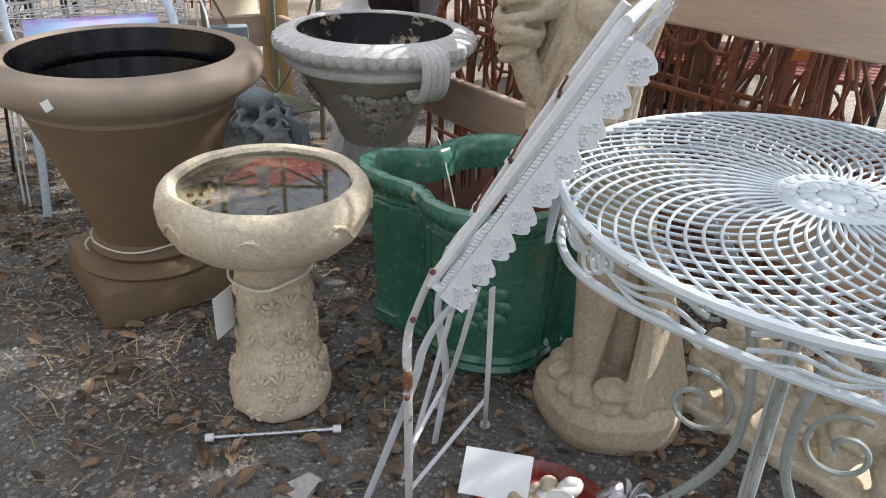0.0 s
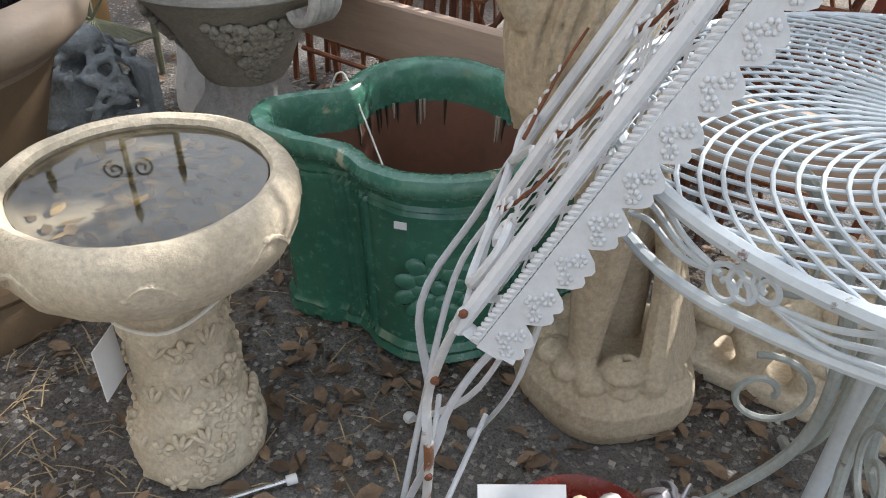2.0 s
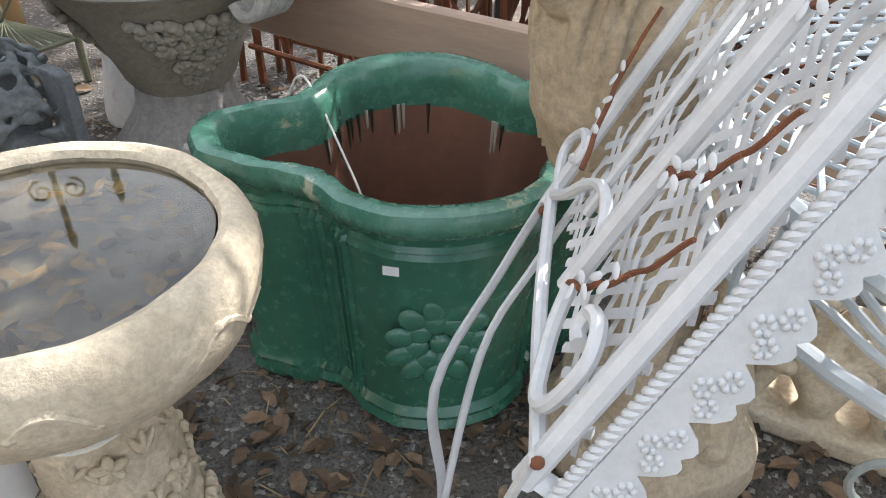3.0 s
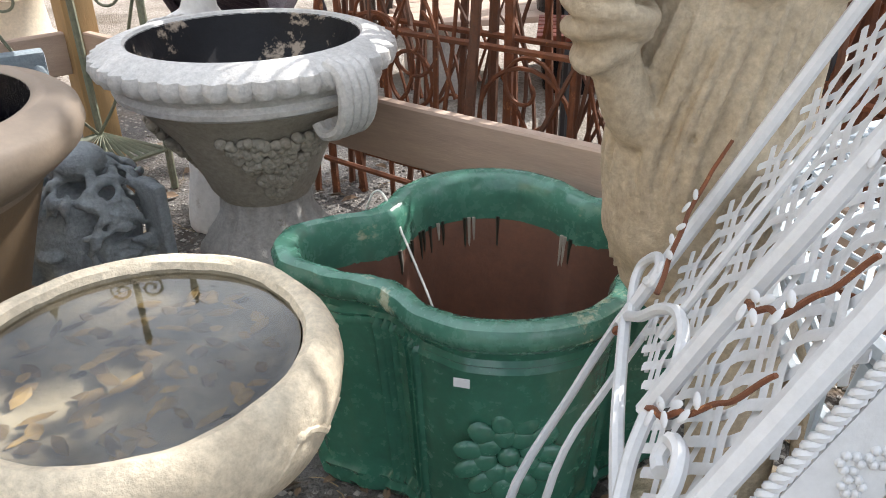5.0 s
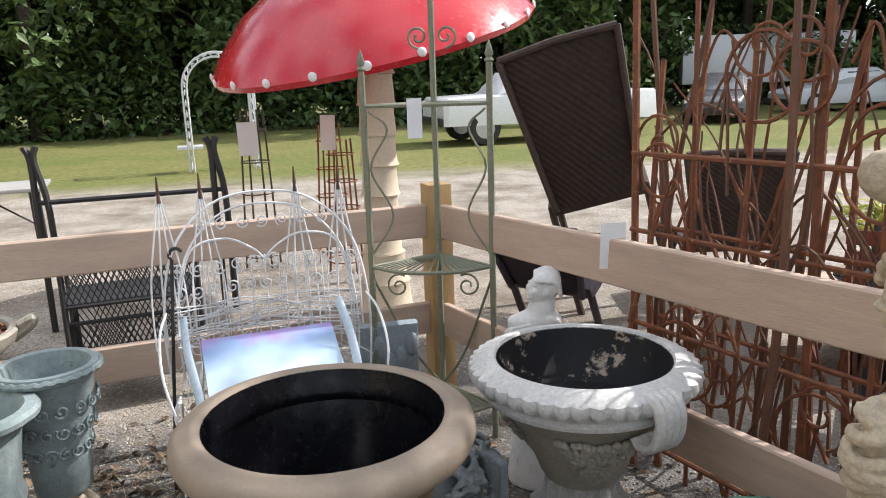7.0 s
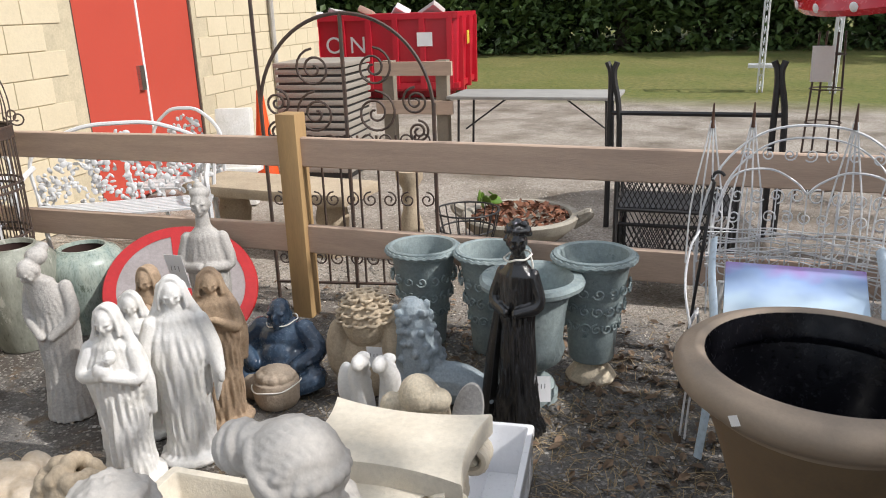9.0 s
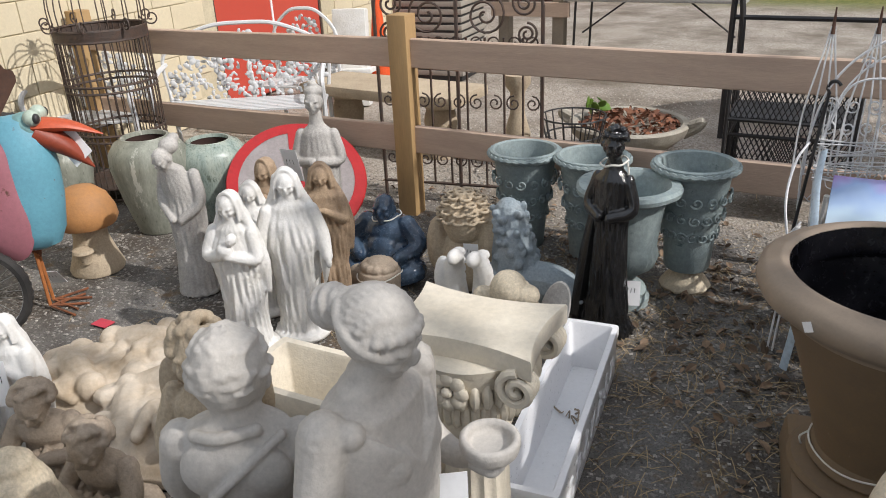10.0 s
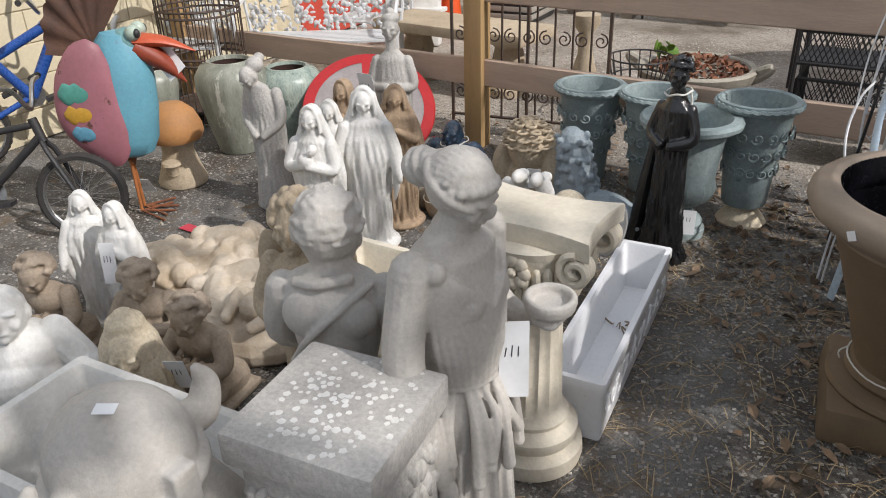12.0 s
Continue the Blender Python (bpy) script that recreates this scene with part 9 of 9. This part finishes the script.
def vehicle(m, paint, lab, truck=False):
    t = thing("pickup_truck" if truck else "car", lab, "truck" if truck else "car", group="" if truck else "parked cars")
    L = 5.4 if truck else 4.5
    zb = .45 if truck else .28
    if truck:
        body = loft([(-2.7, .85, .85, zb, 1.0), (-2.6, .95, .95, zb, 1.08), (-1.2, .98, .95, zb, 1.12), (2.6, .98, .95, zb, 1.12), (2.7, .9, .9, zb, 1.05)])
        cab = loft([(-1.35, .90, .80, 1.1, 1.14), (-.75, .92, .72, 1.1, 1.72), (.75, .92, .74, 1.1, 1.75), (.95, .92, .80, 1.1, 1.15)])
        wins = [(-.72, -.05), (.0, .68)]
    else:
        body = loft([(-2.25, .7, .7, zb + .1, .62), (-2.1, .82, .78, zb, .72), (-1.0, .88, .82, zb, .90), (1.3, .88, .82, zb, .95), (2.1, .82, .75, zb, .90), (2.25, .75, .7, zb + .1, .75)])
        cab = loft([(-1.1, .80, .70, .86, .92), (-.3, .80, .58, .86, 1.38), (.8, .80, .58, .86, 1.40), (1.6, .80, .68, .86, .95)])
        wins = [(-.45, .12), (.18, .85)]
    part("body", body, paint, t)
    c = part("cabin", cab, paint, t)
    for a, b in wins:
        for s in (-1, 1):
            zw = (1.18, 1.58) if truck else (.95, 1.28)
            y1, y2 = (.915, .80) if truck else (.80, .665)
            bm = bmesh.new()
            vs = [bm.verts.new(p) for p in ((a, s * y1, zw[0]), (b, s * y1, zw[0]), (b - .04, s * y2, zw[1]), (a + (.18 if a < 0 else .03), s * y2, zw[1]))]
            ws = [bm.verts.new(v.co + Vector((0, -s * .03, 0))) for v in vs]
            bm.faces.new(vs)
            for i in range(4):
                bm.faces.new((vs[i], vs[(i + 1) % 4], ws[(i + 1) % 4], ws[i]))
            part("window", bm, GLASS, c, "dark side window")
    for s in (-1, 1):
        zf = (1.17, 1.66) if truck else (.93, 1.33)
        xa = ((-1.24, -.80) if s < 0 else (.92, .78)) if truck else ((-1.0, -.36) if s < 0 else (1.5, .88))
        bm = bmesh.new()
        w1, w2 = (.78, .66) if truck else (.70, .52)
        vs = [bm.verts.new(p) for p in ((xa[0] + s * .02, -w1, zf[0]), (xa[0] + s * .02, w1, zf[0]), (xa[1] + s * .02, w2, zf[1]), (xa[1] + s * .02, -w2, zf[1]))]
        bm.faces.new(vs)
        bmesh.ops.solidify(bm, geom=bm.faces[:], thickness=.015)
        part("windscreen", bm, GLASS, c, "dark windscreen")
    R = .38 if truck else .31
    for x in ((-1.75, 1.75) if truck else (-1.4, 1.35)):
        for s in (-1, 1):
            w = part("wheel", lathe([(0, -.10), (R * .6, -.10), (R * .62, .10), (0, .10)], 24), STEEL, t)
            w.matrix_local = Matrix.Translation((x, s * (.86 if truck else .78), R)) @ Matrix.Rotation(math.pi / 2, 4, "X")
            part("tyre", lathe([(R * .6, -.11), (R * .95, -.115), (R, -.08), (R, .08), (R * .95, .115), (R * .6, .11)], 28), TYRE, w)
    for s in (-1, 1):
        bm = bmesh.new()
        blob(bm, (-L / 2 + .06, s * .62, .82 if truck else .62), (.06, .16, .08), None, 10, 6)
        part("headlight", bm, PAPER, t, "clear headlight")
        bm = bmesh.new()
        blob(bm, (L / 2 - .04, s * .70, .85 if truck else .72), (.04, .12, .10), None, 10, 6)
        part("tail_light", bm, RED, t, "red tail light")
    part("bumper", box(.14, 1.7, .18, bevel=.03, mtx=Matrix.Translation((-L / 2 - .02, 0, zb))), BLACK_IRON, t)
    t.matrix_world = m


vehicle(at(-.35, 19.4, 0, 24), car_paint("white_car_paint", (.75, .76, .77)), "white pickup truck parked on the grass", True)
vehicle(at(9.8, 28.2, 0, 12), car_paint("silver_car_paint", (.45, .47, .48)), "silver saloon car parked in the lot")
vehicle(at(13.6, 31.5, 0, 12), car_paint("white_car_paint", (.75, .76, .77)), "white car parked behind the silver one")
vehicle(at(15.2, 26.5, 0, 20), car_paint("silver_car_paint", (.45, .47, .48)), "silver car parked at the end")
vehicle(at(5.2, 25.0, 0, 70), car_paint("dark_grey_car_paint", (.10, .10, .11)), "dark grey car with red tail lights")
t = thing("trailer", "long white box trailer parked by the trees", "trailer", (8.6, 34, 0))
part("box", box(6.5, 2.3, 1.9, bevel=.06, mtx=Matrix.Translation((0, 0, .9))), car_paint("white_car_paint", (.75, .76, .77)), t)
for x in (-.5, .5):
    w = part("wheel", lathe([(0, -.1), (.36, -.1), (.38, 0), (.36, .1), (0, .1)], 24), TYRE, t)
    w.matrix_local = Matrix.Translation((x, -1.1, .38)) @ Matrix.Rotation(math.pi / 2, 4, "X")
part("hitch", box(.9, .2, .15, mtx=Matrix.Translation((-3.6, 0, .6))), BLACK_IRON, t)

# ---- woods ----
LEAF = mat("woodland_leaf", (.085, .135, .035), .6, (.040, .078, .020), .6, .6, 4, .2, 0, island=.5)
BARK = mat("dark_bark", (.06, .045, .032), .9, (.035, .028, .02), 8)


def tree_model(h, spread, leaves, size, seed, low=.08, name="tree", lab="dark green broad-leaved tree at the wood's edge"):
    rnd = random.Random(seed)
    t = thing(name, lab, "tree", group="woodland trees")
    bm = bmesh.new()
    tube(curve_pts([(0, 0, 0), (.1, .05, h * .3), (-.05, .1, h * .6), (.05, 0, h * .9)], 4), [h * .022 * (1 - i / 14) + .02 for i in range(13)], bm, 8)
    for k in range(12):
        a, z = rnd.uniform(0, 6.28), h * rnd.uniform(.2, .75)
        r = spread * rnd.uniform(.5, .9)
        tube(curve_pts([(0, 0, z), (r * .5 * math.cos(a), r * .5 * math.sin(a), z + h * .06), (r * math.cos(a), r * math.sin(a), z + h * .10)], 3), [.07 - .009 * i for i in range(7)], bm, 5)
    part("trunk", bm, BARK, t)
    clumps = []
    for k in range(60):
        z = h * (low + (1 - low) * rnd.random())
        w = spread * (math.sin(math.pi * min(1, max(0, (z / h - low * .5) / (1.05 - low * .5)))) ** .5)
        a, r = rnd.uniform(0, 6.28), w * math.sqrt(rnd.random())
        clumps.append((Vector((r * math.cos(a), r * math.sin(a), z)), spread * rnd.uniform(.16, .34)))
    verts, faces = [], []
    for k in range(leaves):
        c, cr = rnd.choice(clumps)
        d = Vector((rnd.gauss(0, 1), rnd.gauss(0, 1), rnd.gauss(0, .8))).normalized() * cr * rnd.random() ** .35
        p = c + d
        p.z = max(p.z, .05)
        e = Euler((rnd.uniform(-1, 1), rnd.uniform(-1, 1), rnd.uniform(0, 6.28))).to_matrix()
        s = size * rnd.uniform(.6, 1.3)
        i = len(verts)
        verts += [p + e @ Vector(q) for q in ((-s, 0, 0), (-s * .2, -s * .5, s * .12), (s, 0, 0), (-s * .2, s * .5, s * .12))]
        faces.append((i, i + 1, i + 2, i + 3))
    me = bpy.data.meshes.new("crown")
    me.from_pydata(verts, [], faces)
    me.materials.append(LEAF)
    ob = new("crown", me)
    ob.parent = t
    tagged(ob, "dense dark green foliage", kind="stuff")
    return t


models = [tree_model(11, 3.2, 6500, .21, 1), tree_model(10, 3.6, 6500, .22, 2), tree_model(12, 3.0, 6500, .21, 3)]
rnd = random.Random(90)
k = 0
for row, (rad, step) in enumerate(((27.5, 2.6), (31.5, 3.0), (36, 3.6))):
    a = -62 + row
    while a < 52:
        rr = rad + rnd.uniform(-1.2, 1.2) + (8 if a > 8 else 0)
        x, y = -.3 + rr * math.sin(radians(a)), .4 + rr * math.cos(radians(a))
        m = pose(x, y, 0, 0, 0, rnd.uniform(0, 360))
        if k < 3:
            models[k].matrix_basis = m
        else:
            copy_thing(models[k % 3], m)
        k += 1
        a += math.degrees(step / rad)
bm = bmesh.new()
verts, faces = [], []
for i in range(9000):
    a = radians(rnd.uniform(-62, 52))
    rr = 25.6 + abs(rnd.gauss(0, 1.3)) + (8 if math.degrees(a) > 8 else 0)
    p = Vector((-.3 + rr * math.sin(a), .4 + rr * math.cos(a), abs(rnd.gauss(0, .9))))
    e = Euler((rnd.uniform(-1, 1), rnd.uniform(-1, 1), rnd.uniform(0, 6.28))).to_matrix()
    s = .16 * rnd.uniform(.6, 1.3)
    j = len(verts)
    verts += [p + e @ Vector(q) for q in ((-s, 0, 0), (-s * .2, -s * .5, s * .12), (s, 0, 0), (-s * .2, s * .5, s * .12))]
    faces.append((j, j + 1, j + 2, j + 3))
me = bpy.data.meshes.new("undergrowth")
me.from_pydata(verts, [], faces)
me.materials.append(LEAF)
tagged(new("undergrowth", me), "dark shrubby undergrowth at the wood's edge", "undergrowth", kind="stuff")

# tree added outside the view so that its crown dapples the yard with shade
shade = tree_model(7.2, 2.9, 1500, .12, 8, low=.52, lab="unseen broad-leaved tree added to shade the yard")
shade.matrix_basis = pose(4.9, 4.2, 0, 0, 0, 40)

# ---- litter on the ground ----
def scatter(name, count, seed, place, shape, material, label, category):
    """Many small loose pieces lying on the ground, too many to count."""
    rnd = random.Random(seed)
    verts, faces = [], []
    for k in range(count):
        x, y = place(rnd)
        shape(rnd, Vector((x, y, ground_height(x, y))), verts, faces)
    me = bpy.data.meshes.new(name)
    me.from_pydata(verts, [], faces)
    me.materials.append(material)
    return tagged(new(name, me), label, category, kind="stuff")


def leaf_shape(rnd, p, verts, faces):
    e = Euler((rnd.gauss(0, .35), rnd.gauss(0, .35), rnd.uniform(0, 6.28))).to_matrix()
    s = rnd.uniform(.012, .034)
    i = len(verts)
    c = rnd.uniform(.1, .45) * s
    for q in ((-s, 0, 0), (-s * .3, -s * .5, c), (s * .5, -s * .38, c * .8), (s, 0, 0), (s * .5, s * .38, c), (-s * .3, s * .5, c * .7), (0, 0, c * .2)):
        v = p + e @ Vector(q)
        v.z += .005 + s * .25
        verts.append(v)
    faces.extend([(i + a, i + b, i + 6) for a, b in ((0, 1), (1, 2), (2, 3), (3, 4), (4, 5), (5, 0))])


def stone_shape(rnd, p, verts, faces):
    s = rnd.uniform(.003, .011)
    i = len(verts)
    for q in ((1, 0, .3), (0, 1, .35), (-1, 0, .3), (0, -1, .35), (0, 0, .9), (0, 0, -.4)):
        verts.append(p + Vector([c * s * rnd.uniform(.7, 1.2) for c in q]))
    faces.extend([(i + a, i + (a + 1) % 4, i + 4) for a in range(4)] + [(i + (a + 1) % 4, i + a, i + 5) for a in range(4)])


def straw_shape(rnd, p, verts, faces):
    a = rnd.uniform(0, 6.28)
    d = Vector((math.cos(a), math.sin(a), 0)) * rnd.uniform(.015, .06)
    w = Vector((-math.sin(a), math.cos(a), 0)) * .0014
    i = len(verts)
    lift = Vector((0, 0, rnd.uniform(.002, .02)))
    verts.extend([p - d - w + Vector((0, 0, .003)), p - d + w + Vector((0, 0, .003)), p + w + lift, p - w + lift, p + d + w + Vector((0, 0, .003)), p + d - w + Vector((0, 0, .003))])
    faces.extend([(i, i + 1, i + 2, i + 3), (i + 3, i + 2, i + 4, i + 5)])


def near_pieces(rnd):
    spots = ((0.1, 1.75, .45), (.6, 1.9, .5), (-.35, 2.75, .5), (-2.0, 2.75, .5), (-1.8, 3.1, .5), (.75, 1.5, .35), (-1.15, 2.6, .45), (-3.2, 2.5, .5), (-.3, 1.6, .35))
    c = rnd.choice(spots)
    return rnd.gauss(c[0], c[2]), rnd.gauss(c[1], c[2] * .8)


LITTER = mat("brown_leaf_litter", (.20, .135, .085), .85, (.10, .068, .045), 30, .6, 90, .2, 0, island=.6)
PEBBLE = mat("mixed_grit_stones", (.30, .28, .25), .9, (.16, .145, .13), 40, .6, 120, .2, 0, island=.65)
STRAW = mat("dry_straw", (.34, .26, .15), .9, (.22, .16, .09), 20, .6, 90, .2, 0, island=.5)
scatter("leaf_litter", 1900, 1, near_pieces, leaf_shape, LITTER, "curled brown dead leaves on dark soil", "leaves")
scatter("grit", 16000, 2, lambda r: (r.uniform(-4.6, 1.1), r.uniform(-.4, 3.6)), stone_shape, PEBBLE, "loose grey and brown grit stones", "gravel")
scatter("straw", 3800, 3, lambda r: (r.gauss(-1.7, .9), r.gauss(2.2, .7)), straw_shape, STRAW, "dry straw and pine needles on the soil", "straw")
scatter("gravel", 9000, 4, lambda r: (lambda s, o: (CORNER.x + DIR_B.x * s - .531 * o, CORNER.y + DIR_B.y * s + .847 * o))(r.uniform(-.5, 4.5), r.uniform(.1, 3.5)), stone_shape, mat("pale_gravel_stones", (.46, .42, .37), .9, (.32, .28, .24), 40, .6, 120, .2, 0, island=.4), "pale loose gravel past the fence", "gravel")
